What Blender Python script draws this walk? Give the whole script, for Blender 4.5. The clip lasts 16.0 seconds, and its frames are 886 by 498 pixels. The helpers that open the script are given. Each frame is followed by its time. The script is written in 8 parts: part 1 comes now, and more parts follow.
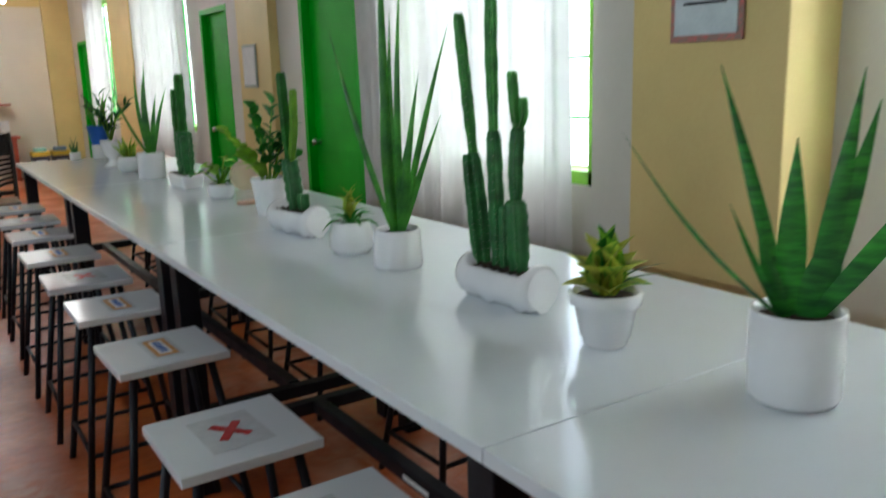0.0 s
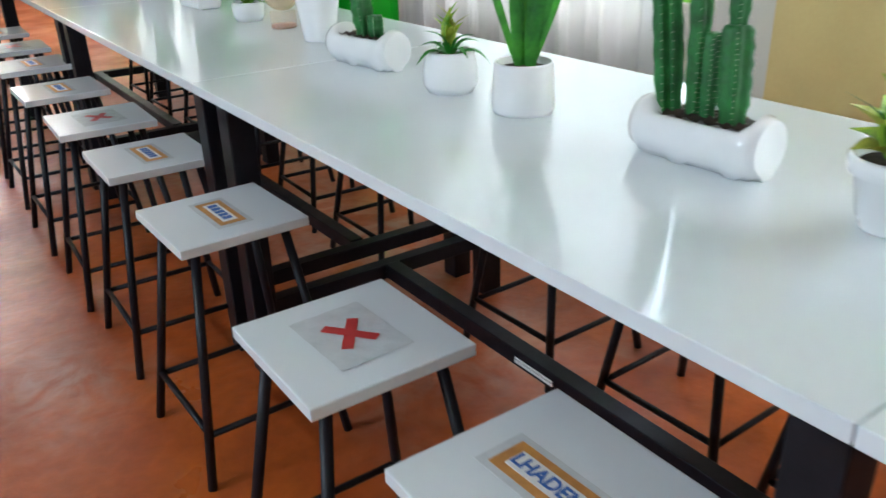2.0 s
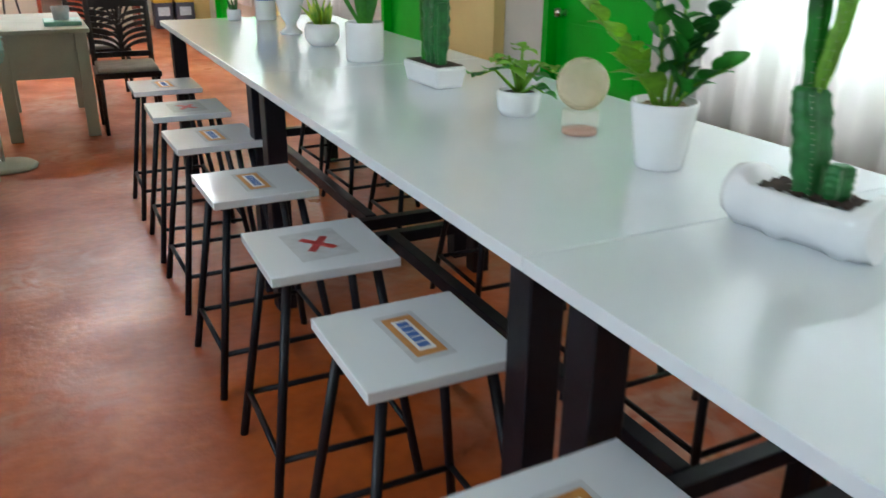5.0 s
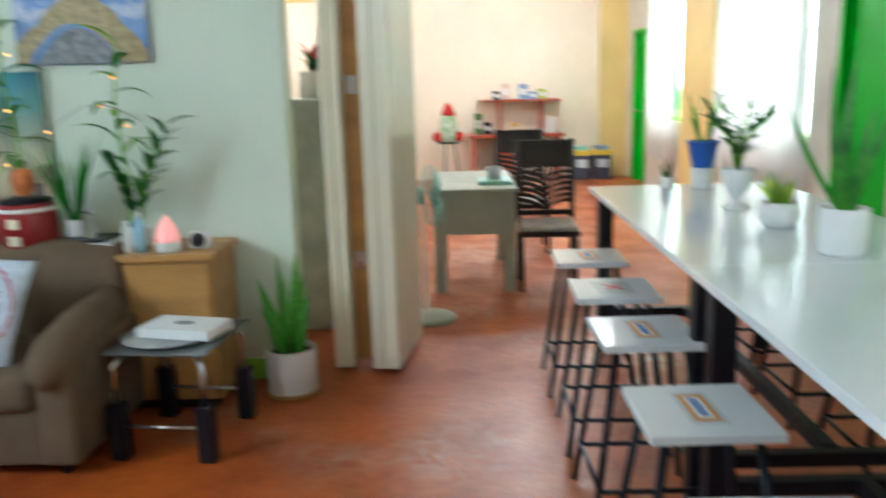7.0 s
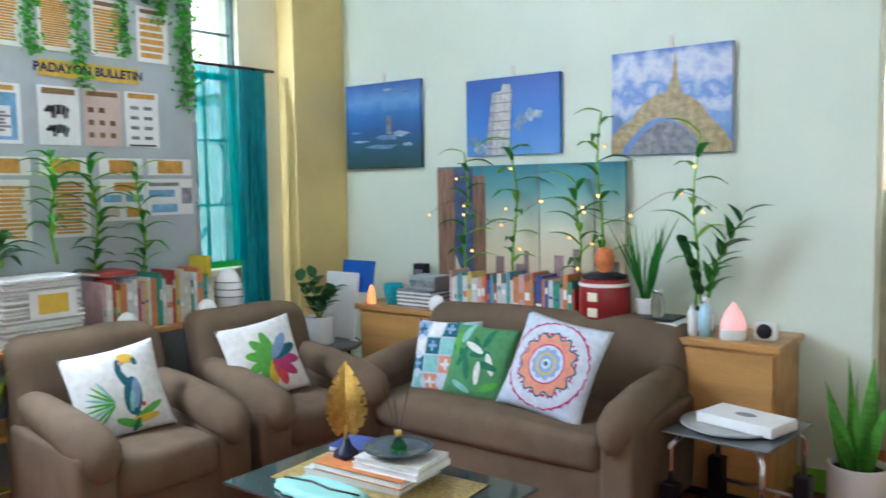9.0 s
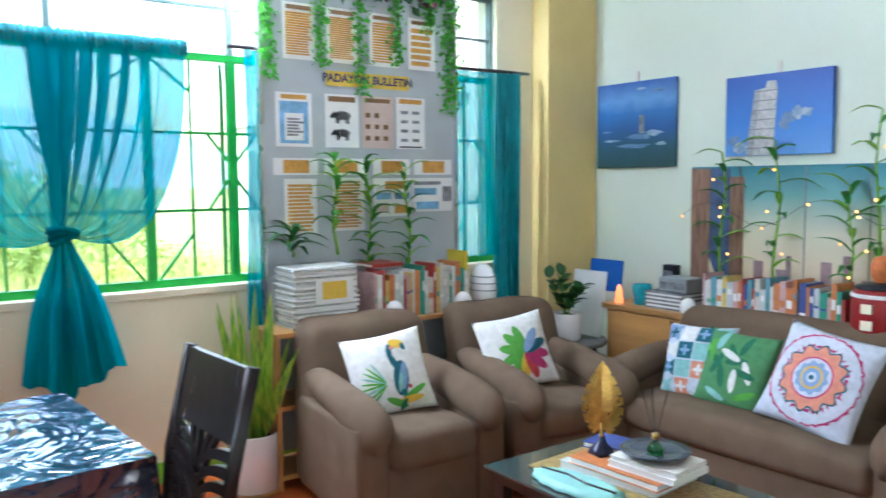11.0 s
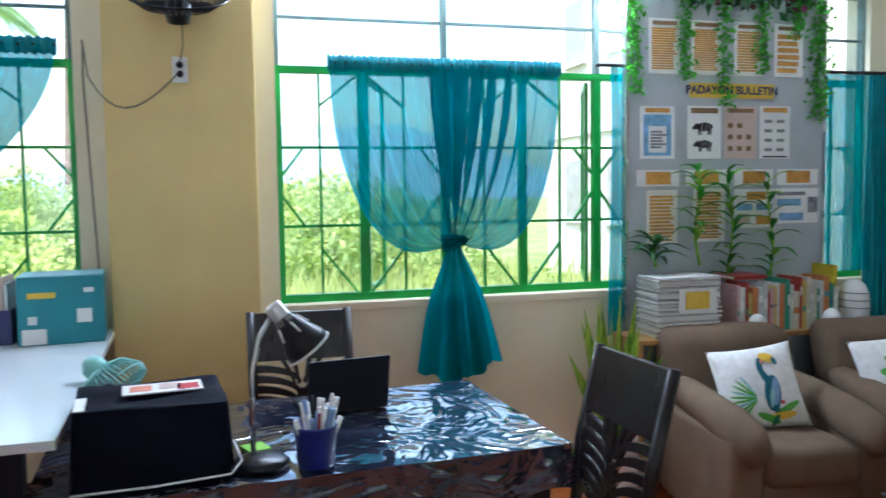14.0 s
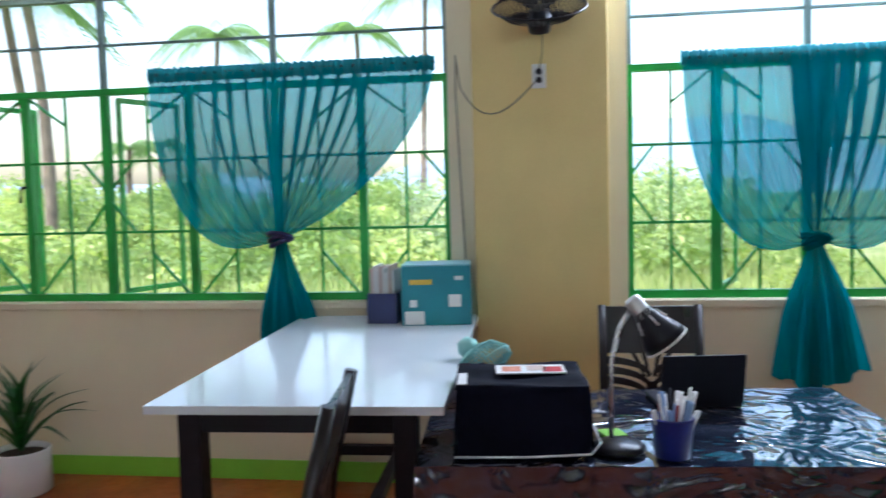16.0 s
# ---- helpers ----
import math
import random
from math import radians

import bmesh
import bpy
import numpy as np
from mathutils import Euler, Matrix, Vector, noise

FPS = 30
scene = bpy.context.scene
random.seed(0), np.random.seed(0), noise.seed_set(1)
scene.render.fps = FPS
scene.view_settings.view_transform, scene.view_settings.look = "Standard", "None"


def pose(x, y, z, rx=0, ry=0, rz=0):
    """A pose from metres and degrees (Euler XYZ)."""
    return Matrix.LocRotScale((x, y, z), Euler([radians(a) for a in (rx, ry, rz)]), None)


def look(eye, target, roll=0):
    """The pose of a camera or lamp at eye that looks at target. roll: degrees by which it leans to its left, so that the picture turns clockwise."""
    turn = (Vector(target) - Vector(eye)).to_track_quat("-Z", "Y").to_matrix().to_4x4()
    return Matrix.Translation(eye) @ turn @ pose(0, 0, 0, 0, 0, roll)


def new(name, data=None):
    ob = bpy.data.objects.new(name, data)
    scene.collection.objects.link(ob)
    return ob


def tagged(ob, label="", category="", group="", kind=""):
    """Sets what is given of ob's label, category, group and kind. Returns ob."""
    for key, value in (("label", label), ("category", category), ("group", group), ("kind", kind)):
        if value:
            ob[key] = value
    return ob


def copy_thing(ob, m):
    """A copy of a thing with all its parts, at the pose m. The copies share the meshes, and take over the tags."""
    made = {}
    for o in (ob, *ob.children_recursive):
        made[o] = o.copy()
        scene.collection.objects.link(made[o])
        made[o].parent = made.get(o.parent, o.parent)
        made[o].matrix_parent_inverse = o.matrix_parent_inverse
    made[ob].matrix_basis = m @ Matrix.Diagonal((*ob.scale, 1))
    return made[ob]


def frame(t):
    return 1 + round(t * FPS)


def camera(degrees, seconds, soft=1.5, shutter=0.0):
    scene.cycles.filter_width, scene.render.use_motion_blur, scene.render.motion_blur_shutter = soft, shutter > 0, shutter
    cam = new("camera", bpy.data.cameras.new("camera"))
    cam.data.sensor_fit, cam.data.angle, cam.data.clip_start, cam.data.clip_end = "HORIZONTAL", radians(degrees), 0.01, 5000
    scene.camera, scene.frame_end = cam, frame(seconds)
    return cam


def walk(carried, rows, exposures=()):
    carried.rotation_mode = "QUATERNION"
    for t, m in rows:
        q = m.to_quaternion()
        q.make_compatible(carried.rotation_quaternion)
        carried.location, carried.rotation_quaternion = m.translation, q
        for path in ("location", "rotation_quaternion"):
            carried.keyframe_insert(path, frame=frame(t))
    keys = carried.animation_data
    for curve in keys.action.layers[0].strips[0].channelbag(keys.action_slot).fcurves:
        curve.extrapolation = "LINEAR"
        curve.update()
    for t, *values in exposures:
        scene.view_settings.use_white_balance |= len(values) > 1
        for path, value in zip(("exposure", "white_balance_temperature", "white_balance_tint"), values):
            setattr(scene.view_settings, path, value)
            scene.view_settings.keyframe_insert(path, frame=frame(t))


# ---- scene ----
cam = camera(57.7, 16.0, shutter=0.5)
PATH = [
    (0, (0.241, 0.473, 1.463), (1.315, 2.105, 1.038), -1.7),
    (0.5, (0.218, 0.595, 1.441), (1.228, 2.214, 0.842), -1.4),
    (1, (0.172, 0.768, 1.434), (1.215, 2.303, 0.689), -1.7),
    (1.5, (0.16, 0.926, 1.408), (1.233, 2.411, 0.607), -1.0),
    (2, (0.211, 1.084, 1.405), (1.233, 2.587, 0.569), -1.8),
    (2.5, (0.28, 1.249, 1.425), (1.19, 2.803, 0.555), -2.7),
    (3, (0.272, 1.427, 1.4), (1.187, 2.991, 0.553), -1.4),
    (3.5, (0.196, 1.618, 1.428), (1.151, 3.166, 0.596), -1.5),
    (3.7, (0.174, 1.685, 1.434), (1.122, 3.245, 0.617), -1.6),
    (5.8, (0.24, 2.516, 1.416), (0.993, 4.249, 0.76), -0.2),
    (6, (0.233, 2.536, 1.441), (0.935, 4.305, 0.825), -1.9),
    (6.5, (0.171, 2.729, 1.438), (0.655, 4.597, 0.912), -0.9),
    (7, (0.188, 2.815, 1.5), (0.144, 4.772, 1.091), -1.7),
    (7.5, (0.11, 2.859, 1.564), (-0.341, 4.779, 1.235), -1.4),
    (8, (-0.045, 2.727, 1.544), (-0.781, 4.569, 1.289), -1.3),
    (8.5, (0.006, 2.756, 1.487), (-1.015, 4.465, 1.293), -1.2),
    (10.8, (-0.024, 2.621, 1.518), (-1.586, 3.859, 1.355), -0.5),
    (11, (-0.008, 2.597, 1.528), (-1.617, 3.772, 1.361), -0.5),
    (11.5, (0.009, 2.541, 1.549), (-1.702, 3.564, 1.382), -0.9),
    (12, (0.008, 2.505, 1.555), (-1.763, 3.422, 1.405), -1.0),
    (12.5, (-0.004, 2.45, 1.541), (-1.816, 3.287, 1.41), -1.1),
    (13, (0.003, 2.387, 1.556), (-1.847, 3.132, 1.418), -1.0),
    (13.5, (-0.007, 2.303, 1.549), (-1.898, 2.942, 1.414), -0.9),
    (14, (-0.006, 2.221, 1.544), (-1.932, 2.742, 1.408), -0.8),
    (14.5, (0.01, 2.132, 1.562), (-1.949, 2.506, 1.418), -1.0),
    (15, (0.042, 2.078, 1.606), (-1.943, 2.261, 1.438), -1.1),
    (15.5, (0.062, 2.107, 1.628), (-1.93, 2.07, 1.451), -1.5),
    (16, (0.11, 2.13, 1.558), (-1.864, 1.843, 1.424), -1.4),
]
walk(cam, [(t, look(eye, target, roll)) for t, eye, target, roll in PATH], [(0, 1.25, 6100, 9), (0.6, 1.85, 6000, 9), (2, 2.2, 5950, 9), (3.5, 2.1, 6000, 9), (6, 2.03, 5950, 4), (6.6, 2.25, 5900, 2), (7.5, 2.35, 5800, 3), (8.5, 2.68, 5750, 9), (11, 2.75, 5650, 14), (11.6, 2.87, 5600, 14), (12.2, 2.4, 5550, 14), (14, 2.0, 5550, 14), (16, 1.77, 5650, 16)])

# ---- sky and sun ----
world = bpy.data.worlds.new("sky")
scene.world = world
world.use_nodes = True
wn = world.node_tree
sky = wn.nodes.new("ShaderNodeTexSky")
sky.sky_type, sky.sun_disc = "NISHITA", False
sky.sun_elevation, sky.sun_rotation = radians(55), radians(115)
sky.air_density, sky.dust_density, sky.ozone_density = 1.5, 3.0, 0.5
wn.links.new(sky.outputs[0], wn.nodes["Background"].inputs[0])
wn.nodes["Background"].inputs[1].default_value = 0.15
sun = new("sun", bpy.data.lights.new("sun", "SUN"))
sun.data.energy, sun.data.angle, sun.data.color = 1.4, radians(12), (1.0, 0.96, 0.90)
sun.matrix_world = look((8, -4, 15), (0, 3, 0))


def window_light(name, at, target, w, h, watts, tint=(1.0, 1.0, 1.0)):
    """Daylight entering by one window opening."""
    lamp = new(name, bpy.data.lights.new(name, "AREA"))
    lamp.data.shape, lamp.data.size, lamp.data.size_y = "RECTANGLE", w, h
    lamp.data.energy, lamp.data.color = watts, tint
    lamp.matrix_world = look(at, target)
    return lamp


# ---- materials ----
def mat(name, color, rough=0.6, metal=0.0, var=0.12, scale=6.0, bump=0.05, fine=90.0, color2=None, rvar=0.1, spec=0.5, coat=0.0, stretch=(1, 1, 1), thru=0.0):
    """A surface: base colour varied at two scales, roughness wear, fine relief."""
    m = bpy.data.materials.new(name)
    m.use_nodes = True
    n, l = m.node_tree.nodes, m.node_tree.links
    b = n["Principled BSDF"]
    co = n.new("ShaderNodeTexCoord")
    mp = n.new("ShaderNodeMapping")
    mp.inputs["Scale"].default_value = stretch
    l.new(co.outputs["Object"], mp.inputs[0])
    big = n.new("ShaderNodeTexNoise")
    big.inputs["Scale"].default_value, big.inputs["Detail"].default_value = scale, 6
    small = n.new("ShaderNodeTexNoise")
    small.inputs["Scale"].default_value, small.inputs["Detail"].default_value = fine, 3
    for t in (big, small):
        l.new(mp.outputs[0], t.inputs["Vector"])
    c2 = color2 or tuple(c * (1 - 2 * var) for c in color)
    c1 = color if color2 else tuple(min(1, c * (1 + var * 0.6)) for c in color)
    mix = n.new("ShaderNodeMix")
    mix.data_type = "RGBA"
    mix.inputs[6].default_value, mix.inputs[7].default_value = (*c1, 1), (*c2, 1)
    ramp = n.new("ShaderNodeMapRange")
    ramp.inputs[1].default_value, ramp.inputs[2].default_value = 0.32, 0.68
    l.new(big.outputs[0], ramp.inputs[0])
    l.new(ramp.outputs[0], mix.inputs[0])
    fm = n.new("ShaderNodeMix")
    fm.data_type, fm.blend_type = "RGBA", "OVERLAY"
    fm.inputs[0].default_value = min(1.0, var * 1.5)
    l.new(mix.outputs[2], fm.inputs[6])
    l.new(small.outputs[0], fm.inputs[7])
    l.new(fm.outputs[2], b.inputs["Base Color"])
    rr = n.new("ShaderNodeMapRange")
    rr.inputs[3].default_value, rr.inputs[4].default_value = max(0.02, rough - rvar), min(1, rough + rvar)
    l.new(big.outputs[0], rr.inputs[0])
    l.new(rr.outputs[0], b.inputs["Roughness"])
    b.inputs["Metallic"].default_value = metal
    b.inputs["Specular IOR Level"].default_value = spec
    b.inputs["Coat Weight"].default_value = coat
    b.inputs["Coat Roughness"].default_value = 0.08
    if bump:
        bp = n.new("ShaderNodeBump")
        bp.inputs["Strength"].default_value, bp.inputs["Distance"].default_value = bump, 0.004
        l.new(small.outputs[0], bp.inputs["Height"])
        l.new(bp.outputs[0], b.inputs["Normal"])
    if thru:
        tl, mx = n.new("ShaderNodeBsdfTranslucent"), n.new("ShaderNodeMixShader")
        warm = n.new("ShaderNodeMix")
        warm.data_type, warm.blend_type = "RGBA", "MULTIPLY"
        warm.inputs[0].default_value, warm.inputs[7].default_value = 1.0, (1.9, 1.9, 0.9, 1)
        l.new(fm.outputs[2], warm.inputs[6])
        l.new(warm.outputs[2], tl.inputs[0])
        mx.inputs[0].default_value = thru
        l.new(b.outputs[0], mx.inputs[1])
        l.new(tl.outputs[0], mx.inputs[2])
        l.new(mx.outputs[0], n["Material Output"].inputs[0])
    return m


def glow(name, color, strength):
    m = bpy.data.materials.new(name)
    m.use_nodes = True
    b = m.node_tree.nodes["Principled BSDF"]
    b.inputs["Base Color"].default_value = (*color, 1)
    b.inputs["Emission Color"].default_value, b.inputs["Emission Strength"].default_value = (*color, 1), strength
    return m


def glass(name, color=(1, 1, 1), rough=0.0, alpha=1.0):
    m = bpy.data.materials.new(name)
    m.use_nodes = True
    b = m.node_tree.nodes["Principled BSDF"]
    b.inputs["Base Color"].default_value = (*color, 1)
    b.inputs["Transmission Weight"].default_value, b.inputs["Roughness"].default_value = alpha, rough
    b.inputs["IOR"].default_value = 1.45
    return m


def thin_glass(name, tint, clear):
    """Thin blown glass: mostly clear, tinted, with a soft body and a gloss."""
    m = bpy.data.materials.new(name)
    m.use_nodes = True
    n, l = m.node_tree.nodes, m.node_tree.links
    b = n["Principled BSDF"]
    b.inputs["Base Color"].default_value = (*[c * 0.85 for c in tint], 1)
    b.inputs["Roughness"].default_value = 0.05
    tr, mx = n.new("ShaderNodeBsdfTransparent"), n.new("ShaderNodeMixShader")
    tr.inputs[0].default_value = (*tint, 1)
    co, vo, bp = n.new("ShaderNodeTexCoord"), n.new("ShaderNodeTexVoronoi"), n.new("ShaderNodeBump")
    vo.feature = "DISTANCE_TO_EDGE"
    vo.inputs["Scale"].default_value = 26
    bp.inputs["Strength"].default_value, bp.inputs["Distance"].default_value = 0.9, 0.012
    l.new(co.outputs["Object"], vo.inputs["Vector"])
    l.new(vo.outputs["Distance"], bp.inputs["Height"])
    l.new(bp.outputs[0], b.inputs["Normal"])
    mx.inputs[0].default_value = clear
    l.new(b.outputs[0], mx.inputs[1])
    l.new(tr.outputs[0], mx.inputs[2])
    l.new(mx.outputs[0], n["Material Output"].inputs[0])
    return m


def sheer(name, color, thin, lit=0.6):
    """Thin cloth: part see-through, part translucent, part matt."""
    m = bpy.data.materials.new(name)
    m.use_nodes = True
    n, l = m.node_tree.nodes, m.node_tree.links
    n.remove(n["Principled BSDF"])
    co = n.new("ShaderNodeTexCoord")
    no = n.new("ShaderNodeTexNoise")
    no.inputs["Scale"].default_value = 5
    l.new(co.outputs["Object"], no.inputs["Vector"])
    mx = n.new("ShaderNodeMix")
    mx.data_type = "RGBA"
    mx.inputs[6].default_value = (*color, 1)
    mx.inputs[7].default_value = (*[c * 0.75 for c in color], 1)
    l.new(no.outputs[0], mx.inputs[0])
    d, t, tr = n.new("ShaderNodeBsdfDiffuse"), n.new("ShaderNodeBsdfTranslucent"), n.new("ShaderNodeBsdfTransparent")
    tr.inputs[0].default_value = (*[0.46 + 0.54 * c for c in color], 1)
    l.new(mx.outputs[2], d.inputs[0])
    l.new(mx.outputs[2], t.inputs[0])
    a, b = n.new("ShaderNodeMixShader"), n.new("ShaderNodeMixShader")
    a.inputs[0].default_value, b.inputs[0].default_value = lit, thin
    l.new(d.outputs[0], a.inputs[1])
    l.new(t.outputs[0], a.inputs[2])
    l.new(a.outputs[0], b.inputs[1])
    l.new(tr.outputs[0], b.inputs[2])
    l.new(b.outputs[0], n["Material Output"].inputs[0])
    return m


FLOOR = mat("red_oxide_floor", (0.48, 0.105, 0.016), 0.38, var=0.2, scale=2.3, bump=0.7, fine=20, color2=(0.29, 0.052, 0.010), rvar=0.28)


def worn(m, pale, scale, amount):
    """Adds chalky, scuffed patches with broken edges to a floor."""
    n, l = m.node_tree.nodes, m.node_tree.links
    b = n["Principled BSDF"]
    src = b.inputs["Base Color"].links[0].from_socket
    co, big, small = n.new("ShaderNodeTexCoord"), n.new("ShaderNodeTexNoise"), n.new("ShaderNodeTexNoise")
    big.inputs["Scale"].default_value, big.inputs["Detail"].default_value = scale, 3
    small.inputs["Scale"].default_value, small.inputs["Detail"].default_value, small.inputs["Distortion"].default_value = scale * 7, 8, 1.5
    r1, r2, mu, mx = n.new("ShaderNodeMapRange"), n.new("ShaderNodeMapRange"), n.new("ShaderNodeMath"), n.new("ShaderNodeMix")
    r1.inputs[1].default_value, r1.inputs[2].default_value = 0.49, 0.66
    r2.inputs[1].default_value, r2.inputs[2].default_value, r2.inputs[4].default_value = 0.36, 0.66, amount
    mu.operation, mx.data_type = "MULTIPLY", "RGBA"
    mx.inputs[7].default_value = (*pale, 1)
    for t in (big, small):
        l.new(co.outputs["Object"], t.inputs["Vector"])
    l.new(big.outputs[0], r1.inputs[0])
    l.new(small.outputs[0], r2.inputs[0])
    l.new(r1.outputs[0], mu.inputs[0])
    l.new(r2.outputs[0], mu.inputs[1])
    l.new(mu.outputs[0], mx.inputs[0])
    l.new(src, mx.inputs[6])
    l.new(mx.outputs[2], b.inputs["Base Color"])


worn(FLOOR, (0.47, 0.32, 0.24), 0.8, 0.75)
MINT = mat("pale_mint_wall", (0.68, 0.75, 0.63), 0.7, var=0.03, scale=1.5, bump=0.05)
CREAM = mat("cream_wall", (0.80, 0.73, 0.53), 0.65, var=0.04, scale=1.5, bump=0.06)
YELLOW = mat("yellow_pillar_paint", (0.74, 0.57, 0.23), 0.55, var=0.05, scale=2, bump=0.06)
GREYWALL = mat("grey_white_wall", (0.66, 0.63, 0.56), 0.6, var=0.04, scale=2, bump=0.05)
CEIL = mat("ceiling_paint", (0.80, 0.79, 0.74), 0.8, var=0.03)
LIME = mat("lime_green_paint", (0.24, 0.60, 0.04), 0.45, var=0.06, scale=4)
GREENFRAME = mat("bright_green_steel_paint", (0.02, 0.42, 0.05), 0.4, var=0.1, scale=8)
GREENDOOR = mat("deep_green_door_paint", (0.004, 0.45, 0.006), 0.55, var=0.08, scale=3, spec=0.25)
WHITETOP = mat("glossy_white_laminate", (0.71, 0.76, 0.79), 0.13, var=0.02, scale=1.2, bump=0.03, fine=14, rvar=0.04, spec=0.42)
BLACKSTEEL = mat("black_painted_steel", (0.007, 0.007, 0.011), 0.45, var=0.2, scale=10, bump=0.08, spec=0.3)
CERAMIC = mat("white_glazed_ceramic", (0.80, 0.80, 0.80), 0.16, var=0.02, scale=9, bump=0.02, rvar=0.05)
SOIL = mat("potting_soil", (0.06, 0.035, 0.02), 0.95, var=0.3, scale=40, bump=0.6, fine=160)
LEAF = mat("leaf_green", (0.025, 0.20, 0.02), 0.42, var=0.2, scale=14, bump=0.1, fine=60, thru=0.3)
LEAFDARK = mat("dark_leaf_green", (0.014, 0.10, 0.018), 0.45, var=0.25, scale=20, bump=0.1, thru=0.25)
LEAFLIGHT = mat("light_leaf_green", (0.18, 0.40, 0.03), 0.45, var=0.2, scale=14, bump=0.1, thru=0.3)
LEAFYELLOW = mat("yellow_green_leaf", (0.42, 0.46, 0.07), 0.45, var=0.2, scale=14, bump=0.1, thru=0.3)
CACTUS = mat("cactus_green", (0.02, 0.16, 0.03), 0.5, var=0.25, scale=22, bump=0.2)
SOFA = mat("brown_grey_sofa_fabric", (0.155, 0.106, 0.068), 0.9, var=0.08, scale=7, bump=0.4, fine=190, spec=0.2)
WOOD = mat("honey_wood_veneer", (0.50, 0.26, 0.08), 0.4, var=0.12, scale=3, bump=0.05, stretch=(0.3, 3, 3))
DARKWOOD = mat("espresso_stained_wood", (0.012, 0.007, 0.008), 0.3, var=0.25, scale=6, bump=0.05, stretch=(3, 3, 0.4))
BOARDGREY = mat("grey_board_cloth", (0.44, 0.48, 0.50), 0.85, var=0.05, scale=4, bump=0.15, fine=300)
TEAL = sheer("teal_sheer_curtain", (0.006, 0.42, 0.51), 0.24)
TEALTAIL = sheer("teal_gathered_curtain", (0.004, 0.30, 0.36), 0.02)
TEALDENSE = mat("teal_curtain_cloth", (0.0, 0.26, 0.31), 0.7, var=0.12, scale=9)
WHITESHEER = sheer("white_sheer_curtain", (0.74, 0.72, 0.70), 0.06, 0.33)
PANEL = mat("cream_panel_paint", (0.80, 0.74, 0.55), 0.5, var=0.04, scale=3)
GLASSMAT = glass("clear_glass")
AMBERGLASS = thin_glass("amber_crackle_glass", (0.97, 0.86, 0.70), 0.55)
PAPER = mat("white_paper", (0.78, 0.78, 0.76), 0.7, var=0.03, scale=12, bump=0.02)
CHROME = mat("brushed_metal", (0.55, 0.55, 0.55), 0.28, metal=1.0, var=0.05)
BLACKPLASTIC = mat("black_plastic", (0.010, 0.010, 0.016), 0.35, var=0.1, spec=0.3)
GREYDESK = mat("grey_green_painted_wood", (0.40, 0.44, 0.38), 0.55, var=0.05, scale=5)


# ---- mesh helpers ----
def box(bm, x0, x1, y0, y1, z0, z1, bev=0.0, m=None):
    r = bmesh.ops.create_cube(bm, size=1, matrix=Matrix.Translation(((x0 + x1) / 2, (y0 + y1) / 2, (z0 + z1) / 2)) @ Matrix.Diagonal((x1 - x0, y1 - y0, z1 - z0, 1)))
    vs = r["verts"]
    if bev:
        es = list({e for v in vs for e in v.link_edges})
        g = bmesh.ops.bevel(bm, geom=es, offset=bev, segments=2, affect="EDGES", profile=0.7)
        vs = g["verts"]
    if m:
        bmesh.ops.transform(bm, matrix=m, verts=list({v for v in vs}))
    return vs


def tube(bm, pts, r, seg=8, cap=True):
    """A round rod along points; r is one radius or one for each point."""
    pts = [Vector(p) for p in pts]
    rs = r if isinstance(r, (list, tuple)) else [r] * len(pts)
    rings = []
    side = None
    for i, p in enumerate(pts):
        d = (pts[min(i + 1, len(pts) - 1)] - pts[max(i - 1, 0)]).normalized()
        if side is None:
            side = d.cross(Vector((0, 0, 1)) if abs(d.z) < 0.9 else Vector((1, 0, 0))).normalized()
        side = (side - d * side.dot(d)).normalized()
        up = d.cross(side)
        rings.append([bm.verts.new(p + rs[i] * (math.cos(a) * side + math.sin(a) * up)) for a in (2 * math.pi * k / seg for k in range(seg))])
    for a, b in zip(rings, rings[1:]):
        for k in range(seg):
            f = bm.faces.new((a[k], a[(k + 1) % seg], b[(k + 1) % seg], b[k]))
            f.smooth = seg > 5
    if cap:
        bm.faces.new(list(reversed(rings[0])))
        bm.faces.new(rings[-1])


def lathe(bm, prof, seg=28, at=(0, 0, 0), sx=1.0, sy=1.0):
    """A body of revolution from (radius, height) pairs."""
    rings = []
    for r, z in prof:
        if r < 1e-5:
            rings.append([bm.verts.new((at[0], at[1], at[2] + z))])
        else:
            rings.append([bm.verts.new((at[0] + sx * r * math.cos(2 * math.pi * k / seg), at[1] + sy * r * math.sin(2 * math.pi * k / seg), at[2] + z)) for k in range(seg)])
    for a, b in zip(rings, rings[1:]):
        for k in range(seg):
            k2 = (k + 1) % seg
            q = [a[0]] if len(a) == 1 else [a[k], a[k2]]
            q += [b[0]] if len(b) == 1 else [b[k2], b[k]]
            if len(q) > 2:
                bm.faces.new(q).smooth = True


def sheet(bm, nu, nv, fn):
    """A surface from fn(u, v), both 0 to 1."""
    g = [[bm.verts.new(fn(i / nu, j / nv)) for j in range(nv + 1)] for i in range(nu + 1)]
    for i in range(nu):
        for j in range(nv):
            bm.faces.new((g[i][j], g[i + 1][j], g[i + 1][j + 1], g[i][j + 1])).smooth = True


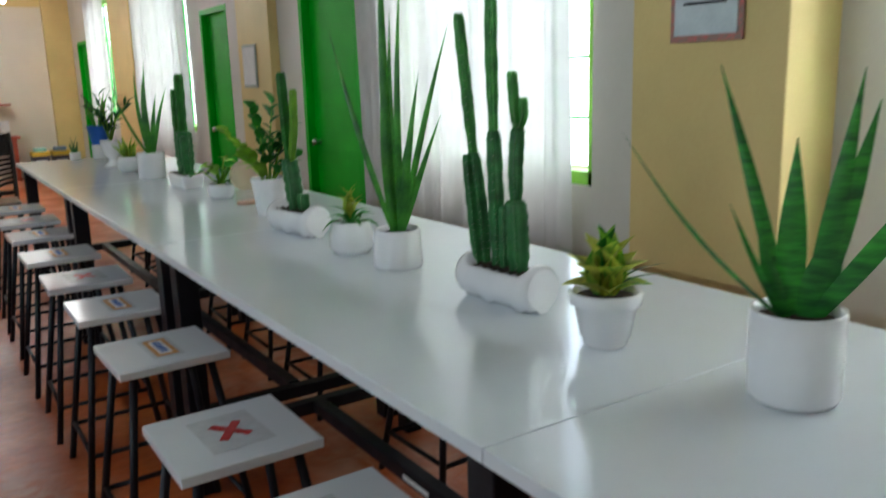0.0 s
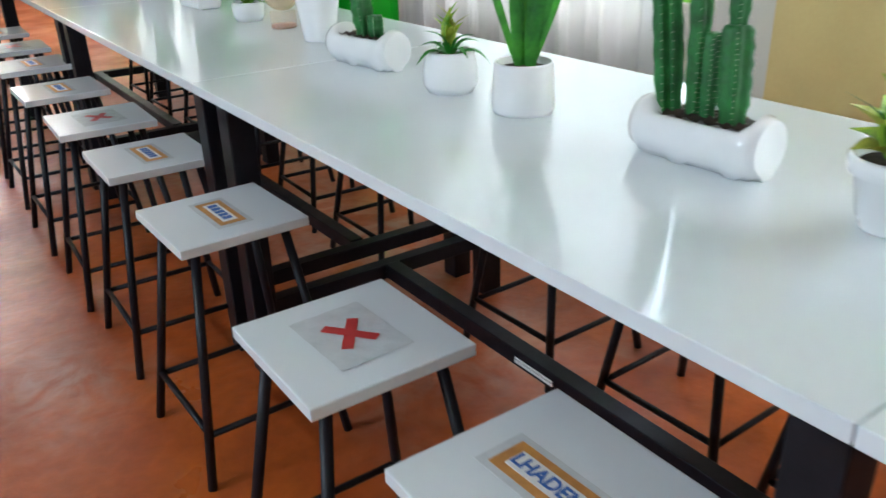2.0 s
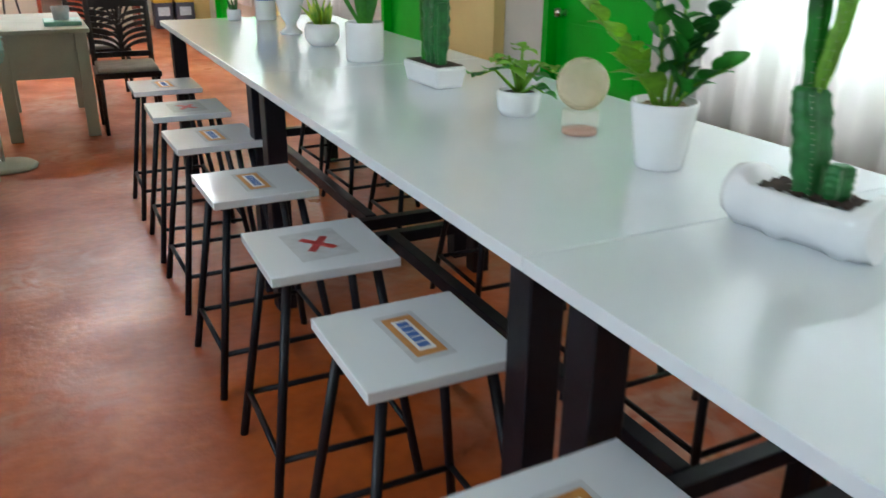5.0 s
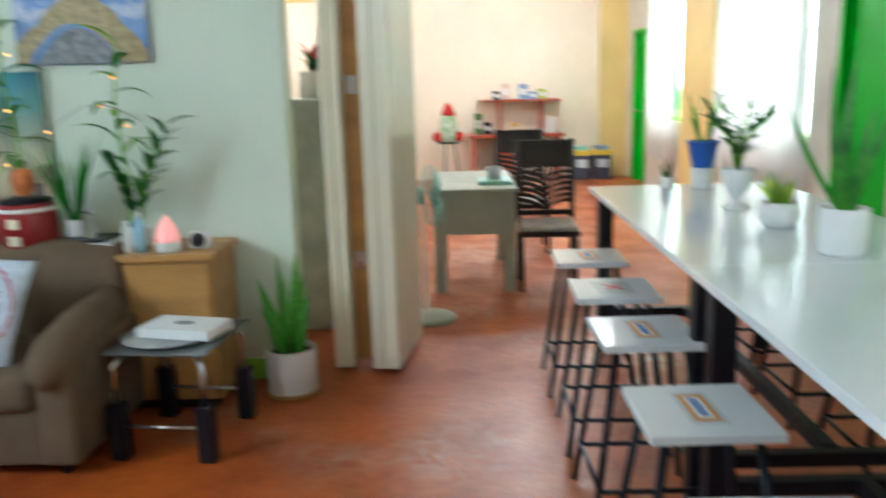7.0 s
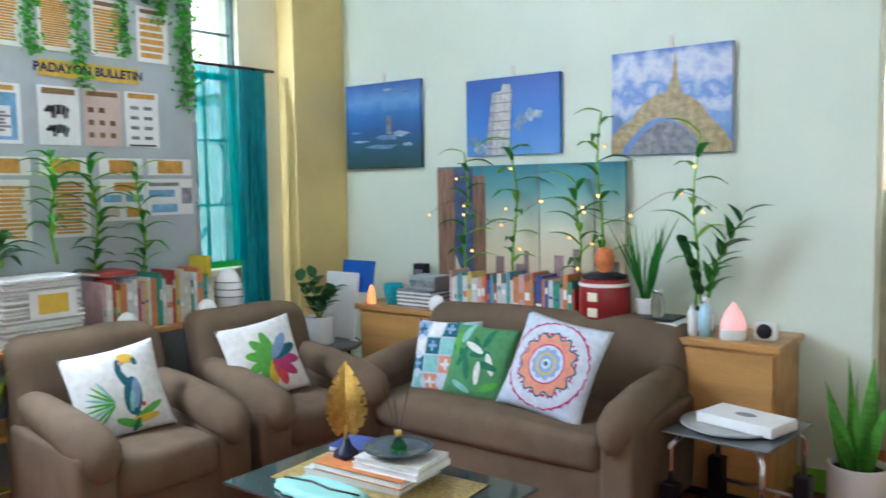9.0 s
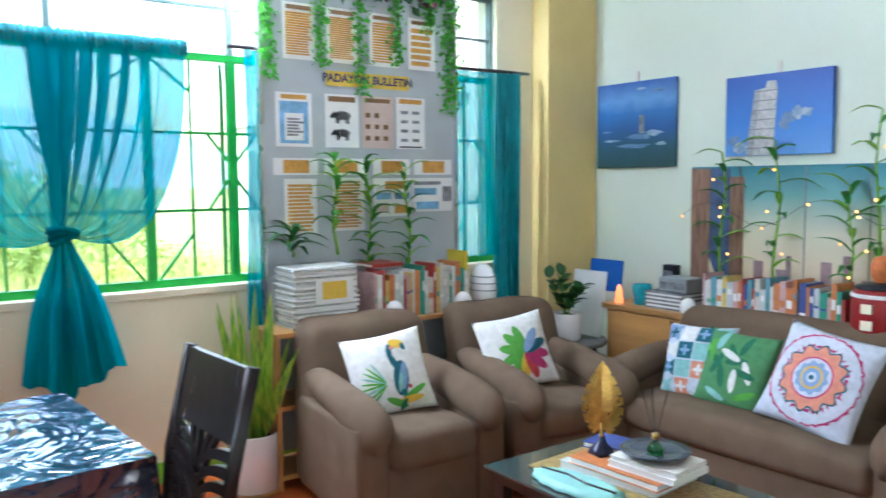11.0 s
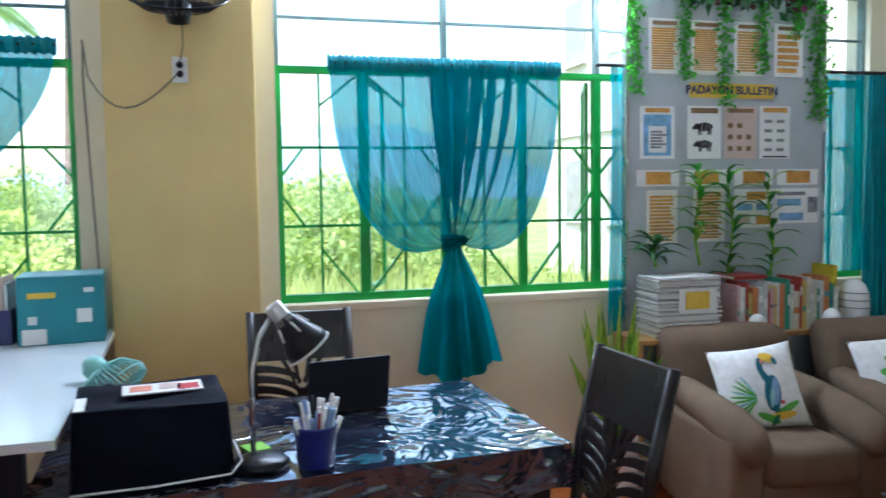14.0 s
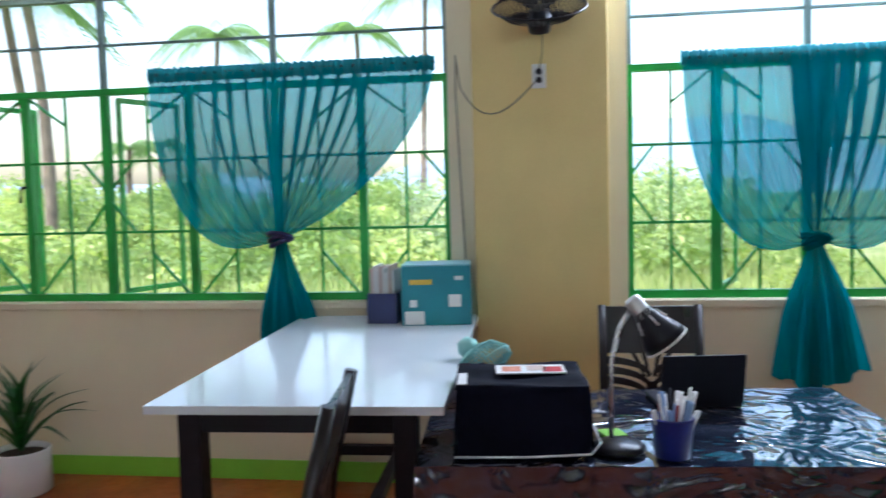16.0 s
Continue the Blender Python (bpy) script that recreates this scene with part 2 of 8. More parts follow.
def blade(bm, base, tip, w, bend=0.0, fold=0.25, n=7, up=(0, 0, 1), shape=0.9):
    """A leaf from base to tip: widest part way, folded on its midrib, bent by gravity."""
    base, tip = Vector(base), Vector(tip)
    d = tip - base
    side = d.cross(Vector(up))
    if side.length < 1e-4:
        side = Vector((1, 0, 0))
    side.normalize()
    nor = side.cross(d).normalized()
    rows = []
    for i in range(n + 1):
        t = i / n
        c = base + d * t + nor * bend * d.length * math.sin(math.pi * t)
        h = w * 0.5 * max(0.03, math.sin(math.pi * min(1, (0.12 + 0.88 * t) ** shape)) if i < n else 0.03)
        rows.append([bm.verts.new(c + side * h * s + nor * h * fold * abs(s)) for s in (-1, 0, 1)])
    for a, b in zip(rows, rows[1:]):
        for k in (0, 1):
            bm.faces.new((a[k], a[k + 1], b[k + 1], b[k])).smooth = True


def part(name, bm, material, parent=None, label="", bev=0.0, m=None, smooth=False):
    """Links a bmesh as one mesh object, under its thing when one is given."""
    bmesh.ops.recalc_face_normals(bm, faces=bm.faces)
    me = bpy.data.meshes.new(name)
    bm.to_mesh(me)
    bm.free()
    if smooth:
        for p in me.polygons:
            p.use_smooth = True
    me.materials.append(material)
    ob = new(name, me)
    if parent:
        ob.parent = parent
    if m is not None:
        ob.matrix_basis = m
    if label:
        ob["label"] = label
    if bev:
        md = ob.modifiers.new("edge", "BEVEL")
        md.width, md.segments, md.limit_method = bev, 2, "ANGLE"
    return ob


def thing(name, label, category, m=None, group=""):
    e = new(name)
    e.empty_display_size = 0.1
    if m is not None:
        e.matrix_basis = m
    return tagged(e, label, category, group)


def solid(name, boxes, material, label, category="", kind="structure", bev=0.0):
    """One piece of the setting from joined boxes."""
    bm = bmesh.new()
    for b in boxes:
        box(bm, *b)
    return tagged(part(name, bm, material, bev=bev), label, category or name.split("_")[0], kind=kind)


# ---- the shell ----
XW, XE, YS, YN, YP, H = -4.1, 2.75, -3.2, 15.3, 6.8, 3.05
SILL, HEAD = 1.0, 2.72
solid("floor", [(XW - 0.2, XE + 0.2, YS - 0.2, YN + 0.2, -0.15, 0.0)], FLOOR, "polished red oxide concrete floor with worn patches", "floor")
solid("ceiling", [(XW - 0.2, XE + 0.2, YS - 0.2, YN + 0.2, H, H + 0.15)], CEIL, "plain off-white ceiling", "ceiling")
W1 = (-2.36, 1.56)
W2 = (2.48, 6.03)
solid("wall_west", [(XW - 0.2, XW, YS, W1[0], 0, H), (XW - 0.2, XW, W1[1], W2[0], 0, H), (XW - 0.2, XW, W2[1], YN, 0, H),
                    (XW - 0.2, XW, W1[0], W1[1], 0, SILL), (XW - 0.2, XW, W1[0], W1[1], HEAD, H),
                    (XW - 0.2, XW, W2[0], W2[1], 0, SILL), (XW - 0.2, XW, W2[0], W2[1], HEAD, H)], CREAM, "cream painted wall with wide window openings", "wall")
solid("pillar_west_a", [(XW + 0.002, XW + 0.10, 1.70, 2.38, 0, H)], YELLOW, "yellow painted wall pillar between the windows", "pillar", bev=0.006)
solid("pillar_west_b", [(XW + 0.002, XW + 0.16, 6.34, YP, 0, H)], YELLOW, "yellow painted corner pillar", "pillar", bev=0.006)
solid("wall_pictures", [(XW, -0.65, YP, YP + 0.15, 0, H)], MINT, "pale mint painted lounge wall", "wall", bev=0.004)
solid("wall_north", [(XW - 0.2, XE + 0.2, YN, YN + 0.2, 0, H)], mat("pale_peach_wall", (0.82, 0.74, 0.61), 0.7, var=0.03, scale=1.5, bump=0.05), "cream white far wall", "wall")
solid("wall_south", [(XW - 0.2, XE + 0.2, YS - 0.2, YS, 0, H)], CREAM, "plain cream wall", "wall")
# first of these is an unseen window, assumed by symmetry to light the table
W_ADDED, WA, D1, D2, WB, WC, D3 = (-0.12, 1.58), (3.07, 4.75), (5.2, 6.1), (7.65, 8.4), (8.8, 10.6), (12.2, 13.4), (13.95, 14.75)
DH = 2.12
east, y = [], YS
for a, b, z0, z1 in ((*W_ADDED, SILL - 0.05, 2.6), (*WA, SILL - 0.05, 2.6), (*D1, 0, DH), (*D2, 0, DH), (*WB, SILL - 0.05, 2.6), (*WC, SILL - 0.05, 2.6), (*D3, 0, DH)):
    east.append((XE, XE + 0.2, y, a, 0, H))
    if z0 > 0:
        east.append((XE, XE + 0.2, a, b, 0, z0))
    east.append((XE, XE + 0.2, a, b, z1, H))
    y = b
east.append((XE, XE + 0.2, y, YN, 0, H))
solid("wall_east", east, GREYWALL, "grey-white painted wall with doors and curtained windows", "wall")
for i, (a, b, d) in enumerate(((1.957, 2.58, 0.278), (6.5, 7.2, 0.08), (10.85, 11.95, 0.08))):
    solid("pillar_east_" + "abc"[i], [(XE - d, XE - 0.002, a, b, 0, H)], YELLOW, "yellow painted wall pillar beside a window", "pillar", bev=0.006)
solid("pillar_north", [(2.35, XE - 0.004, YN - 0.14, YN - 0.002, 0, H), (XW, XE - 0.004, YN - 0.05, YN - 0.003, 2.7, H)], YELLOW, "yellow painted beam and corner of the far wall", "pillar")
solid("baseboard", [(XW + 0.002, XW + 0.012, YS, 1.68, 0, 0.11), (XW + 0.002, XW + 0.012, 2.40, 6.32, 0, 0.11), (XW + 0.102, XW + 0.112, 1.70, 2.38, 0, 0.11),
                    (XW + 0.17, -0.67, YP - 0.012, YP - 0.002, 0, 0.11)], LIME, "lime green painted skirting band", "baseboard")


# ---- windows ----
# upper bars are grey instead of green: sky glare put into the colour
GREYEDSTEEL = mat("glare_greyed_steel", (0.16, 0.24, 0.22), 0.5, var=0.15, scale=8)
RAILS = (1.0, 1.39, 1.79, 2.18)


def bar(bm, p, q, w, d=0.02):
    """A flat steel bar in the window plane, from (y, z) to (y, z)."""
    dy, dz = q[0] - p[0], q[1] - p[1]
    ln = math.hypot(dy, dz)
    m = Matrix.Translation((0, (p[0] + q[0]) / 2, (p[1] + q[1]) / 2)) @ Matrix.Rotation(math.atan2(dz, dy), 4, "X")
    box(bm, -d / 2, d / 2, -ln / 2, ln / 2, -w / 2, w / 2, m=m)


def west_window(name, y0, y1, mullions, label, open_bay=()):
    win = tagged(new(name), label, "window", kind="structure")
    win.matrix_basis = pose(XW - 0.06, 0, 0)
    bm = bmesh.new()
    bar(bm, (y0, SILL + 0.02), (y1, SILL + 0.02), 0.04, 0.05)
    for yy in (y0 + 0.015, y1 - 0.015):
        bar(bm, (yy, SILL + 0.001), (yy, 2.18), 0.03, 0.046)
    part("window_frame", bm, GREENFRAME, win)
    bm = bmesh.new()
    bar(bm, (y0, HEAD - 0.015), (y1, HEAD - 0.015), 0.03, 0.05)
    for yy in (y0 + 0.012, y1 - 0.012):
        bar(bm, (yy, 2.2), (yy, HEAD - 0.001), 0.024, 0.046)
    part("upper_frame", bm, GREYEDSTEEL, win)
    for yy in mullions:
        bm = bmesh.new()
        bar(bm, (yy, SILL + 0.001), (yy, 2.18), 0.045, 0.043)
        part("mullion", bm, GREENFRAME, win)
        bm = bmesh.new()
        bar(bm, (yy, 2.2), (yy, HEAD), 0.03, 0.04)
        part("upper_mullion", bm, GREYEDSTEEL, win, "upper steel bar, sky glare put into its grey colour")
    bm = bmesh.new()
    bar(bm, (y0, 2.18), (y1, 2.18), 0.035, 0.05)
    part("transom", bm, GREENFRAME, win)
    for z in (1.39, 1.79, 2.44):
        bm = bmesh.new()
        bar(bm, (y0, z), (y1, z), 0.014)
        part("glazing_bar", bm, GREENFRAME if z < 2.2 else GREYEDSTEEL, win)
    edges = [y0, *mullions, y1]
    for a, b in zip(edges, edges[1:]):
        c, q = (a + b) / 2, (b - a) / 4
        bm = bmesh.new()
        bar(bm, (c, SILL + 0.001), (c, 2.18), 0.045, 0.035)
        part("casement_stile", bm, GREENFRAME, win)
        bm = bmesh.new()
        tube(bm, [(0.02, c - 0.012, 1.66), (0.045, c - 0.018, 1.655), (0.05, c - 0.028, 1.62), (0.048, c - 0.030, 1.57)], [0.010, 0.009, 0.007, 0.009], 6)
        part("casement_handle", bm, BLACKPLASTIC, win, "black casement handle")
        for s in (-1, 1):
            bm = bmesh.new()
            bar(bm, (c + s * q, SILL), (c + s * q, 2.18), 0.012)
            part("glazing_bar", bm, GREENFRAME, win)
            bm = bmesh.new()
            bar(bm, (c + s * q, 2.0), (c + s * q * 0.1, 2.16), 0.012)
            bar(bm, (c + s * q * 1.95, 1.63), (c + s * 1.4 * q, 1.785), 0.012)
            bar(bm, (c + s * q * 1.95, 1.565), (c + s * 1.4 * q, 1.395), 0.012)
            bar(bm, (c + s * q, 1.27), (c + s * q * 0.1, 1.02), 0.012)
            part("grille_brace", bm, GREENFRAME, win)
        bm = bmesh.new()
        box(bm, -0.002, 0.002, a + 0.03, b - 0.03, SILL + 0.03, HEAD - 0.03)
        pane = part("pane", bm, GLASSMAT, win)
        pane.location.x = -0.03
        pane.visible_shadow = False
    for yy in open_bay:
        sash = new("open_casement")
        sash.parent = win
        sash.matrix_basis = pose(-0.04, yy, 0, 0, 0, 68)
        bm = bmesh.new()
        for z in (SILL + 0.05, 2.14):
            bar(bm, (0, z), (0.44, z), 0.03)
        for k in (0.01, 0.43):
            bar(bm, (k, SILL + 0.05), (k, 2.14), 0.03)
        part("window_frame", bm, GREENFRAME, sash)
    bm = bmesh.new()
    box(bm, -0.12, 0.075, y0, y1, SILL - 0.045, SILL - 0.002)
    part("window_sill", bm, CREAM, win, bev=0.006)
    return win


west_window("window_1", *W1, (-1.38, -0.40, 0.60), "green steel casement window with grille bars", (-0.35, -1.3))
west_window("window_2", *W2, (3.36, 4.24, 5.13), "green steel casement window with grille bars, partly behind the board", (2.95, 4.2))


def east_window(name, y0, y1):
    win = tagged(new(name), "window with green frame behind white sheer curtains, the southmost one added unseen", "window", kind="structure")
    win.matrix_basis = pose(XE + 0.08, 0, 0)
    bm = bmesh.new()
    for z in (SILL - 0.02, 2.57):
        bar(bm, (y0, z), (y1, z), 0.06, 0.08)
    for yy in (y0 + 0.03, y1 - 0.03):
        bar(bm, (yy, SILL - 0.05), (yy, 2.6), 0.07, 0.08)
    part("window_frame", bm, LIME, win)
    for z in (1.25, 1.52, 1.79, 2.06, 2.33):
        bm = bmesh.new()
        bar(bm, (y0, z), (y1, z), 0.012)
        part("glazing_bar", bm, GREENFRAME, win)
    for k in range(1, 5):
        yy = y0 + (y1 - y0) * k / 5
        bm = bmesh.new()
        bar(bm, (yy, SILL), (yy, 2.55), 0.016)
        part("glazing_bar", bm, GREENFRAME, win)
    bm = bmesh.new()
    box(bm, 0.02, 0.024, y0, y1, SILL, 2.56)
    part("pane", bm, GLASSMAT, win).visible_shadow = False


east_window("window_3", *WA)
east_window("window_4", *WB)
east_window("window_5", *WC)
# unseen window, added as a light source for the near table
east_window("added_window", *W_ADDED)


# daylight through the window openings; d belongs to the added, unseen window
window_light("window_light_west_a", (XW - 0.02, -0.6, 2.63), (0, -0.6, 2.75), 3.4, 0.14, 12, (0.88, 0.98, 1.09))
window_light("window_light_west_b", (XW - 0.02, 4.0, 2.63), (0, 4.0, 1.0), 2.9, 0.14, 37, (0.88, 0.98, 1.09))
for nm, (a, b) in zip("abcd", (WA, WB, WC, W_ADDED)):
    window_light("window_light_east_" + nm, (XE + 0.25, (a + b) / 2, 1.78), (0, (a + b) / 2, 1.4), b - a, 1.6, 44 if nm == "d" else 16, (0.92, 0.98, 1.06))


def east_door(name, y0, y1, label):
    door = tagged(new(name), label, "door", kind="structure")
    door.matrix_basis = pose(XE + 0.06, y0, 0)
    w = y1 - y0
    bm = bmesh.new()
    box(bm, 0, 0.045, 0.05, w - 0.05, 0.01, DH - 0.05)
    for z0, z1 in ((0.15, 0.95), (1.1, 1.95)):
        box(bm, -0.004, 0.0, 0.17, w - 0.17, z0, z1)
    part("door_leaf", bm, GREENDOOR, door, bev=0.004)
    bm = bmesh.new()
    box(bm, -0.065, 0.09, 0.0, 0.05, 0, DH)
    box(bm, -0.065, 0.09, w - 0.05, w, 0, DH)
    box(bm, -0.065, 0.09, 0.05, w - 0.05, DH - 0.05, DH)
    part("door_frame", bm, GREENDOOR, door)
    bm = bmesh.new()
    lathe(bm, [(0, 0), (0.018, 0), (0.012, 0.02), (0.026, 0.04), (0.024, 0.06), (0, 0.066)], 14)
    part("door_knob", bm, CHROME, door, "dull metal knob", m=pose(-0.002, w - 0.12, 1.0, 0, -90, 0))


for nm, (a, b) in zip(("door_1", "door_2", "door_3"), (D1, D2, D3)):
    east_door(nm, a, b, "closed deep green painted panel door")


# ---- curtains ----
def hung_curtain(name, label, x, y0, y1, z0, z1, folds, depth, material, seedv=0, gather=0.0):
    """A straight hanging curtain in the plane of a wall at x."""
    rnd = random.Random(seedv)
    ph = [rnd.uniform(0, 6.28) for _ in range(6)]
    c = thing(name, label, "curtain")

    def fn(u, v):
        w = 1 - gather * math.sin(math.pi * v * 0.5)
        yy = (y0 + y1) / 2 + (u - 0.5) * (y1 - y0) * w
        d = depth * (0.6 + 0.4 * v) * (math.sin(u * folds * 6.28 + ph[0]) + 0.5 * math.sin(u * folds * 2.3 * 6.28 + ph[1] + v) + 0.3 * math.sin(u * 3 * 6.28 + ph[2]))
        return (x + d, yy + 0.012 * math.sin(v * 4 + u * 20 + ph[3]), z1 - v * (z1 - z0))

    bm = bmesh.new()
    sheet(bm, int(folds * 12), 14, fn)
    part("cloth", bm, material, c)
    side = 1 if x > 0 else -1
    bm = bmesh.new()
    tube(bm, [(x, y0 - 0.08, z1 + 0.01), (x, y1 + 0.08, z1 + 0.01)], 0.010, 8)
    part("rod", bm, CHROME if side > 0 else DARKWOOD, c)
    for yy in (y0 - 0.05, y1 + 0.05):
        bm = bmesh.new()
        tube(bm, [(x, yy, z1 + 0.01), ((XE if side > 0 else XW) - side * 0.001, yy, z1 + 0.01)], 0.008, 6)
        part("bracket", bm, CHROME if side > 0 else DARKWOOD, c)
    return c


def tied_curtain(name, label, x, y0, y1, yk, zk, z1, zb, tail, material, band, seedv=1, taut=1.55, calm=1.0):
    """A sheer curtain gathered to a knot, its tail hanging free below."""
    rnd = random.Random(seedv)
    ph = [rnd.uniform(0, 6.28) for _ in range(8)]
    c = thing(name, label, "curtain")
    kw = 0.06

    def upper(u, v):
        # the middle widths are pulled straight to the knot, the sides sag past it and come back
        side = abs(2 * u - 1)
        ph0 = u * 17 * 6.2832 + ph[0] + 0.8 * math.sin(v * 3) + 2.2 * math.sin(u * 9 + ph[7])
        fold = 0.4 + 0.6 * math.sin(math.pi * min(1.0, 0.25 + v * 0.7))
        top = y0 + (u + (0.031 - 0.018 * side) * fold * (calm if u < 0.42 else 2.2 - calm * 1.2) * math.sin(ph0) * min(1.0, 4 * u, 4 * (1 - u))) * (y1 - y0)
        pull = taut if u > 0.5 else 2.1
        still = calm if u < 0.42 else 1.0
        e = 1 - v ** (1.2 + pull * side)
        yy = yk + (top - yk) * max(e, kw / (y1 - y0))
        sag = min(0.25, 0.16 * (pull / 1.55) ** 2) * side ** 1.2 * math.sin(math.pi * min(1.0, v ** 2.2)) * v
        zz = z1 - v * (z1 - zk) - sag
        amp = (0.008 + 0.016 * math.sin(math.pi * v) * (1 - 0.4 * side)) * still
        d = amp * (math.cos(ph0) + 0.4 * math.sin(u * 31 * 6.28 + ph[1] + v) + 0.7 * math.sin(u * 6 * 6.28 + ph[2]))
        return (x + d + 0.05 * v + 0.05 * sag, yy + 0.012 * v * math.sin(u * 40 + ph[6]), zz)

    bm = bmesh.new()
    sheet(bm, 300, 26, upper)
    part("cloth", bm, material, c)

    def lower(u, v):
        w = kw + (tail - kw) * (0.25 * v + 0.75 * math.sin(min(1.0, v * 1.12) * 1.57) ** 1.3)
        yy = yk + (u - 0.5) * w * (1 + 0.05 * math.sin(7 * v + ph[3])) + 0.03 * v
        d = (0.012 + 0.045 * v) * (math.sin(u * 3.1 * 6.28 + ph[4] + 0.8 * v) + 0.35 * math.sin(u * 7.3 * 6.28 + ph[5]))
        hem = 1 - 0.30 * abs(u - 0.42) ** 0.9 - 0.025 * math.sin(u * 3.1 * 6.28 + ph[4])
        return (x + 0.05 + d, yy, zk - v * (zk - zb) * hem)

    bm = bmesh.new()
    sheet(bm, 90, 18, lower)
    part("tail", bm, TEALTAIL, c)
    bm = bmesh.new()
    for front in (1, -1):
        sheet(bm, 220, 4, lambda u, v: (x + front * (0.016 - 0.012 * abs(2 * v - 1)) + 0.008 * math.sin(u * 52 * 6.28) + 0.006 * math.sin(u * 23 * 6.28), y0 - 0.01 + u * (y1 - y0 + 0.02), z1 + 0.035 - v * 0.075 + 0.006 * math.sin(u * 41 * 6.28 + 1) * math.sin(u * 7 + 1)))
    part("rod_pocket", bm, TEALDENSE, c)
    bm = bmesh.new()
    tube(bm, [(x, y0 - 0.005, z1), (x, y1 + 0.005, z1)], 0.009, 8)
    part("rod", bm, DARKWOOD, c)
    bm = bmesh.new()
    for q in range(3):
        pts = [(x + 0.05 + (0.036 + 0.006 * q) * math.cos(t), yk + (0.05 + 0.006 * q) * math.sin(t), zk + 0.016 * (q - 1) + 0.02 * math.sin(t + q)) for t in [k * 6.2832 / 16 for k in range(17)]]
        tube(bm, pts, 0.013, 8)
    part("knot", bm, band, c)
    return c


tied_curtain("tied_curtain", "sheer teal curtain tied with a dark ribbon above the table", XW + 0.08, -0.05, 1.50, 0.67, 1.345, 2.24, 0.55, 0.36, TEAL, mat("navy_ribbon", (0.01, 0.015, 0.10), 0.5), 3, 0.75)
tied_curtain("tied_curtain", "sheer teal curtain knotted in the middle behind the desk", XW + 0.08, 2.74, 3.96, 3.355, 1.295, 2.20, 0.54, 0.44, TEAL, TEALTAIL, 5, 2.2, 0.35)
hung_curtain("hanging_curtain", "narrow teal curtain hanging beside the bulletin board", XW + 0.07, 4.26, 4.62, 0.75, 2.22, 4, 0.014, TEAL, 2)
hung_curtain("hanging_curtain", "teal curtain at the corner window", XW + 0.07, 5.62, 5.98, 1.05, 2.22, 3, 0.010, TEAL, 4)
hung_curtain("hanging_curtain", "bunched teal curtain edge at the corner window", XW + 0.08, 5.96, 6.16, 0.76, 2.22, 4, 0.02, TEALDENSE, 6)
hung_curtain("white_curtain", "long white sheer curtain at the window by the table", XE - 0.10, 3.12, 5.05, 0.45, 2.75, 9, 0.022, WHITESHEER, 7)
hung_curtain("white_curtain", "long white sheer curtain at the added, unseen window by the table's end", XE - 0.10, -0.08, 1.60, 0.45, 2.75, 8, 0.022, WHITESHEER, 12)
hung_curtain("white_curtain", "long white sheer curtain beside a green door", XE - 0.10, 8.65, 10.7, 0.6, 2.75, 9, 0.022, WHITESHEER, 8)
hung_curtain("white_curtain", "long white sheer curtain at the far window", XE - 0.10, 12.2, 13.5, 0.5, 2.75, 7, 0.022, WHITESHEER, 9)


# ---- folding divider ----
divider = thing("folding_divider", "cream painted folding door leaves stacked at the wall end", "folding door")
GLOSSPANEL = mat("glossy_cream_panel_paint", (0.80, 0.74, 0.58), 0.2, var=0.03, scale=3)
for turn, x0, y0, widths, mt in ((0, -0.487, 6.845, (0.049, 0.049), PANEL), (-9, -0.288, 6.82, (0.066, 0.080), GLOSSPANEL)):
    x = 0.0
    for k, w in enumerate(widths):
        bm = bmesh.new()
        box(bm, x, x + w - 0.004, 0.004 * k, 0.62, 0.03, 2.75)
        for z0, z1 in ((0.12, 1.25), (1.33, 2.65)):
            if k == 1:
                box(bm, x + w - 0.004, x + w + 0.001, 0.09, 0.53, z0, z1)
        part("leaf", bm, mt, divider, "" if mt is PANEL else "leaf with glossy cream paint", bev=0.003, m=pose(x0, y0, 0, 0, 0, turn))
        x += w
bm = bmesh.new()
box(bm, -0.383, -0.300, 6.93, 6.96, 0.05, 2.74)
part("edge_strip", bm, WOOD, divider, "bare wood edge between leaves")
for z in (0.55, 1.45, 2.2):
    bm = bmesh.new()
    box(bm, -0.365, -0.315, 6.90, 6.929, z, z + 0.09)
    part("hinge", bm, CHROME, divider)
solid("track_header", [(-0.66, XE, 6.85, 7.65, 2.76, H)], MINT, "header over the folding door opening", "wall")


# ---- white tables and stools ----
TX0, TX1, TZ = 0.905, 1.915, 0.905


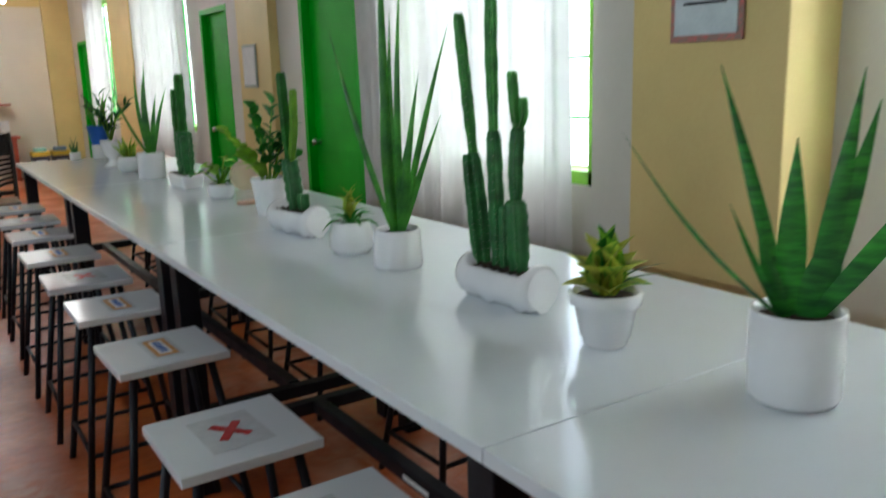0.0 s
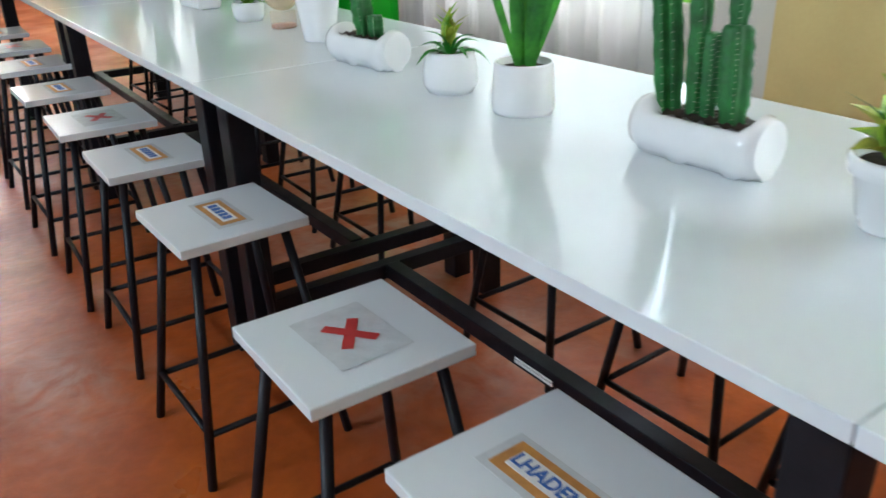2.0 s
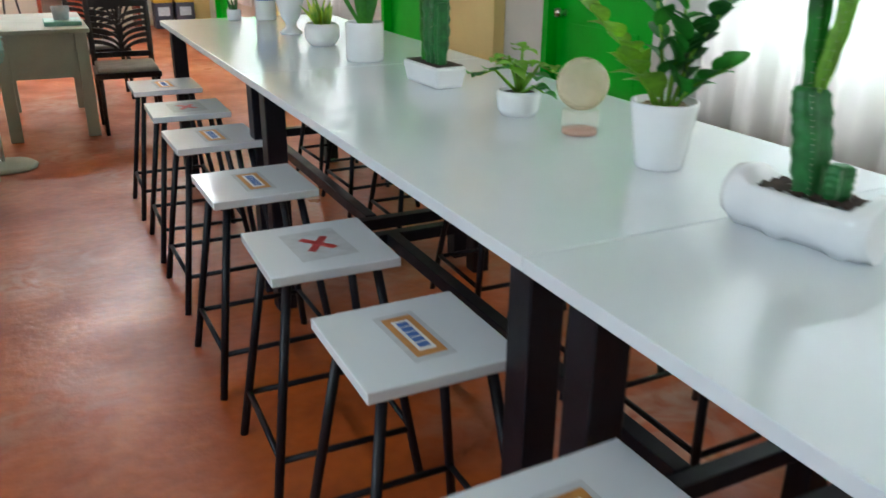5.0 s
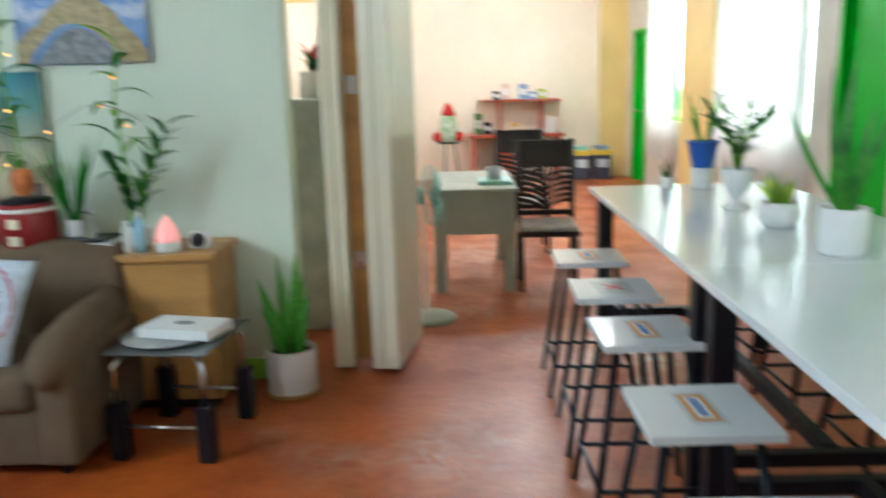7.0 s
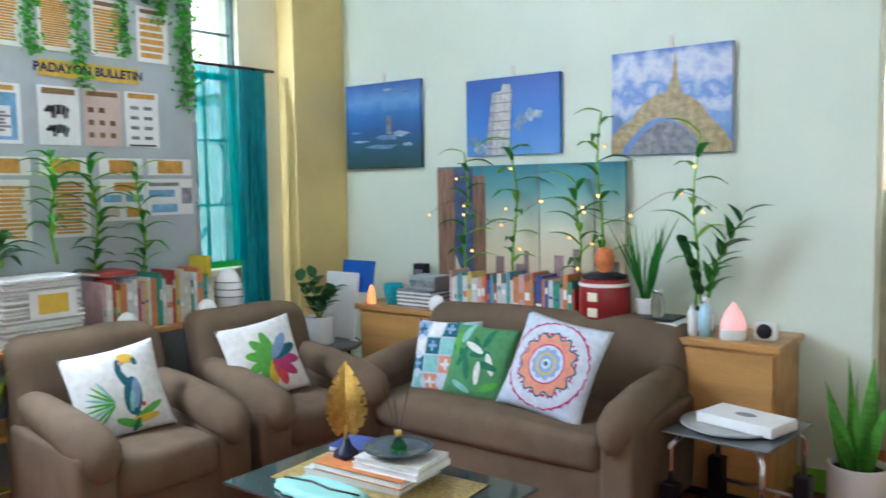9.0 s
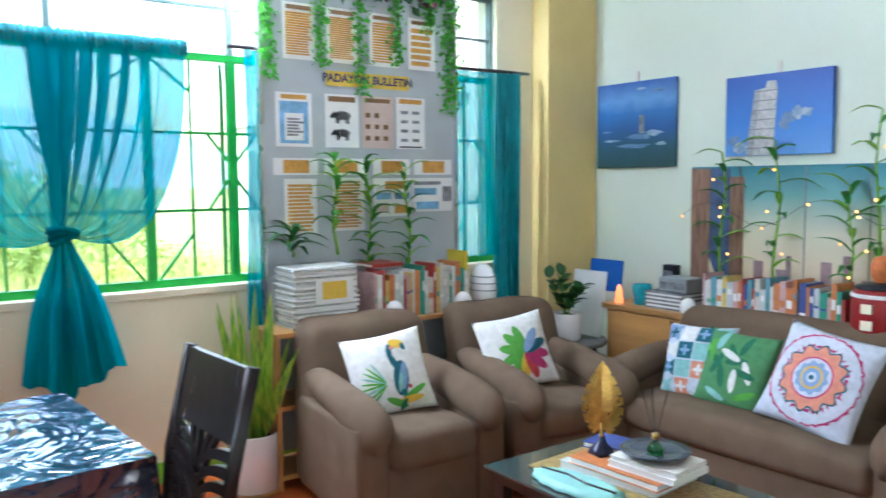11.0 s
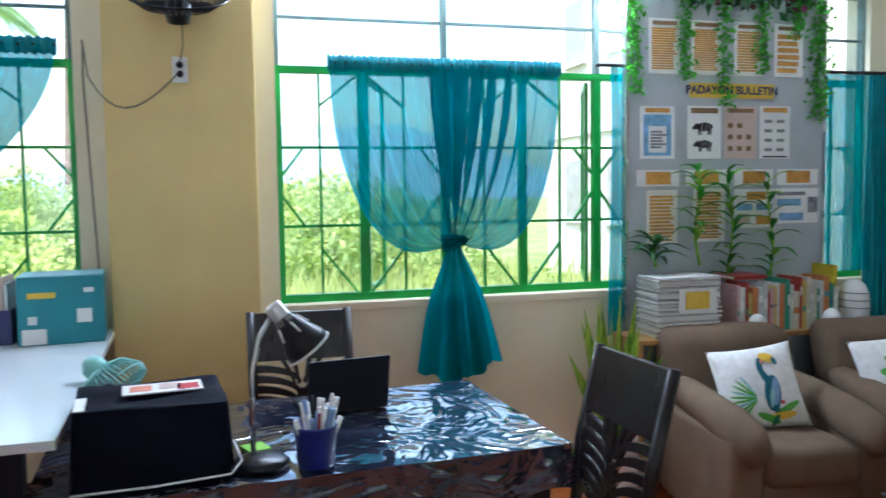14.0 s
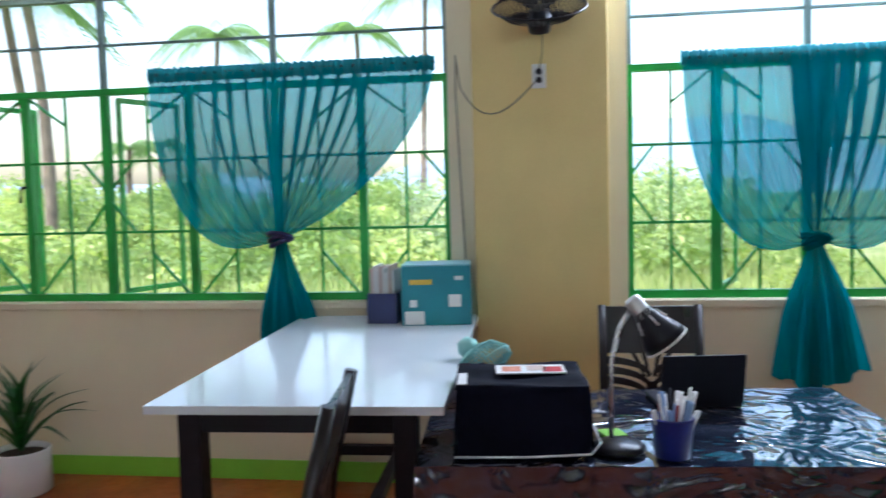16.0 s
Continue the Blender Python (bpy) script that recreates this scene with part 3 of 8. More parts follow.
def bar_table(name, label, m, length=1.955, width=1.0, TZ=TZ, inset=0.03, near=0.012, end=0.10):
    """A long high table: laminate top on a black steel frame with low foot rails."""
    t = thing(name, label, "table", m, "white bar tables")
    bm = bmesh.new()
    box(bm, 0.0, width, 0.0012, length - 0.0012, TZ - 0.028, TZ)
    part("tabletop", bm, WHITETOP, t, "glossy white laminate top", bev=0.002)
    lw = 0.075
    for lx in (inset, width - inset - lw):
        for ly in (near, length - end - lw):
            bm = bmesh.new()
            box(bm, lx, lx + lw, ly, ly + lw, 0, TZ - 0.03)
            part("leg", bm, BLACKSTEEL, t, bev=0.004)
    for lx in (0.115, width - 0.165):
        bm = bmesh.new()
        box(bm, lx, lx + 0.05, near + lw, length - end - lw, TZ - 0.09, TZ - 0.03)
        part("top_rail", bm, BLACKSTEEL, t, bev=0.003)
    for ly in (near + 0.012, length - end - 0.062):
        bm = bmesh.new()
        box(bm, inset + lw, width - inset - lw, ly, ly + 0.05, TZ - 0.10, TZ - 0.03)
        part("cross_rail", bm, BLACKSTEEL, t, bev=0.003)
        bm = bmesh.new()
        box(bm, inset + lw, width - inset - lw, ly, ly + 0.05, 0.195, 0.245)
        part("foot_crossbar", bm, BLACKSTEEL, t, bev=0.003)
    bm = bmesh.new()
    box(bm, 0.50, 0.55, near + 0.062, length - end - 0.062, 0.20, 0.25)
    part("foot_rail", bm, BLACKSTEEL, t, bev=0.003)
    return t


first_table = bar_table("bar_table", "long white-topped bar table on black steel legs, potted plants on it", pose(TX0, 1.39, 0), width=TX1 - TX0)
for yy in (-0.565, 3.345, 5.30):
    copy_thing(first_table, pose(TX0, yy, 0))
for z in (0.212, 0.222):
    bm = bmesh.new()
    box(bm, 0.4972, 0.4998, 0.97, 1.12, z, z + 0.006)
    part("stencil_line", bm, PAPER, first_table, "white stencilled line on the foot rail")
lounge_table = bar_table("bar_table", "white-topped bar table on black steel legs standing against the window wall", pose(-2.195, 0.836, 0, 0, 0, 92.4), 1.85, 0.945, 0.925, 0.09, 0.045, 0.045)


def bar_stool(name, label, m):
    s = thing(name, label, "stool", m, "stools along the bar tables")
    a = 0.165
    bm = bmesh.new()
    box(bm, -a, a, -a, a, 0.625, 0.65)
    part("seat", bm, WHITETOP, s, "white laminate square seat", bev=0.003)
    top, bot = 0.115, 0.20
    for sx in (-1, 1):
        for sy in (-1, 1):
            bm = bmesh.new()
            tube(bm, [(sx * top, sy * top, 0.625), (sx * bot, sy * bot, 0)], 0.0125, 8)
            part("leg", bm, BLACKSTEEL, s)
    for z, ax in ((0.148, 0), (0.155, 1), (0.148, 2), (0.155, 3)):
        r = bot + (top - bot) * z / 0.625
        p, q = (((-r, -r), (r, -r)), ((r, -r), (r, r)), ((r, r), (-r, r)), ((-r, r), (-r, -r)))[ax]
        bm = bmesh.new()
        tube(bm, [(*p, z), (*q, z)], 0.009, 6)
        part("rung", bm, BLACKSTEEL, s)
    return s


STOOLS = (1.56, 2.075, 2.81, 3.44, 4.0, 4.62, 5.29, 5.86, 6.48)
SXS = (0.807, 0.785, 0.815, 0.821, 0.806, 0.795, 0.803, 0.807, 0.805)
stool = bar_stool("bar_stool", "black tube stool with a white square seat carrying a taped card", pose(SXS[0], STOOLS[0] + 0.16, 0))
for k, yy in enumerate(STOOLS[1:]):
    copy_thing(stool, pose(SXS[k + 1], yy + 0.163, 0, 0, 0, 1.5 * math.sin(k * 1.7)))
for k, yy in enumerate((1.68, 2.19, 2.78, 3.72, 4.3, 4.86, 5.65, 6.25, 6.8)):
    far = copy_thing(stool, pose(1.78 + 0.012 * math.sin(k * 3.3), yy, 0, 0, 0, 2 * math.sin(k)))
    tagged(far, "black tube stool with a white seat on the wall side")


# ---- sofas ----
def pad(bm, x0, x1, y0, y1, z0, z1, r, puff=0.0):
    """A cushion block: rounded box with slightly puffed faces."""
    r = min(r, (x1 - x0) * 0.49, (y1 - y0) * 0.49, (z1 - z0) * 0.49)
    g = bmesh.ops.create_cube(bm, size=1, matrix=Matrix.Translation(((x0 + x1) / 2, (y0 + y1) / 2, (z0 + z1) / 2)) @ Matrix.Diagonal((x1 - x0, y1 - y0, z1 - z0, 1)))
    es = list({e for v in g["verts"] for e in v.link_edges})
    out = bmesh.ops.bevel(bm, geom=es, offset=r, segments=5, affect="EDGES", profile=0.5)
    for f in out["faces"]:
        f.smooth = True
    return out["verts"]


def upholstered(name, label, m, w, group=""):
    """A sofa or armchair that faces +x; w is its outside width along y. Its origin is the middle of its front."""
    s = thing(name, label, "sofa" if w > 1.2 else "armchair", m, group)
    d, aw = 0.80, 0.17

    def shaped(nm, x0, x1, y0, y1, z0, z1, r, fn):
        bm = bmesh.new()
        pad(bm, x0, x1, y0, y1, z0, z1, r)
        es = [e for e in bm.edges if e.calc_length() > 0.16]
        bmesh.ops.subdivide_edges(bm, edges=es, cuts=5, use_grid_fill=True)
        for v in bm.verts:
            v.co = fn(*v.co)
        return part(nm, bm, SOFA, s, smooth=True)

    def base_fn(x, y, z):
        return (x + 0.008 * math.sin(y * 23) * (0.3 - z), y, z)

    def seat_fn(x, y, z):
        return (x + 0.018 * math.cos(y / (w / 2) * 1.4), y, z + (0.028 * math.cos(y / (w / 2) * 1.5) * math.cos((x + 0.3) * 2.6) + 0.004 * math.sin(y * 19 + x * 13) if z > 0.38 else 0))

    def back_fn(x, y, z):
        e = abs(y) / (w / 2)
        q = max(0.0, z - 0.28) / 0.58
        return (x - 0.17 * q + (0.02 * math.cos(e * 1.5) if x > -d + 0.12 else 0), y * (1 - 0.035 * q * q), z - 0.03 * q * e ** 5 + 0.004 * math.sin(y * 17))

    shaped("base", -d + 0.08, -0.03, -w / 2 + aw * 0.6, w / 2 - aw * 0.6, 0.05, 0.30, 0.02, base_fn)
    shaped("seat_cushion", -d + 0.2, -0.01, -w / 2 + aw * 0.85, w / 2 - aw * 0.85, 0.27, 0.425, 0.055, seat_fn)
    shaped("backrest", -d + 0.08, -d + 0.29, -w / 2 + 0.015, w / 2 - 0.015, 0.22, 0.86 if w < 1.2 else 0.83, 0.075, back_fn)
    bm = bmesh.new()
    pad(bm, -d, -d + 0.12, -w / 2 + 0.02, w / 2 - 0.02, 0.05, 0.56, 0.03)
    part("back_panel", bm, SOFA, s)
    for sgn in (-1, 1):
        a, b = (w / 2 - aw, w / 2) if sgn > 0 else (-w / 2, -w / 2 + aw)

        def side_fn(x, y, z):
            return (x, y + sgn * 0.010 * math.sin(z * 5) + 0.003 * math.sin(x * 17), z)

        shaped("side_panel", -d + 0.10, -0.012, a + (0.012 if sgn > 0 else 0.0), b - (0.0 if sgn > 0 else 0.012), 0.05, 0.50, 0.03, side_fn)
        yc = (a + b) / 2 + sgn * 0.004
        bm = bmesh.new()
        tube(bm, [(-d + 0.14, yc, 0.585), (-d + 0.24, yc, 0.565), (-0.42, yc, 0.545), (-0.28, yc, 0.528), (-0.16, yc, 0.510), (-0.09, yc, 0.495), (-0.045, yc, 0.478), (-0.018, yc, 0.455), (-0.004, yc, 0.425), (-0.006, yc, 0.39)],
             [0.058, 0.074, 0.084, 0.090, 0.093, 0.092, 0.086, 0.076, 0.058, 0.030], 18)
        for v in bm.verts:
            v.co.z += 0.004 * math.sin(v.co.x * 31 + v.co.y * 23)
            v.co.y += 0.004 * math.sin(v.co.z * 27)
        part("arm", bm, SOFA, s, smooth=True)
    for fx in (-d + 0.07, -0.09):
        for fy in (-w / 2 + 0.09, w / 2 - 0.09):
            bm = bmesh.new()
            tube(bm, [(fx, fy, 0.10), (fx, fy, 0)], [0.03, 0.022], 10)
            part("foot", bm, BLACKPLASTIC, s)
    return s


upholstered("armchair", "brown-grey fabric armchair with a toucan cushion on it", pose(-2.82, 4.615, 0, 0, 0, -4), 0.75, "brown lounge suite")
upholstered("armchair", "brown-grey fabric armchair beside the round side table", pose(-2.74, 5.43, 0, 0, 0, -8), 0.73, "brown lounge suite")
upholstered("sofa", "brown-grey fabric two-seat sofa with three patterned cushions", pose(-2.13, 5.70, 0, 0, 0, -90), 1.60, "brown lounge suite")


# ---- lounge case furniture ----
cab = thing("low_cabinet", "long honey wood sideboard behind the sofa, crowded with books and plants", "cabinet")
bm = bmesh.new()
box(bm, -3.46, -0.96, 6.40, 6.785, 0.05, 0.725)
part("body", bm, WOOD, cab, bev=0.003)
bm = bmesh.new()
box(bm, -3.49, -0.94, 6.375, 6.79, 0.727, 0.76)
part("top", bm, WOOD, cab, bev=0.005)
bm = bmesh.new()
box(bm, -3.42, -1.0, 6.43, 6.76, 0.0, 0.048)
part("plinth", bm, DARKWOOD, cab)
for k in range(5):
    x0 = -3.45 + k * 0.498
    bm = bmesh.new()
    box(bm, x0 + 0.006, x0 + 0.488, 6.383, 6.398, 0.07, 0.715)
    part("door", bm, WOOD, cab, bev=0.002)

shelf = thing("book_shelf", "low wooden bookcase in front of the bulletin board", "bookcase")
for z in (0.05, 0.40, 0.765):
    bm = bmesh.new()
    box(bm, -3.92, -3.62, 4.24, 5.62, z, z + 0.025)
    part("shelf", bm, WOOD, shelf, bev=0.002)
for yy in (4.22, 4.92, 5.62):
    bm = bmesh.new()
    box(bm, -3.92, -3.62, yy, yy + 0.022, 0, 0.79)
    part("side_panel", bm, WOOD, shelf)

board = thing("bulletin_board", "tall grey cloth bulletin board with yellow title and pinned papers", "board")
bm = bmesh.new()
box(bm, -3.985, -3.955, 4.33, 5.575, 0.08, 2.63)
part("panel", bm, BOARDGREY, board)
bm = bmesh.new()
for a in ((4.315, 4.33, 0, 2.65), (5.575, 5.59, 0, 2.65), (4.33, 5.575, 2.63, 2.65)):
    box(bm, -3.99, -3.948, *a)
part("edging", bm, CHROME, board)

# ---- work desk and chairs ----
def carved_chair(name, label, m):
    """A dark dining chair with a fretted palm-frond back. It faces +y, back at -y side; origin under the back."""
    c = thing(name, label, "chair", m, "dark carved chairs")
    w = 0.44
    for sx in (-1, 1):
        bm = bmesh.new()
        tube(bm, [(sx * (w / 2 - 0.02), 0.04, 0), (sx * (w / 2 - 0.02), 0.0, 0.45), (sx * (w / 2 - 0.015), -0.03, 0.75), (sx * (w / 2 - 0.012), -0.102, 1.05)], [0.017, 0.022, 0.022, 0.020], 6)
        part("back_post", bm, DARKWOOD, c)
        bm = bmesh.new()
        tube(bm, [(sx * (w / 2 - 0.03), 0.41, 0), (sx * (w / 2 - 0.03), 0.41, 0.43)], [0.015, 0.02], 6)
        part("front_leg", bm, DARKWOOD, c)
    bm = bmesh.new()
    box(bm, -w / 2, w / 2, 0.0, 0.44, 0.40, 0.44)
    part("seat_frame", bm, DARKWOOD, c, bev=0.006)
    bm = bmesh.new()
    pad(bm, -w / 2 + 0.015, w / 2 - 0.015, 0.02, 0.43, 0.435, 0.475, 0.018)
    part("seat", bm, SEATPAD, c, "grey padded seat")

    def yb(z):
        return -0.03 - 0.06 * max(0, (z - 0.75) / 0.25) + 0.03 * max(0, (0.75 - z) / 0.3)

    def ribbon(bm, pts):
        """A sawn board strip in the back's plane: (x, z, width) along it."""
        rows = []
        for i, (x, z, wd) in enumerate(pts):
            a, b = pts[max(i - 1, 0)], pts[min(i + 1, len(pts) - 1)]
            d = Vector((b[0] - a[0], b[1] - a[1])).normalized()
            row = []
            for sg, dy in ((-1, -0.009), (1, -0.009), (1, 0.009), (-1, 0.009)):
                px, pz = x - d.y * sg * wd / 2, z + d.x * sg * wd / 2
                row.append(bm.verts.new((px, yb(pz) + dy, pz)))
            rows.append(row)
        for a, b in zip(rows, rows[1:]):
            for k in range(4):
                bm.faces.new((a[k], a[(k + 1) % 4], b[(k + 1) % 4], b[k]))
        bm.faces.new(rows[0])
        bm.faces.new(rows[-1])

    bm = bmesh.new()
    ribbon(bm, [(0, 0.845 + 0.0285 * k, w - 0.03) for k in range(8)])
    part("top_panel", bm, DARKWOOD, c)
    bm = bmesh.new()
    box(bm, -w / 2 + 0.02, w / 2 - 0.02, -0.012, 0.012, 0.49, 0.53)
    part("lower_rail", bm, DARKWOOD, c, bev=0.003)
    bm = bmesh.new()
    ribbon(bm, [(0, 0.52 + 0.041 * k, 0.030 + 0.004 * k) for k in range(6)])
    part("trunk", bm, DARKWOOD, c)
    for sg in (-1, 1):
        for k in range(6):
            z0 = 0.50 + 0.050 * k
            pts = []
            for i in range(9):
                a = math.pi / 2 * i / 8
                pts.append((sg * (0.010 + 0.190 * (1 - math.cos(a))), min(0.85, z0 + (0.105 - 0.008 * k) * math.sin(a)), 0.016 + 0.016 * i / 8))
            bm = bmesh.new()
            ribbon(bm, pts)
            part("frond", bm, DARKWOOD, c)
        for k in range(2):
            bm = bmesh.new()
            ribbon(bm, [(sg * (0.014 + 0.016 * k), 0.745, 0.012), (sg * (0.022 + 0.030 * k), 0.80, 0.015), (sg * (0.036 + 0.046 * k), 0.852, 0.020)])
            part("frond", bm, DARKWOOD, c)
    return c


SEATPAD = mat("grey_seat_cloth", (0.40, 0.38, 0.36), 0.85, var=0.1, scale=12, bump=0.2)
chair = carved_chair("carved_chair", "dark espresso wooden chair with a carved palm back", pose(-2.168, 3.30, 0, 0, 0, 183))
tagged(copy_thing(chair, pose(-3.42, 2.52, 0, 0, 0, -90)), "dark carved wooden chair behind the desk against the wall")
tagged(copy_thing(chair, pose(-1.955, 1.44, 0, 0, 0, 187)), "dark carved wooden chair beside the white bar table")
tagged(copy_thing(chair, pose(0.83, 8.82, 0, 0, 0, 178)), "dark carved wooden chair at the grey desk, back to the aisle")
tagged(copy_thing(chair, pose(0.75, 10.1, 0, 0, 0, 182)), "dark carved wooden chair further down the hall")

DESKCLOTH = mat("dark_printed_cloth_under_plastic", (0.006, 0.010, 0.028), 0.10, var=0.35, scale=7, color2=(0.035, 0.045, 0.075), bump=0, rvar=0.06, coat=1.0)


def ridged(m, scale, strength, dist):
    """Adds sharp crinkles, as in thin plastic film, to a material's relief."""
    n, l = m.node_tree.nodes, m.node_tree.links
    co, no = n.new("ShaderNodeTexCoord"), n.new("ShaderNodeTexNoise")
    no.inputs["Scale"].default_value, no.inputs["Detail"].default_value, no.inputs["Distortion"].default_value = scale, 3, 1.2
    ab, mu, bp = n.new("ShaderNodeMath"), n.new("ShaderNodeMath"), n.new("ShaderNodeBump")
    ab.operation, mu.operation = "SUBTRACT", "ABSOLUTE"
    ab.inputs[1].default_value = 0.5
    bp.inputs["Strength"].default_value, bp.inputs["Distance"].default_value = strength, dist
    l.new(co.outputs["Object"], no.inputs["Vector"])
    l.new(no.outputs[0], ab.inputs[0])
    l.new(ab.outputs[0], mu.inputs[0])
    l.new(mu.outputs[0], bp.inputs["Height"])
    for k in ("Normal", "Coat Normal"):
        l.new(bp.outputs[0], n["Principled BSDF"].inputs[k])


ridged(DESKCLOTH, 3.2, 0.85, 0.05)
DESKCLOTH.node_tree.nodes["Principled BSDF"].inputs["Coat IOR"].default_value = 1.9
desk = thing("work_desk", "desk under a dark cloth and wrinkled clear plastic cover", "desk", pose(-2.27, 2.51, 0, 0, 0, 4))
for lx in (-0.84, -0.06):
    for ly in (-0.72, 0.62):
        bm = bmesh.new()
        box(bm, lx, lx + 0.06, ly, ly + 0.06, 0, 0.72)
        part("leg", bm, DARKWOOD, desk, bev=0.004)
bm = bmesh.new()
box(bm, -0.88, 0.02, -0.80, 0.72, 0.72, 0.752)
part("desktop", bm, DARKWOOD, desk)
rw = random.Random(4)
wr = [(rw.uniform(-1, 1), rw.uniform(-1, 1), rw.uniform(8, 30), rw.uniform(0, 6)) for _ in range(9)]


def crinkle(x, y):
    return sum(math.sin((x * a + y * b) * f + p) for a, b, f, p in wr) / 9


def cloth_pt(u, v):
    x, y = -0.90 + 0.93 * u, -0.82 + 1.56 * v
    return (x, y, 0.758 + 0.006 * crinkle(x * 2.2, y * 2.2))


bm = bmesh.new()
sheet(bm, 60, 100, cloth_pt)
for a, b, drop, ny in ((0.03, 0.03, 0.17, 1), ):
    sheet(bm, 100, 12, lambda u, v: (0.03 + 0.012 * math.sin(u * 47) * v + 0.006 * crinkle(u * 3, v), -0.82 + 1.56 * u, 0.758 - v * (0.15 + 0.02 * math.sin(u * 31))))
sheet(bm, 50, 12, lambda u, v: (-0.90 + 0.93 * u, 0.74 + 0.012 * math.sin(u * 39) * v, 0.758 - v * (0.15 + 0.02 * math.sin(u * 23))))
sheet(bm, 50, 12, lambda u, v: (-0.90 + 0.93 * u, -0.82 + 0.012 * math.sin(u * 35) * v, 0.758 - v * (0.15 + 0.02 * math.sin(u * 27))))
part("table_cover", bm, DESKCLOTH, desk, "dark printed cloth under clear wrinkled plastic", smooth=True)

# ---- grey desk in the hall ----
gd = thing("grey_desk", "grey-green painted wooden desk in the far hall", "desk")
bm = bmesh.new()
box(bm, -0.02, 0.60, 8.42, 9.6, 0.72, 0.75)
part("desktop", bm, GREYDESK, gd, bev=0.004)
bm = bmesh.new()
box(bm, 0.02, 0.56, 8.46, 9.56, 0.42, 0.72)
part("body", bm, GREYDESK, gd, bev=0.003)
for lx in (0.0, 0.50):
    for ly in (8.44, 9.50):
        bm = bmesh.new()
        box(bm, lx, lx + 0.08, ly, ly + 0.08, 0, 0.72)
        part("leg", bm, GREYDESK, gd, bev=0.004)


# ---- pots on the tables ----
def pot(name, label, at, prof, soil_r, soil_z, group="potted plants"):
    t = thing(name, label, "potted plant", pose(*at), group)
    bm = bmesh.new()
    lathe(bm, prof)
    part("pot", bm, CERAMIC, t, "white glazed pot")
    bm = bmesh.new()
    lathe(bm, [(0, soil_z + 0.004), (soil_r * 0.6, soil_z + 0.006), (soil_r, soil_z)], 20)
    part("soil", bm, SOIL, t)
    return t


def cyl_prof(r, h, foot=0.0):
    return [(0, 0.002), (r * 0.92, 0.0), (r, 0.012), (r, h - 0.005), (r * 0.985, h), (r * 0.92, h), (r * 0.90, h - 0.03), (r * 0.9, h - 0.05), (0, h - 0.05)]


R = random.Random(11)


def spears(parent, n, h0, h1, spread, w, material, name="leaf", base_r=0.02, lean=0.35, z=0.1, bend=0.06, seedv=1):
    """Upright sword leaves, each a part."""
    rnd = random.Random(seedv)
    for k in range(n):
        a = 6.283 * k / n + rnd.uniform(-0.4, 0.4)
        h = rnd.uniform(h0, h1)
        s = spread * rnd.uniform(0.25, 1.0) * (1 if k % 3 else 0.4)
        bm = bmesh.new()
        b = (base_r * math.cos(a), base_r * math.sin(a), z)
        t = (base_r * math.cos(a) + s * math.cos(a), base_r * math.sin(a) + s * math.sin(a), z + h)
        blade(bm, b, t, w * rnd.uniform(0.8, 1.15), bend * rnd.uniform(0.3, 1.4), 0.45, 9, up=(math.cos(a + 1.9), math.sin(a + 1.9), 0.2), shape=0.62)
        part(name, bm, material, parent)


def aimed_spears(parent, tips, w, material, z=0.1, base_r=0.018, bend=0.05, shape=0.8):
    for k, (dx, dy, h, ws) in enumerate(tips):
        bm = bmesh.new()
        ln = math.hypot(dx, dy) + 1e-6
        blade(bm, (base_r * dx / ln, base_r * dy / ln, z), (dx, dy, z + h), w * ws, -bend, 0.4, 10, up=(-dy + 0.3, dx + 0.2, 0.1), shape=shape)
        part("leaf", bm, material, parent)


def cactus_column(parent, pts, r, ribs=5, material=None, top=0.6):
    """A ribbed column cactus stem with spine tufts along its ribs."""
    pts = [Vector(p) for p in pts]
    bm = bmesh.new()
    seg = ribs * 4
    path = []
    for a, b in zip(pts, pts[1:]):
        path += [a.lerp(b, t / 9) for t in range(9)]
    path.append(pts[-1])
    rings = []
    n = len(path)
    for i, p in enumerate(path):
        f = r * min(1.0, 0.72 + i / n, max(0.05, 1 - max(0.0, (i - n * 0.82) / (n * 0.18)) ** 2.2) ** 0.5) * (1 + 0.07 * math.sin(i * 1.9))
        rings.append([bm.verts.new(p + Vector((math.cos(6.2832 * k / seg), math.sin(6.2832 * k / seg), 0)) * f * (1 + 0.24 * math.cos(6.2832 * k / 4))) for k in range(seg)])
    for a, b in zip(rings, rings[1:]):
        for k in range(seg):
            bm.faces.new((a[k], a[(k + 1) % seg], b[(k + 1) % seg], b[k])).smooth = True
    bm.faces.new(rings[-1])
    stem = part("stem", bm, material or CACTUS, parent)
    bm = bmesh.new()
    for i in range(1, n - 1):
        f = r * 1.24 * min(1.0, 0.72 + i / n)
        for k in range(ribs):
            a = 6.2832 * k / ribs
            c = path[i] + Vector((math.cos(a), math.sin(a), 0)) * f * 0.98
            for q in (-0.5, 0, 0.5):
                d = Vector((math.cos(a + q), math.sin(a + q), 0.4 * q)) * 0.008
                s = Vector((-math.sin(a), math.cos(a), 0)) * 0.0009
                vs = [bm.verts.new(c - s), bm.verts.new(c + s), bm.verts.new(c + d)]
                bm.faces.new(vs)
    part("spine_fuzz", bm, SPINE, stem)["kind"] = "stuff"


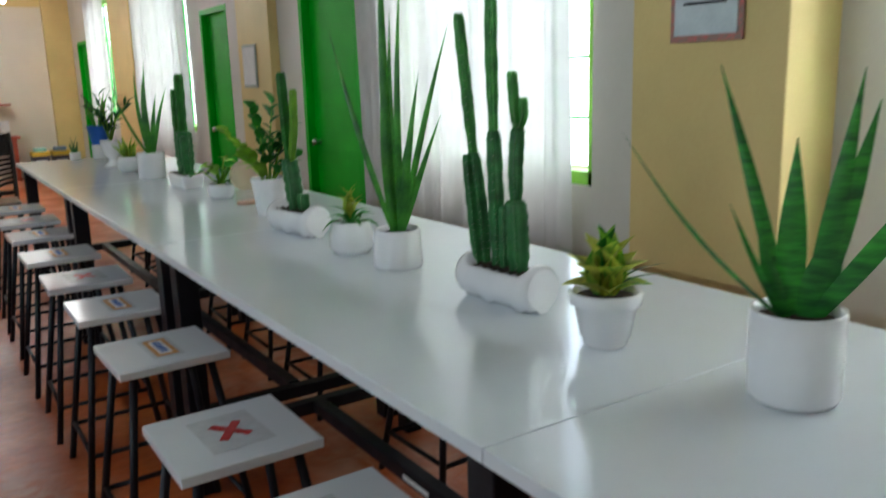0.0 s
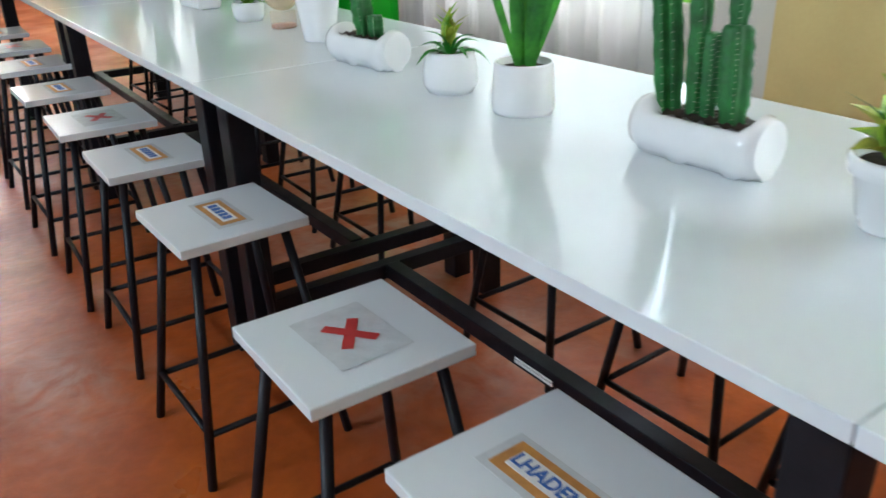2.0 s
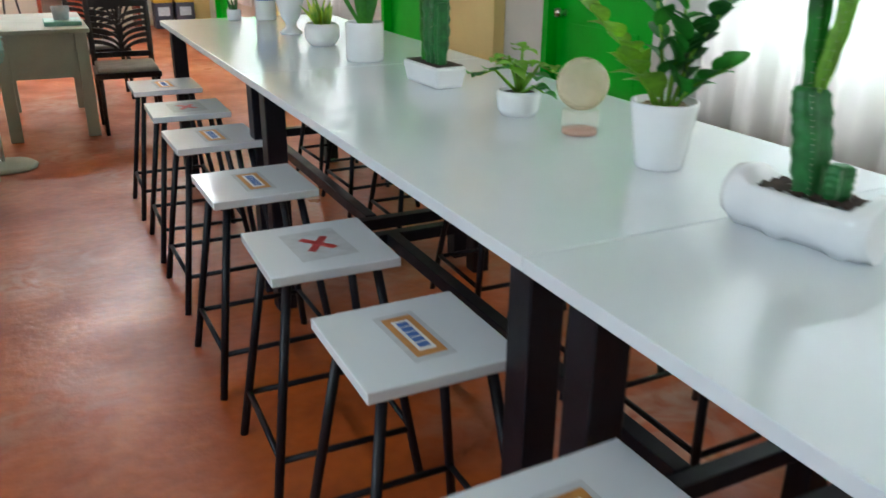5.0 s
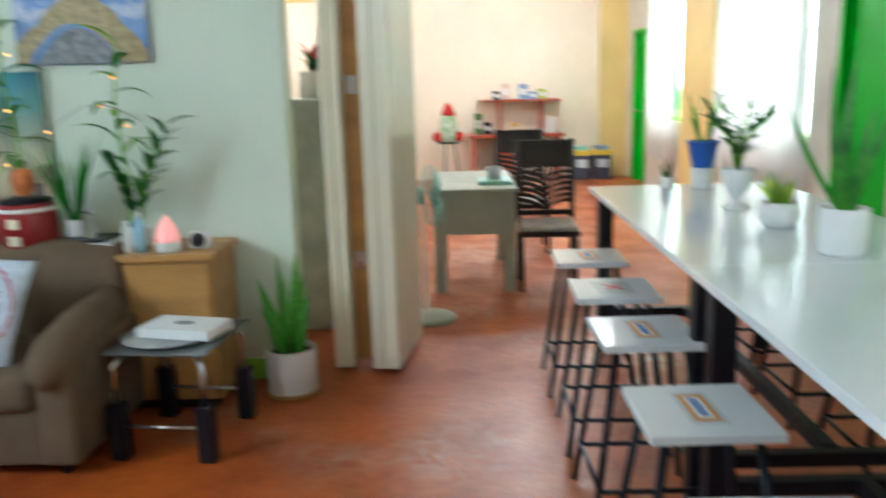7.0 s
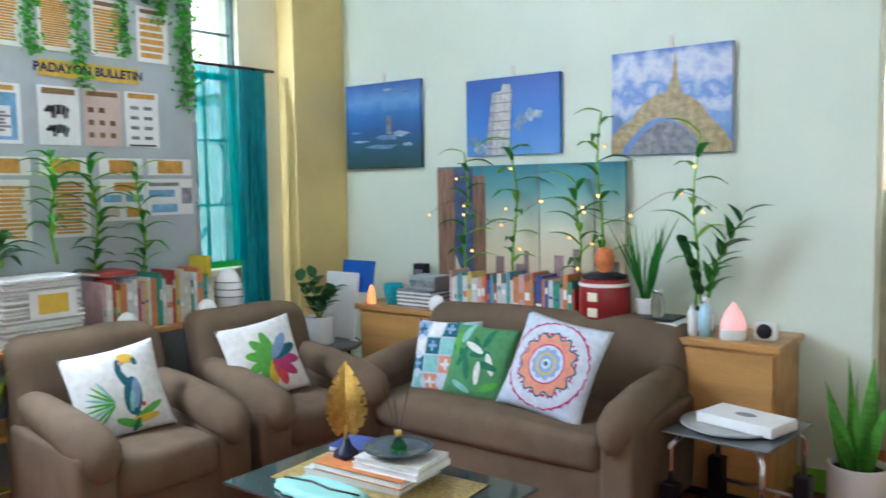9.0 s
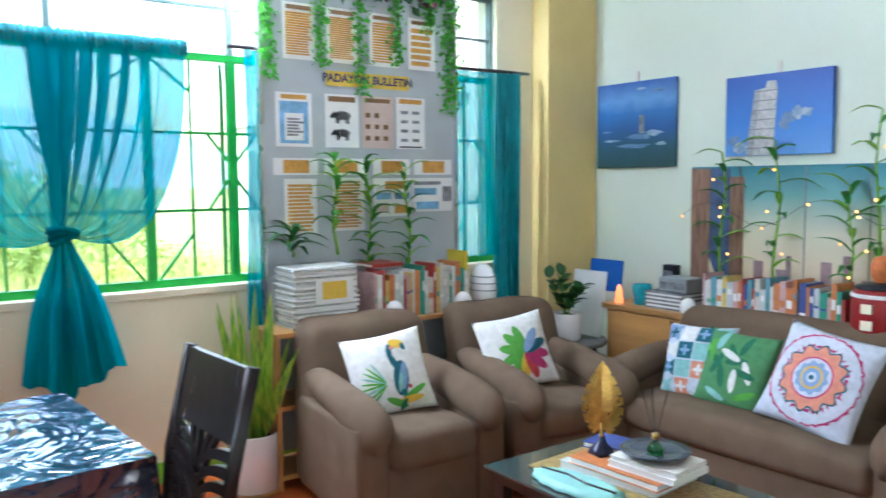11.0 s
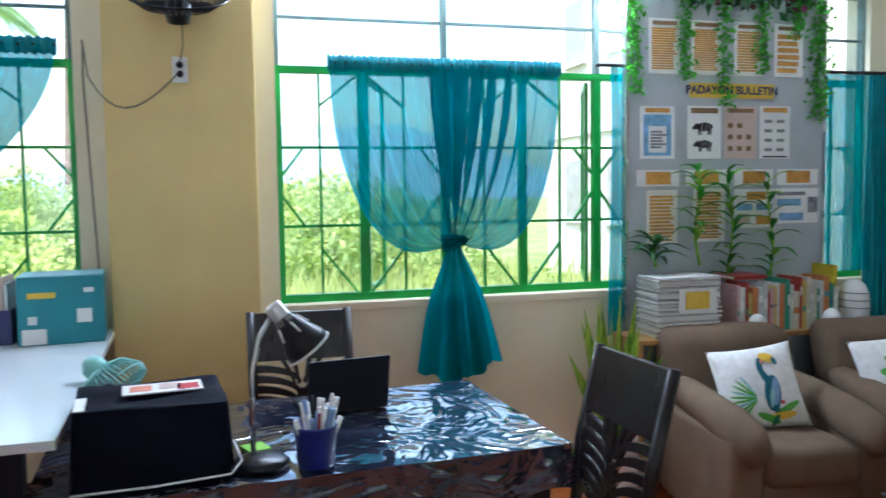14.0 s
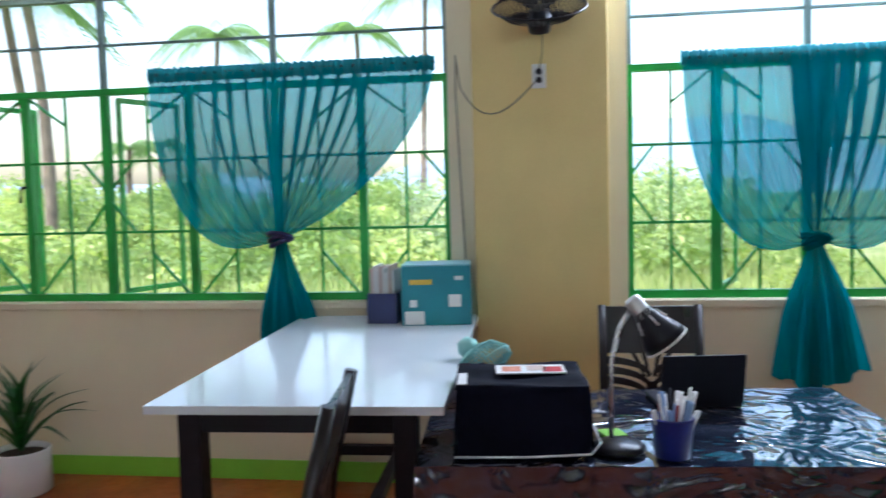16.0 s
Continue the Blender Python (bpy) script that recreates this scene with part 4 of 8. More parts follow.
SPINE = mat("pale_cactus_spine", (0.62, 0.58, 0.45), 0.7)
PEBBLE = mat("tan_pebbles", (0.40, 0.30, 0.18), 0.8, var=0.3, scale=50)
VARIEG = mat("yellow_edged_leaf", (0.44, 0.52, 0.07), 0.45, var=0.2, scale=22, color2=(0.045, 0.24, 0.022), stretch=(3, 3, 0.5), thru=0.3)
SNAKE = mat("banded_snake_leaf", (0.035, 0.25, 0.03), 0.42, var=0.25, scale=24, color2=(0.008, 0.07, 0.016), bump=0.1, stretch=(0.5, 0.5, 3), thru=0.2)
SPEAR = mat("dark_spear_leaf", (0.07, 0.32, 0.03), 0.4, var=0.2, scale=10, color2=(0.012, 0.10, 0.018), thru=0.3)
T = TZ

p1 = pot("snake_plant", "snake plant in a matt white cylinder pot on the table", (1.444, 1.226, T), cyl_prof(0.077, 0.158), 0.070, 0.138)
aimed_spears(p1, [(-0.26, 0.155, 0.33, 0.6), (-0.05, 0.05, 0.16, 0.75), (-0.02, 0.16, 0.43, 0.65), (0.0, 0.02, 0.31, 1.2), (0.06, -0.05, 0.42, 0.9), (0.085, -0.065, 0.37, 1.0), (0.16, -0.20, 0.36, 0.9), (0.035, -0.04, 0.18, 1.5), (-0.10, 0.07, 0.21, 0.35)], 0.040, SNAKE, 0.13)

p2 = pot("succulent", "yellow-green rosette succulent in a flared white pot", (1.392, 1.62, T), [(0, 0.002), (0.042, 0), (0.046, 0.006), (0.046, 0.014), (0.052, 0.02), (0.064, 0.085), (0.074, 0.09), (0.077, 0.112), (0.072, 0.118), (0.062, 0.112), (0.06, 0.1), (0, 0.098)], 0.062, 0.103)
for ring, (n, rad, h, w) in enumerate(((4, 0.024, 0.150, 0.072), (5, 0.055, 0.130, 0.086), (6, 0.085, 0.085, 0.080), (5, 0.095, 0.035, 0.058))):
    for k in range(n):
        a = 6.283 * k / n + ring * 0.5
        bm = bmesh.new()
        blade(bm, (0.008 * math.cos(a), 0.008 * math.sin(a), 0.10), (rad * math.cos(a), rad * math.sin(a), 0.10 + h), w, 0.12, 0.5, 8, shape=0.85)
        part("leaf", bm, (LEAFYELLOW if k % 3 else VARIEG) if ring else (LEAF if k % 2 else LEAFLIGHT), p2)
for dx, dy, h in ((-0.09, 0.06, 0.115), (0.10, -0.07, 0.07), (0.08, -0.10, 0.055)):
    bm = bmesh.new()
    blade(bm, (0, 0, 0.11), (dx, dy, 0.10 + h), 0.012, 0.1, 0.3, 7)
    part("leaf", bm, LEAFDARK, p2, "thin dried tendril leaf")


def log_planter(name, label, at, length, r, turn):
    t = thing(name, label, "potted plant", pose(*at, 0, 0, turn), "potted plants")
    bm = bmesh.new()
    n, seg = 14, 28
    rings = []
    for i in range(n + 1):
        yy = -length / 2 + length * i / n
        e = min(1.0, (min(i, n - i) / 1.4) ** 0.5 + 0.86) if i in (0, n) else 1.0
        ring = []
        for k in range(seg):
            a = 6.2832 * k / seg
            q = e * (1 + (0.03 * math.sin(1.1 * i + 2 * math.sin(a)) if 0 < i < n else 0))
            x, z = r * q * math.cos(a), r + r * q * math.sin(a)
            if z < 0.012:
                z = 0.0
            if z > 1.55 * r and 0.14 < i / n < 0.80:
                z = 1.55 * r - 0.25 * (z - 1.55 * r)
            ring.append(bm.verts.new((x, yy, z)))
        rings.append(ring)
    for a, b in zip(rings, rings[1:]):
        for k in range(seg):
            bm.faces.new((a[k], a[(k + 1) % seg], b[(k + 1) % seg], b[k])).smooth = True
    bm.faces.new(rings[0])
    bm.faces.new(list(reversed(rings[-1])))
    part("pot", bm, CERAMIC, t, "white glazed log-shaped planter")
    bm = bmesh.new()
    sheet(bm, 6, 14, lambda u, v: ((u - 0.5) * r * 1.45, -length * 0.34 + length * 0.62 * v, 1.56 * r + 0.004 * math.sin(u * 20 + v * 33)))
    part("soil", bm, SOIL, t)
    return t


CACTUSTIP = mat("young_cactus_green", (0.05, 0.30, 0.03), 0.5, var=0.25, scale=24, bump=0.2, color2=(0.02, 0.16, 0.025))
p3 = log_planter("column_cactus", "tall green column cacti in a white log-shaped planter", (1.425, 1.998, T), 0.275, 0.058, 3)
cactus_column(p3, [(-0.012, 0.085, 0.08), (-0.014, 0.10, 0.22), (-0.016, 0.115, 0.36)], 0.014)
cactus_column(p3, [(0.004, 0.075, 0.08), (0.0, 0.085, 0.22), (-0.006, 0.105, 0.365)], 0.016)
cactus_column(p3, [(-0.006, 0.105, 0.355), (-0.012, 0.12, 0.52), (-0.02, 0.135, 0.70)], 0.013, material=CACTUSTIP)
cactus_column(p3, [(0.006, 0.03, 0.08), (0.008, 0.035, 0.24), (0.010, 0.045, 0.42)], 0.017)
cactus_column(p3, [(0.010, 0.045, 0.41), (0.010, 0.05, 0.62), (0.010, 0.045, 0.88)], 0.0135, material=CACTUSTIP)
cactus_column(p3, [(0.004, 0.0, 0.08), (0.006, 0.003, 0.16), (0.007, 0.006, 0.24)], 0.014)
cactus_column(p3, [(0.0, -0.055, 0.08), (0.0, -0.05, 0.18), (0.0, -0.045, 0.26)], 0.024)
cactus_column(p3, [(0.0, -0.045, 0.24), (0.002, -0.043, 0.34), (0.008, -0.045, 0.43)], 0.0155)
cactus_column(p3, [(0.008, -0.045, 0.42), (0.004, -0.038, 0.48), (0.002, -0.032, 0.56)], 0.0115, material=CACTUSTIP)
cactus_column(p3, [(0.010, -0.046, 0.425), (0.016, -0.055, 0.46), (0.016, -0.055, 0.50)], 0.0105, material=CACTUSTIP)

p4 = pot("spear_plant", "tall dark spear-leaved sansevieria in a white pot", (1.416, 2.503, T), [(0, 0.002), (0.070, 0.0), (0.074, 0.010), (0.073, 0.04), (0.069, 0.112), (0.067, 0.117), (0.061, 0.116), (0.060, 0.09), (0, 0.09)], 0.061, 0.100)
aimed_spears(p4, [(-0.08, 0.22, 0.60, 0.8), (0.0, 0.03, 0.86, 1.0), (0.03, -0.02, 0.75, 0.9), (0.02, 0.06, 0.81, 1.0), (0.12, -0.12, 0.60, 0.8), (0.10, -0.10, 0.35, 0.8), (0.02, -0.03, 0.26, 1.5), (-0.02, 0.02, 0.47, 1.1), (0.05, -0.07, 0.47, 1.0), (0.01, 0.01, 0.65, 0.9)], 0.025, SPEAR, 0.095, 0.014, 0.04)

p5 = pot("variegated_plant", "small yellow-striped plant in a rounded white pot", (1.403, 2.777, T), [(0, 0.001), (0.058, 0), (0.071, 0.022), (0.070, 0.06), (0.062, 0.100), (0.058, 0.105), (0.053, 0.096), (0, 0.090)], 0.052, 0.09)
for k in range(20):
    a = k * 2.4
    rad = 0.03 + 0.085 * (k / 20)
    bm = bmesh.new()
    blade(bm, (0.006 * math.cos(a), 0.006 * math.sin(a), 0.09), (rad * math.cos(a), rad * math.sin(a), 0.09 + (0.135 - 0.18 * (k / 20) ** 1.2)), 0.022, 0.24, 0.4, 8)
    part("leaf", bm, (LEAFYELLOW if k % 2 else VARIEG) if k < 9 else LEAF, p5)

p6 = log_planter("column_cactus", "slim column cacti in a white log-shaped planter", (1.403, 3.204, T), 0.285, 0.058, 8)
cactus_column(p6, [(0, 0.0, 0.08), (0.0, 0.01, 0.18), (0.0, 0.03, 0.27)], 0.028)
cactus_column(p6, [(0.0, 0.03, 0.26), (0.0, 0.04, 0.42), (0.0, 0.05, 0.58)], 0.016, material=LEAF)
cactus_column(p6, [(0.0, 0.02, 0.24), (0.01, 0.0, 0.38), (0.01, -0.01, 0.52)], 0.013, material=LEAFLIGHT)
cactus_column(p6, [(0.0, -0.05, 0.08), (0.0, -0.05, 0.12), (0.0, -0.05, 0.15)], 0.02)


def zz_stem(parent, pts, n, ln, w, material, seedv, z0=0.25):
    """A stalk with paired oval leaves."""
    rnd = random.Random(seedv)
    bm = bmesh.new()
    tube(bm, pts, [0.006 - 0.004 * i / (len(pts) - 1) for i in range(len(pts))], 6)
    st = part("stalk", bm, LEAFLIGHT, parent)
    p = [Vector(q) for q in pts]
    for k in range(n):
        t = z0 + (1 - z0) * k / max(1, n - 1)
        i = min(len(p) - 2, int(t * (len(p) - 1)))
        c = p[i].lerp(p[i + 1], t * (len(p) - 1) - i)
        d = (p[i + 1] - p[i]).normalized()
        sd = d.cross(Vector((0.3, 0.2, 1))).normalized() * (1 if k % 2 else -1)
        e = c + (sd * 0.8 + d * 0.65 + Vector((rnd.uniform(-0.3, 0.3), rnd.uniform(-0.3, 0.3), rnd.uniform(-0.2, 0.3)))).normalized() * ln * rnd.uniform(0.8, 1.15)
        bm = bmesh.new()
        blade(bm, c, e, w * rnd.uniform(1.1, 1.5), 0.08, 0.3, 7, shape=0.85)
        part("leaf", bm, material, st)


p7 = pot("zz_plant", "leafy zz plant in a tapered white pot with pebbles", (1.490, 3.686, T), [(0, 0.001), (0.052, 0), (0.056, 0.006), (0.077, 0.150), (0.076, 0.155), (0.071, 0.154), (0.067, 0.13), (0, 0.13)], 0.069, 0.136)
for k in range(26):
    a, rr = k * 2.4, 0.059 * math.sqrt((k + 1) / 26)
    bm = bmesh.new()
    lathe(bm, [(0, 0), (0.008, 0.002), (0.009, 0.006), (0, 0.009)], 6, (rr * math.cos(a), rr * math.sin(a), 0.137), 1.4, 1.0)
    part("pebble", bm, PEBBLE, p7)
for k, (dx, dy, h, mt) in enumerate(((-0.14, 0.10, 0.20, LEAFLIGHT), (-0.03, 0.05, 0.30, LEAF), (0.03, -0.02, 0.32, LEAF), (0.10, -0.06, 0.24, LEAFDARK), (0.09, -0.10, 0.10, LEAF), (-0.10, 0.03, 0.10, LEAFLIGHT), (0.02, -0.03, 0.18, LEAF))):
    zz_stem(p7, [(0.1 * dx, 0.1 * dy, 0.13), (0.4 * dx, 0.4 * dy, 0.14 + h * 0.5), (dx, dy, 0.14 + h)], 10, 0.068, 0.039, mt, 30 + k)

ball = thing("globe_lamp", "amber glass globe on a clear cylinder base", "lamp", pose(1.510, 4.028, T), "")
bm = bmesh.new()
lathe(bm, [(0.047, 0), (0.050, 0.004), (0.050, 0.062), (0.045, 0.066)], 24)
part("glass_base", bm, thin_glass("base_glass", (1.0, 0.96, 0.92), 0.80), ball)
bm = bmesh.new()
lathe(bm, [(0, 0.001), (0.046, 0.001), (0.046, 0.013), (0, 0.013)], 24)
part("wood_ring", bm, mat("pink_wood", (0.55, 0.30, 0.20), 0.5), ball)
bm = bmesh.new()
bmesh.ops.create_uvsphere(bm, u_segments=28, v_segments=18, radius=0.070, matrix=Matrix.Translation((0, 0, 0.133)))
part("globe", bm, AMBERGLASS, ball, "amber crackle glass", smooth=True)

p9 = pot("pothos", "small pothos with round leaves in a white bowl", (1.481, 4.295, T), [(0, 0.001), (0.05, 0), (0.062, 0.02), (0.066, 0.06), (0.062, 0.075), (0.056, 0.074), (0.054, 0.06), (0, 0.058)], 0.056, 0.063)
for k in range(9):
    a = k * 2.4 + 0.6
    rad, h = R.uniform(0.05, 0.14), R.uniform(0.02, 0.12)
    zz_stem(p9, [(0, 0, 0.06), (rad * 0.6 * math.cos(a), rad * 0.6 * math.sin(a), 0.07 + h), (rad * math.cos(a), rad * math.sin(a), 0.06 + h * 0.9)], 3, 0.05, 0.045, LEAF if k % 2 else LEAFLIGHT, 60 + k, 0.6)

p10 = thing("column_cactus", "stout column cacti in a white boat-shaped planter", "potted plant", pose(1.472, 4.845, T, 0, 0, 2), "potted plants")
bm = bmesh.new()
g = box(bm, -0.062, 0.062, -0.13, 0.13, 0, 0.075)
for v in bm.verts:
    if v.co.z < 0.01:
        v.co.x *= 0.82
        v.co.y *= 0.9
part("pot", bm, CERAMIC, p10, "white glazed boat planter", bev=0.012)
bm = bmesh.new()
box(bm, -0.05, 0.05, -0.115, 0.115, 0.07, 0.078)
part("soil", bm, SOIL, p10)
cactus_column(p10, [(0, -0.02, 0.07), (0, -0.02, 0.2), (0, -0.02, 0.30)], 0.040)
cactus_column(p10, [(0, 0.05, 0.07), (0, 0.05, 0.3), (0, 0.05, 0.52)], 0.022, material=LEAF)
cactus_column(p10, [(0.01, 0.01, 0.07), (0.01, 0.01, 0.35), (0.01, 0.0, 0.60)], 0.022, material=LEAF)
cactus_column(p10, [(-0.01, -0.07, 0.07), (-0.01, -0.07, 0.2), (-0.01, -0.07, 0.28)], 0.022)

p11 = pot("snake_plant", "dark sansevieria in a white cylinder pot", (1.443, 5.43, T), cyl_prof(0.078, 0.155), 0.07, 0.135)
aimed_spears(p11, [(-0.13, 0.25, 0.42, 0.9), (0.0, 0.02, 0.46, 1.0), (0.05, -0.05, 0.36, 1.0), (0.10, -0.10, 0.40, 0.8), (-0.03, 0.08, 0.50, 0.9), (0.02, 0.03, 0.55, 0.9)], 0.036, SPEAR, 0.13)
p12 = pot("succulent", "yellow-green succulent in a round white pot", (1.430, 5.93, T), [(0, 0.001), (0.056, 0), (0.080, 0.035), (0.082, 0.07), (0.072, 0.10), (0.066, 0.098), (0.062, 0.08), (0, 0.08)], 0.064, 0.086)
spears(p12, 14, 0.06, 0.17, 0.10, 0.034, VARIEG, base_r=0.012, z=0.075, seedv=9)
p13 = pot("leafy_plant", "feathery plant in a tall white goblet vase", (1.420, 6.39, T), [(0, 0.001), (0.055, 0), (0.058, 0.008), (0.03, 0.03), (0.026, 0.05), (0.05, 0.09), (0.072, 0.17), (0.074, 0.18), (0.068, 0.18), (0.06, 0.16), (0, 0.15)], 0.06, 0.165)
for k in range(9):
    a = k * 2.4
    zz_stem(p13, [(0, 0, 0.16), (0.05 * math.cos(a), 0.05 * math.sin(a), 0.32), (0.14 * math.cos(a), 0.14 * math.sin(a), 0.40 + 0.03 * (k % 4))], 9, 0.08, 0.018, LEAFDARK, 80 + k)
BLUE = mat("blue_plastic", (0.01, 0.10, 0.45), 0.35, var=0.05)
p14 = pot("spiky_plant", "spiky plant in a blue pot set in a white one", (1.475, 7.08, T), cyl_prof(0.06, 0.11), 0.05, 0.095)
bm = bmesh.new()
lathe(bm, [(0.052, 0.1), (0.080, 0.235), (0.085, 0.24), (0.085, 0.25), (0.076, 0.25), (0.066, 0.22), (0, 0.22)], 24)
part("inner_pot", bm, BLUE, p14, "bright blue inner pot")
spears(p14, 9, 0.16, 0.36, 0.20, 0.022, SPEAR, base_r=0.015, z=0.22, seedv=14)
p15 = pot("small_cactus", "small dark cactus in a little white pot", (1.30, 7.12, T), cyl_prof(0.04, 0.06), 0.034, 0.05)
spears(p15, 5, 0.06, 0.14, 0.05, 0.022, LEAFDARK, base_r=0.008, z=0.045, seedv=15)

# ---- cards taped on the stool seats ----
ORANGE = mat("orange_card_border", (0.55, 0.25, 0.06), 0.6, var=0.1, scale=30)
CARDBLUE = mat("blue_ink", (0.04, 0.13, 0.42), 0.6, var=0.05)
REDTAPE = mat("red_tape", (0.48, 0.03, 0.03), 0.45, var=0.1)
SLEEVE = mat("clear_sleeve_film", (0.60, 0.64, 0.66), 0.12, var=0.05, scale=20, bump=0.3, fine=60)


def words(name, text, size, m, material, parent=None, thick=0.0008):
    cu = bpy.data.curves.new(name, "FONT")
    cu.body, cu.size, cu.align_x, cu.align_y, cu.extrude, cu.offset = text, size, "CENTER", "CENTER", thick, size * 0.03
    cu.materials.append(material)
    ob = new(name, cu)
    ob.matrix_basis = m
    if parent:
        ob.parent = parent
    return ob


def seat_card(x, y, turn, text):
    c = thing("name_card", "small orange-bordered name card taped on a stool seat", "card", pose(x, y, 0.6505, 0, 0, turn), "cards on stools")
    for nm, w, h, z, mt in (("film", 0.205, 0.092, 0.0007, SLEEVE), ("border", 0.172, 0.067, 0.0014, ORANGE), ("label", 0.134, 0.038, 0.0020, PAPER)):
        bm = bmesh.new()
        box(bm, -w / 2, w / 2, -h / 2, h / 2, z - 0.0006, z)
        part(nm, bm, mt, c)
    if text:
        words("lettering", text, 0.034, pose(0, 0, 0.0024), CARDBLUE, c, 0.0003)
    else:
        bm = bmesh.new()
        for k in range(5):
            box(bm, -0.058 + k * 0.0235, -0.058 + k * 0.0235 + 0.019, -0.012, 0.012, 0.0021, 0.0026)
        part("lettering", bm, CARDBLUE, c)


def seat_cross(x, y, turn):
    c = thing("cross_mark", "red tape cross in a clear film sleeve on a stool seat", "mark", pose(x, y, 0.6505, 0, 0, turn), "cards on stools")
    bm = bmesh.new()
    sheet(bm, 12, 12, lambda u, v: ((u - 0.5) * 0.20, (v - 0.5) * 0.15, 0.0012 + 0.001 * math.sin(u * 19 + v * 7) * math.sin(v * 23)))
    part("film", bm, SLEEVE, c)
    for s in (-1, 1):
        bm = bmesh.new()
        box(bm, -0.055, 0.055, -0.011, 0.011, 0.0026 + 0.0005 * s, 0.0030 + 0.0005 * s, m=Matrix.Rotation(radians(s * 36), 4, "Z"))
        part("tape", bm, REDTAPE, c)


for k, yy in enumerate(STOOLS):
    if k in (1, 4, 7):
        seat_cross(SXS[k], yy + 0.165, 92)
    else:
        seat_card(SXS[k], yy + 0.165, -88, "LHADEN" if k == 0 else "")

# sign boards on the east wall
sg = thing("wall_sign", "framed notice with a flowery border on the yellow pillar", "sign")
for (y0, y1, z0, z1, xx, mt, nm) in ((2.110, 2.398, 1.542, 1.76, XE - 0.283, mat("flower_border", (0.30, 0.28, 0.22), 0.6, var=0.5, scale=90, color2=(0.5, 0.12, 0.1)), "border"), (2.130, 2.378, 1.564, 1.738, XE - 0.288, mat("pale_blue_paper", (0.62, 0.70, 0.72), 0.6), "sheet")):
    bm = bmesh.new()
    box(bm, xx - 0.006, xx, y0, y1, z0, z1)
    part(nm, bm, mt, sg)
for k, (zz, w) in enumerate(((1.70, 0.2), (1.66, 0.17))):
    bm = bmesh.new()
    box(bm, XE - 0.2965, XE - 0.2945, 2.254 - w / 2, 2.254 + w / 2, zz, zz + (0.022 if k == 0 else 0.008))
    part("writing_line", bm, BLACKPLASTIC, sg)
sg2 = thing("wall_sign", "small white notice beside the green door", "sign")
for yy, z0, z1, x0, mt, nm in ((6.78, 1.40, 1.74, XE - 0.09, GREYDESK, "border"), (6.80, 1.42, 1.72, XE - 0.096, PAPER, "sheet")):
    bm = bmesh.new()
    box(bm, x0, x0 + 0.006, yy, yy + 0.30 - (yy - 6.78) * 2, z0, z1)
    part(nm, bm, mt, sg2)
for nm, yy in (("switch_plate", 4.98), ):
    bm = bmesh.new()
    box(bm, XE - 0.012, XE - 0.001, yy, yy + 0.07, 1.3, 1.42)
    tagged(part(nm, bm, PAPER, bev=0.002), "white plastic light switch on the wall", "switch")


# ---- lounge pictures ----
def gradient(name, stops, noise_scale=6.0, noise_amt=0.15, rough=0.5, axis=2):
    """Printed picture colours blended upward, with soft mottling."""
    m = bpy.data.materials.new(name)
    m.use_nodes = True
    n, l = m.node_tree.nodes, m.node_tree.links
    co, sp, rp = n.new("ShaderNodeTexCoord"), n.new("ShaderNodeSeparateXYZ"), n.new("ShaderNodeValToRGB")
    no, ad = n.new("ShaderNodeTexNoise"), n.new("ShaderNodeMath")
    no.inputs["Scale"].default_value, no.inputs["Detail"].default_value = noise_scale, 8
    l.new(co.outputs["Generated"], sp.inputs[0])
    l.new(co.outputs["Generated"], no.inputs["Vector"])
    mu = n.new("ShaderNodeMath")
    mu.operation = "MULTIPLY_ADD"
    mu.inputs[1].default_value, mu.inputs[2].default_value = noise_amt, -noise_amt / 2
    l.new(no.outputs[0], mu.inputs[0])
    l.new(mu.outputs[0], ad.inputs[0])
    l.new(sp.outputs[axis], ad.inputs[1])
    l.new(ad.outputs[0], rp.inputs[0])
    el = rp.color_ramp.elements
    while len(el) < len(stops):
        el.new(0.5)
    for e, (p, c) in zip(el, stops):
        e.position, e.color = p, (*c, 1)
    l.new(rp.outputs[0], n["Principled BSDF"].inputs["Base Color"])
    n["Principled BSDF"].inputs["Roughness"].default_value = rough
    return m


def blob(bm, x, z, rx, rz, y, seedv, n=18):
    rnd = random.Random(seedv)
    ph = rnd.uniform(0, 6)
    bm.faces.new([bm.verts.new((x + rx * (1 + 0.22 * math.sin(3 * a + ph) + 0.12 * math.sin(7 * a + 2 * ph)) * math.cos(a), y, z + rz * (1 + 0.2 * math.sin(4 * a + ph)) * math.sin(a))) for a in (6.2832 * k / n for k in range(n))])


def poly(bm, pts, y):
    bm.faces.new([bm.verts.new((x, y, z)) for x, z in pts])


def canvas(name, label, x0, x1, z0, z1, material, y=YP, tilt=0.0):
    c = thing(name, label, "picture", pose((x0 + x1) / 2, y, (z0 + z1) / 2, 0, tilt, 0), "canvas prints on the wall")
    w, h = (x1 - x0) / 2, (z1 - z0) / 2
    bm = bmesh.new()
    box(bm, -w, w, -0.032, -0.003, -h, h)
    part("canvas", bm, material, c, bev=0.003)
    bm = bmesh.new()
    box(bm, -0.012, 0.012, -0.012, -0.002, h - 0.01, h + 0.065)
    part("hanger", bm, GREYWALL, c, "clear adhesive hanging strip")
    return c


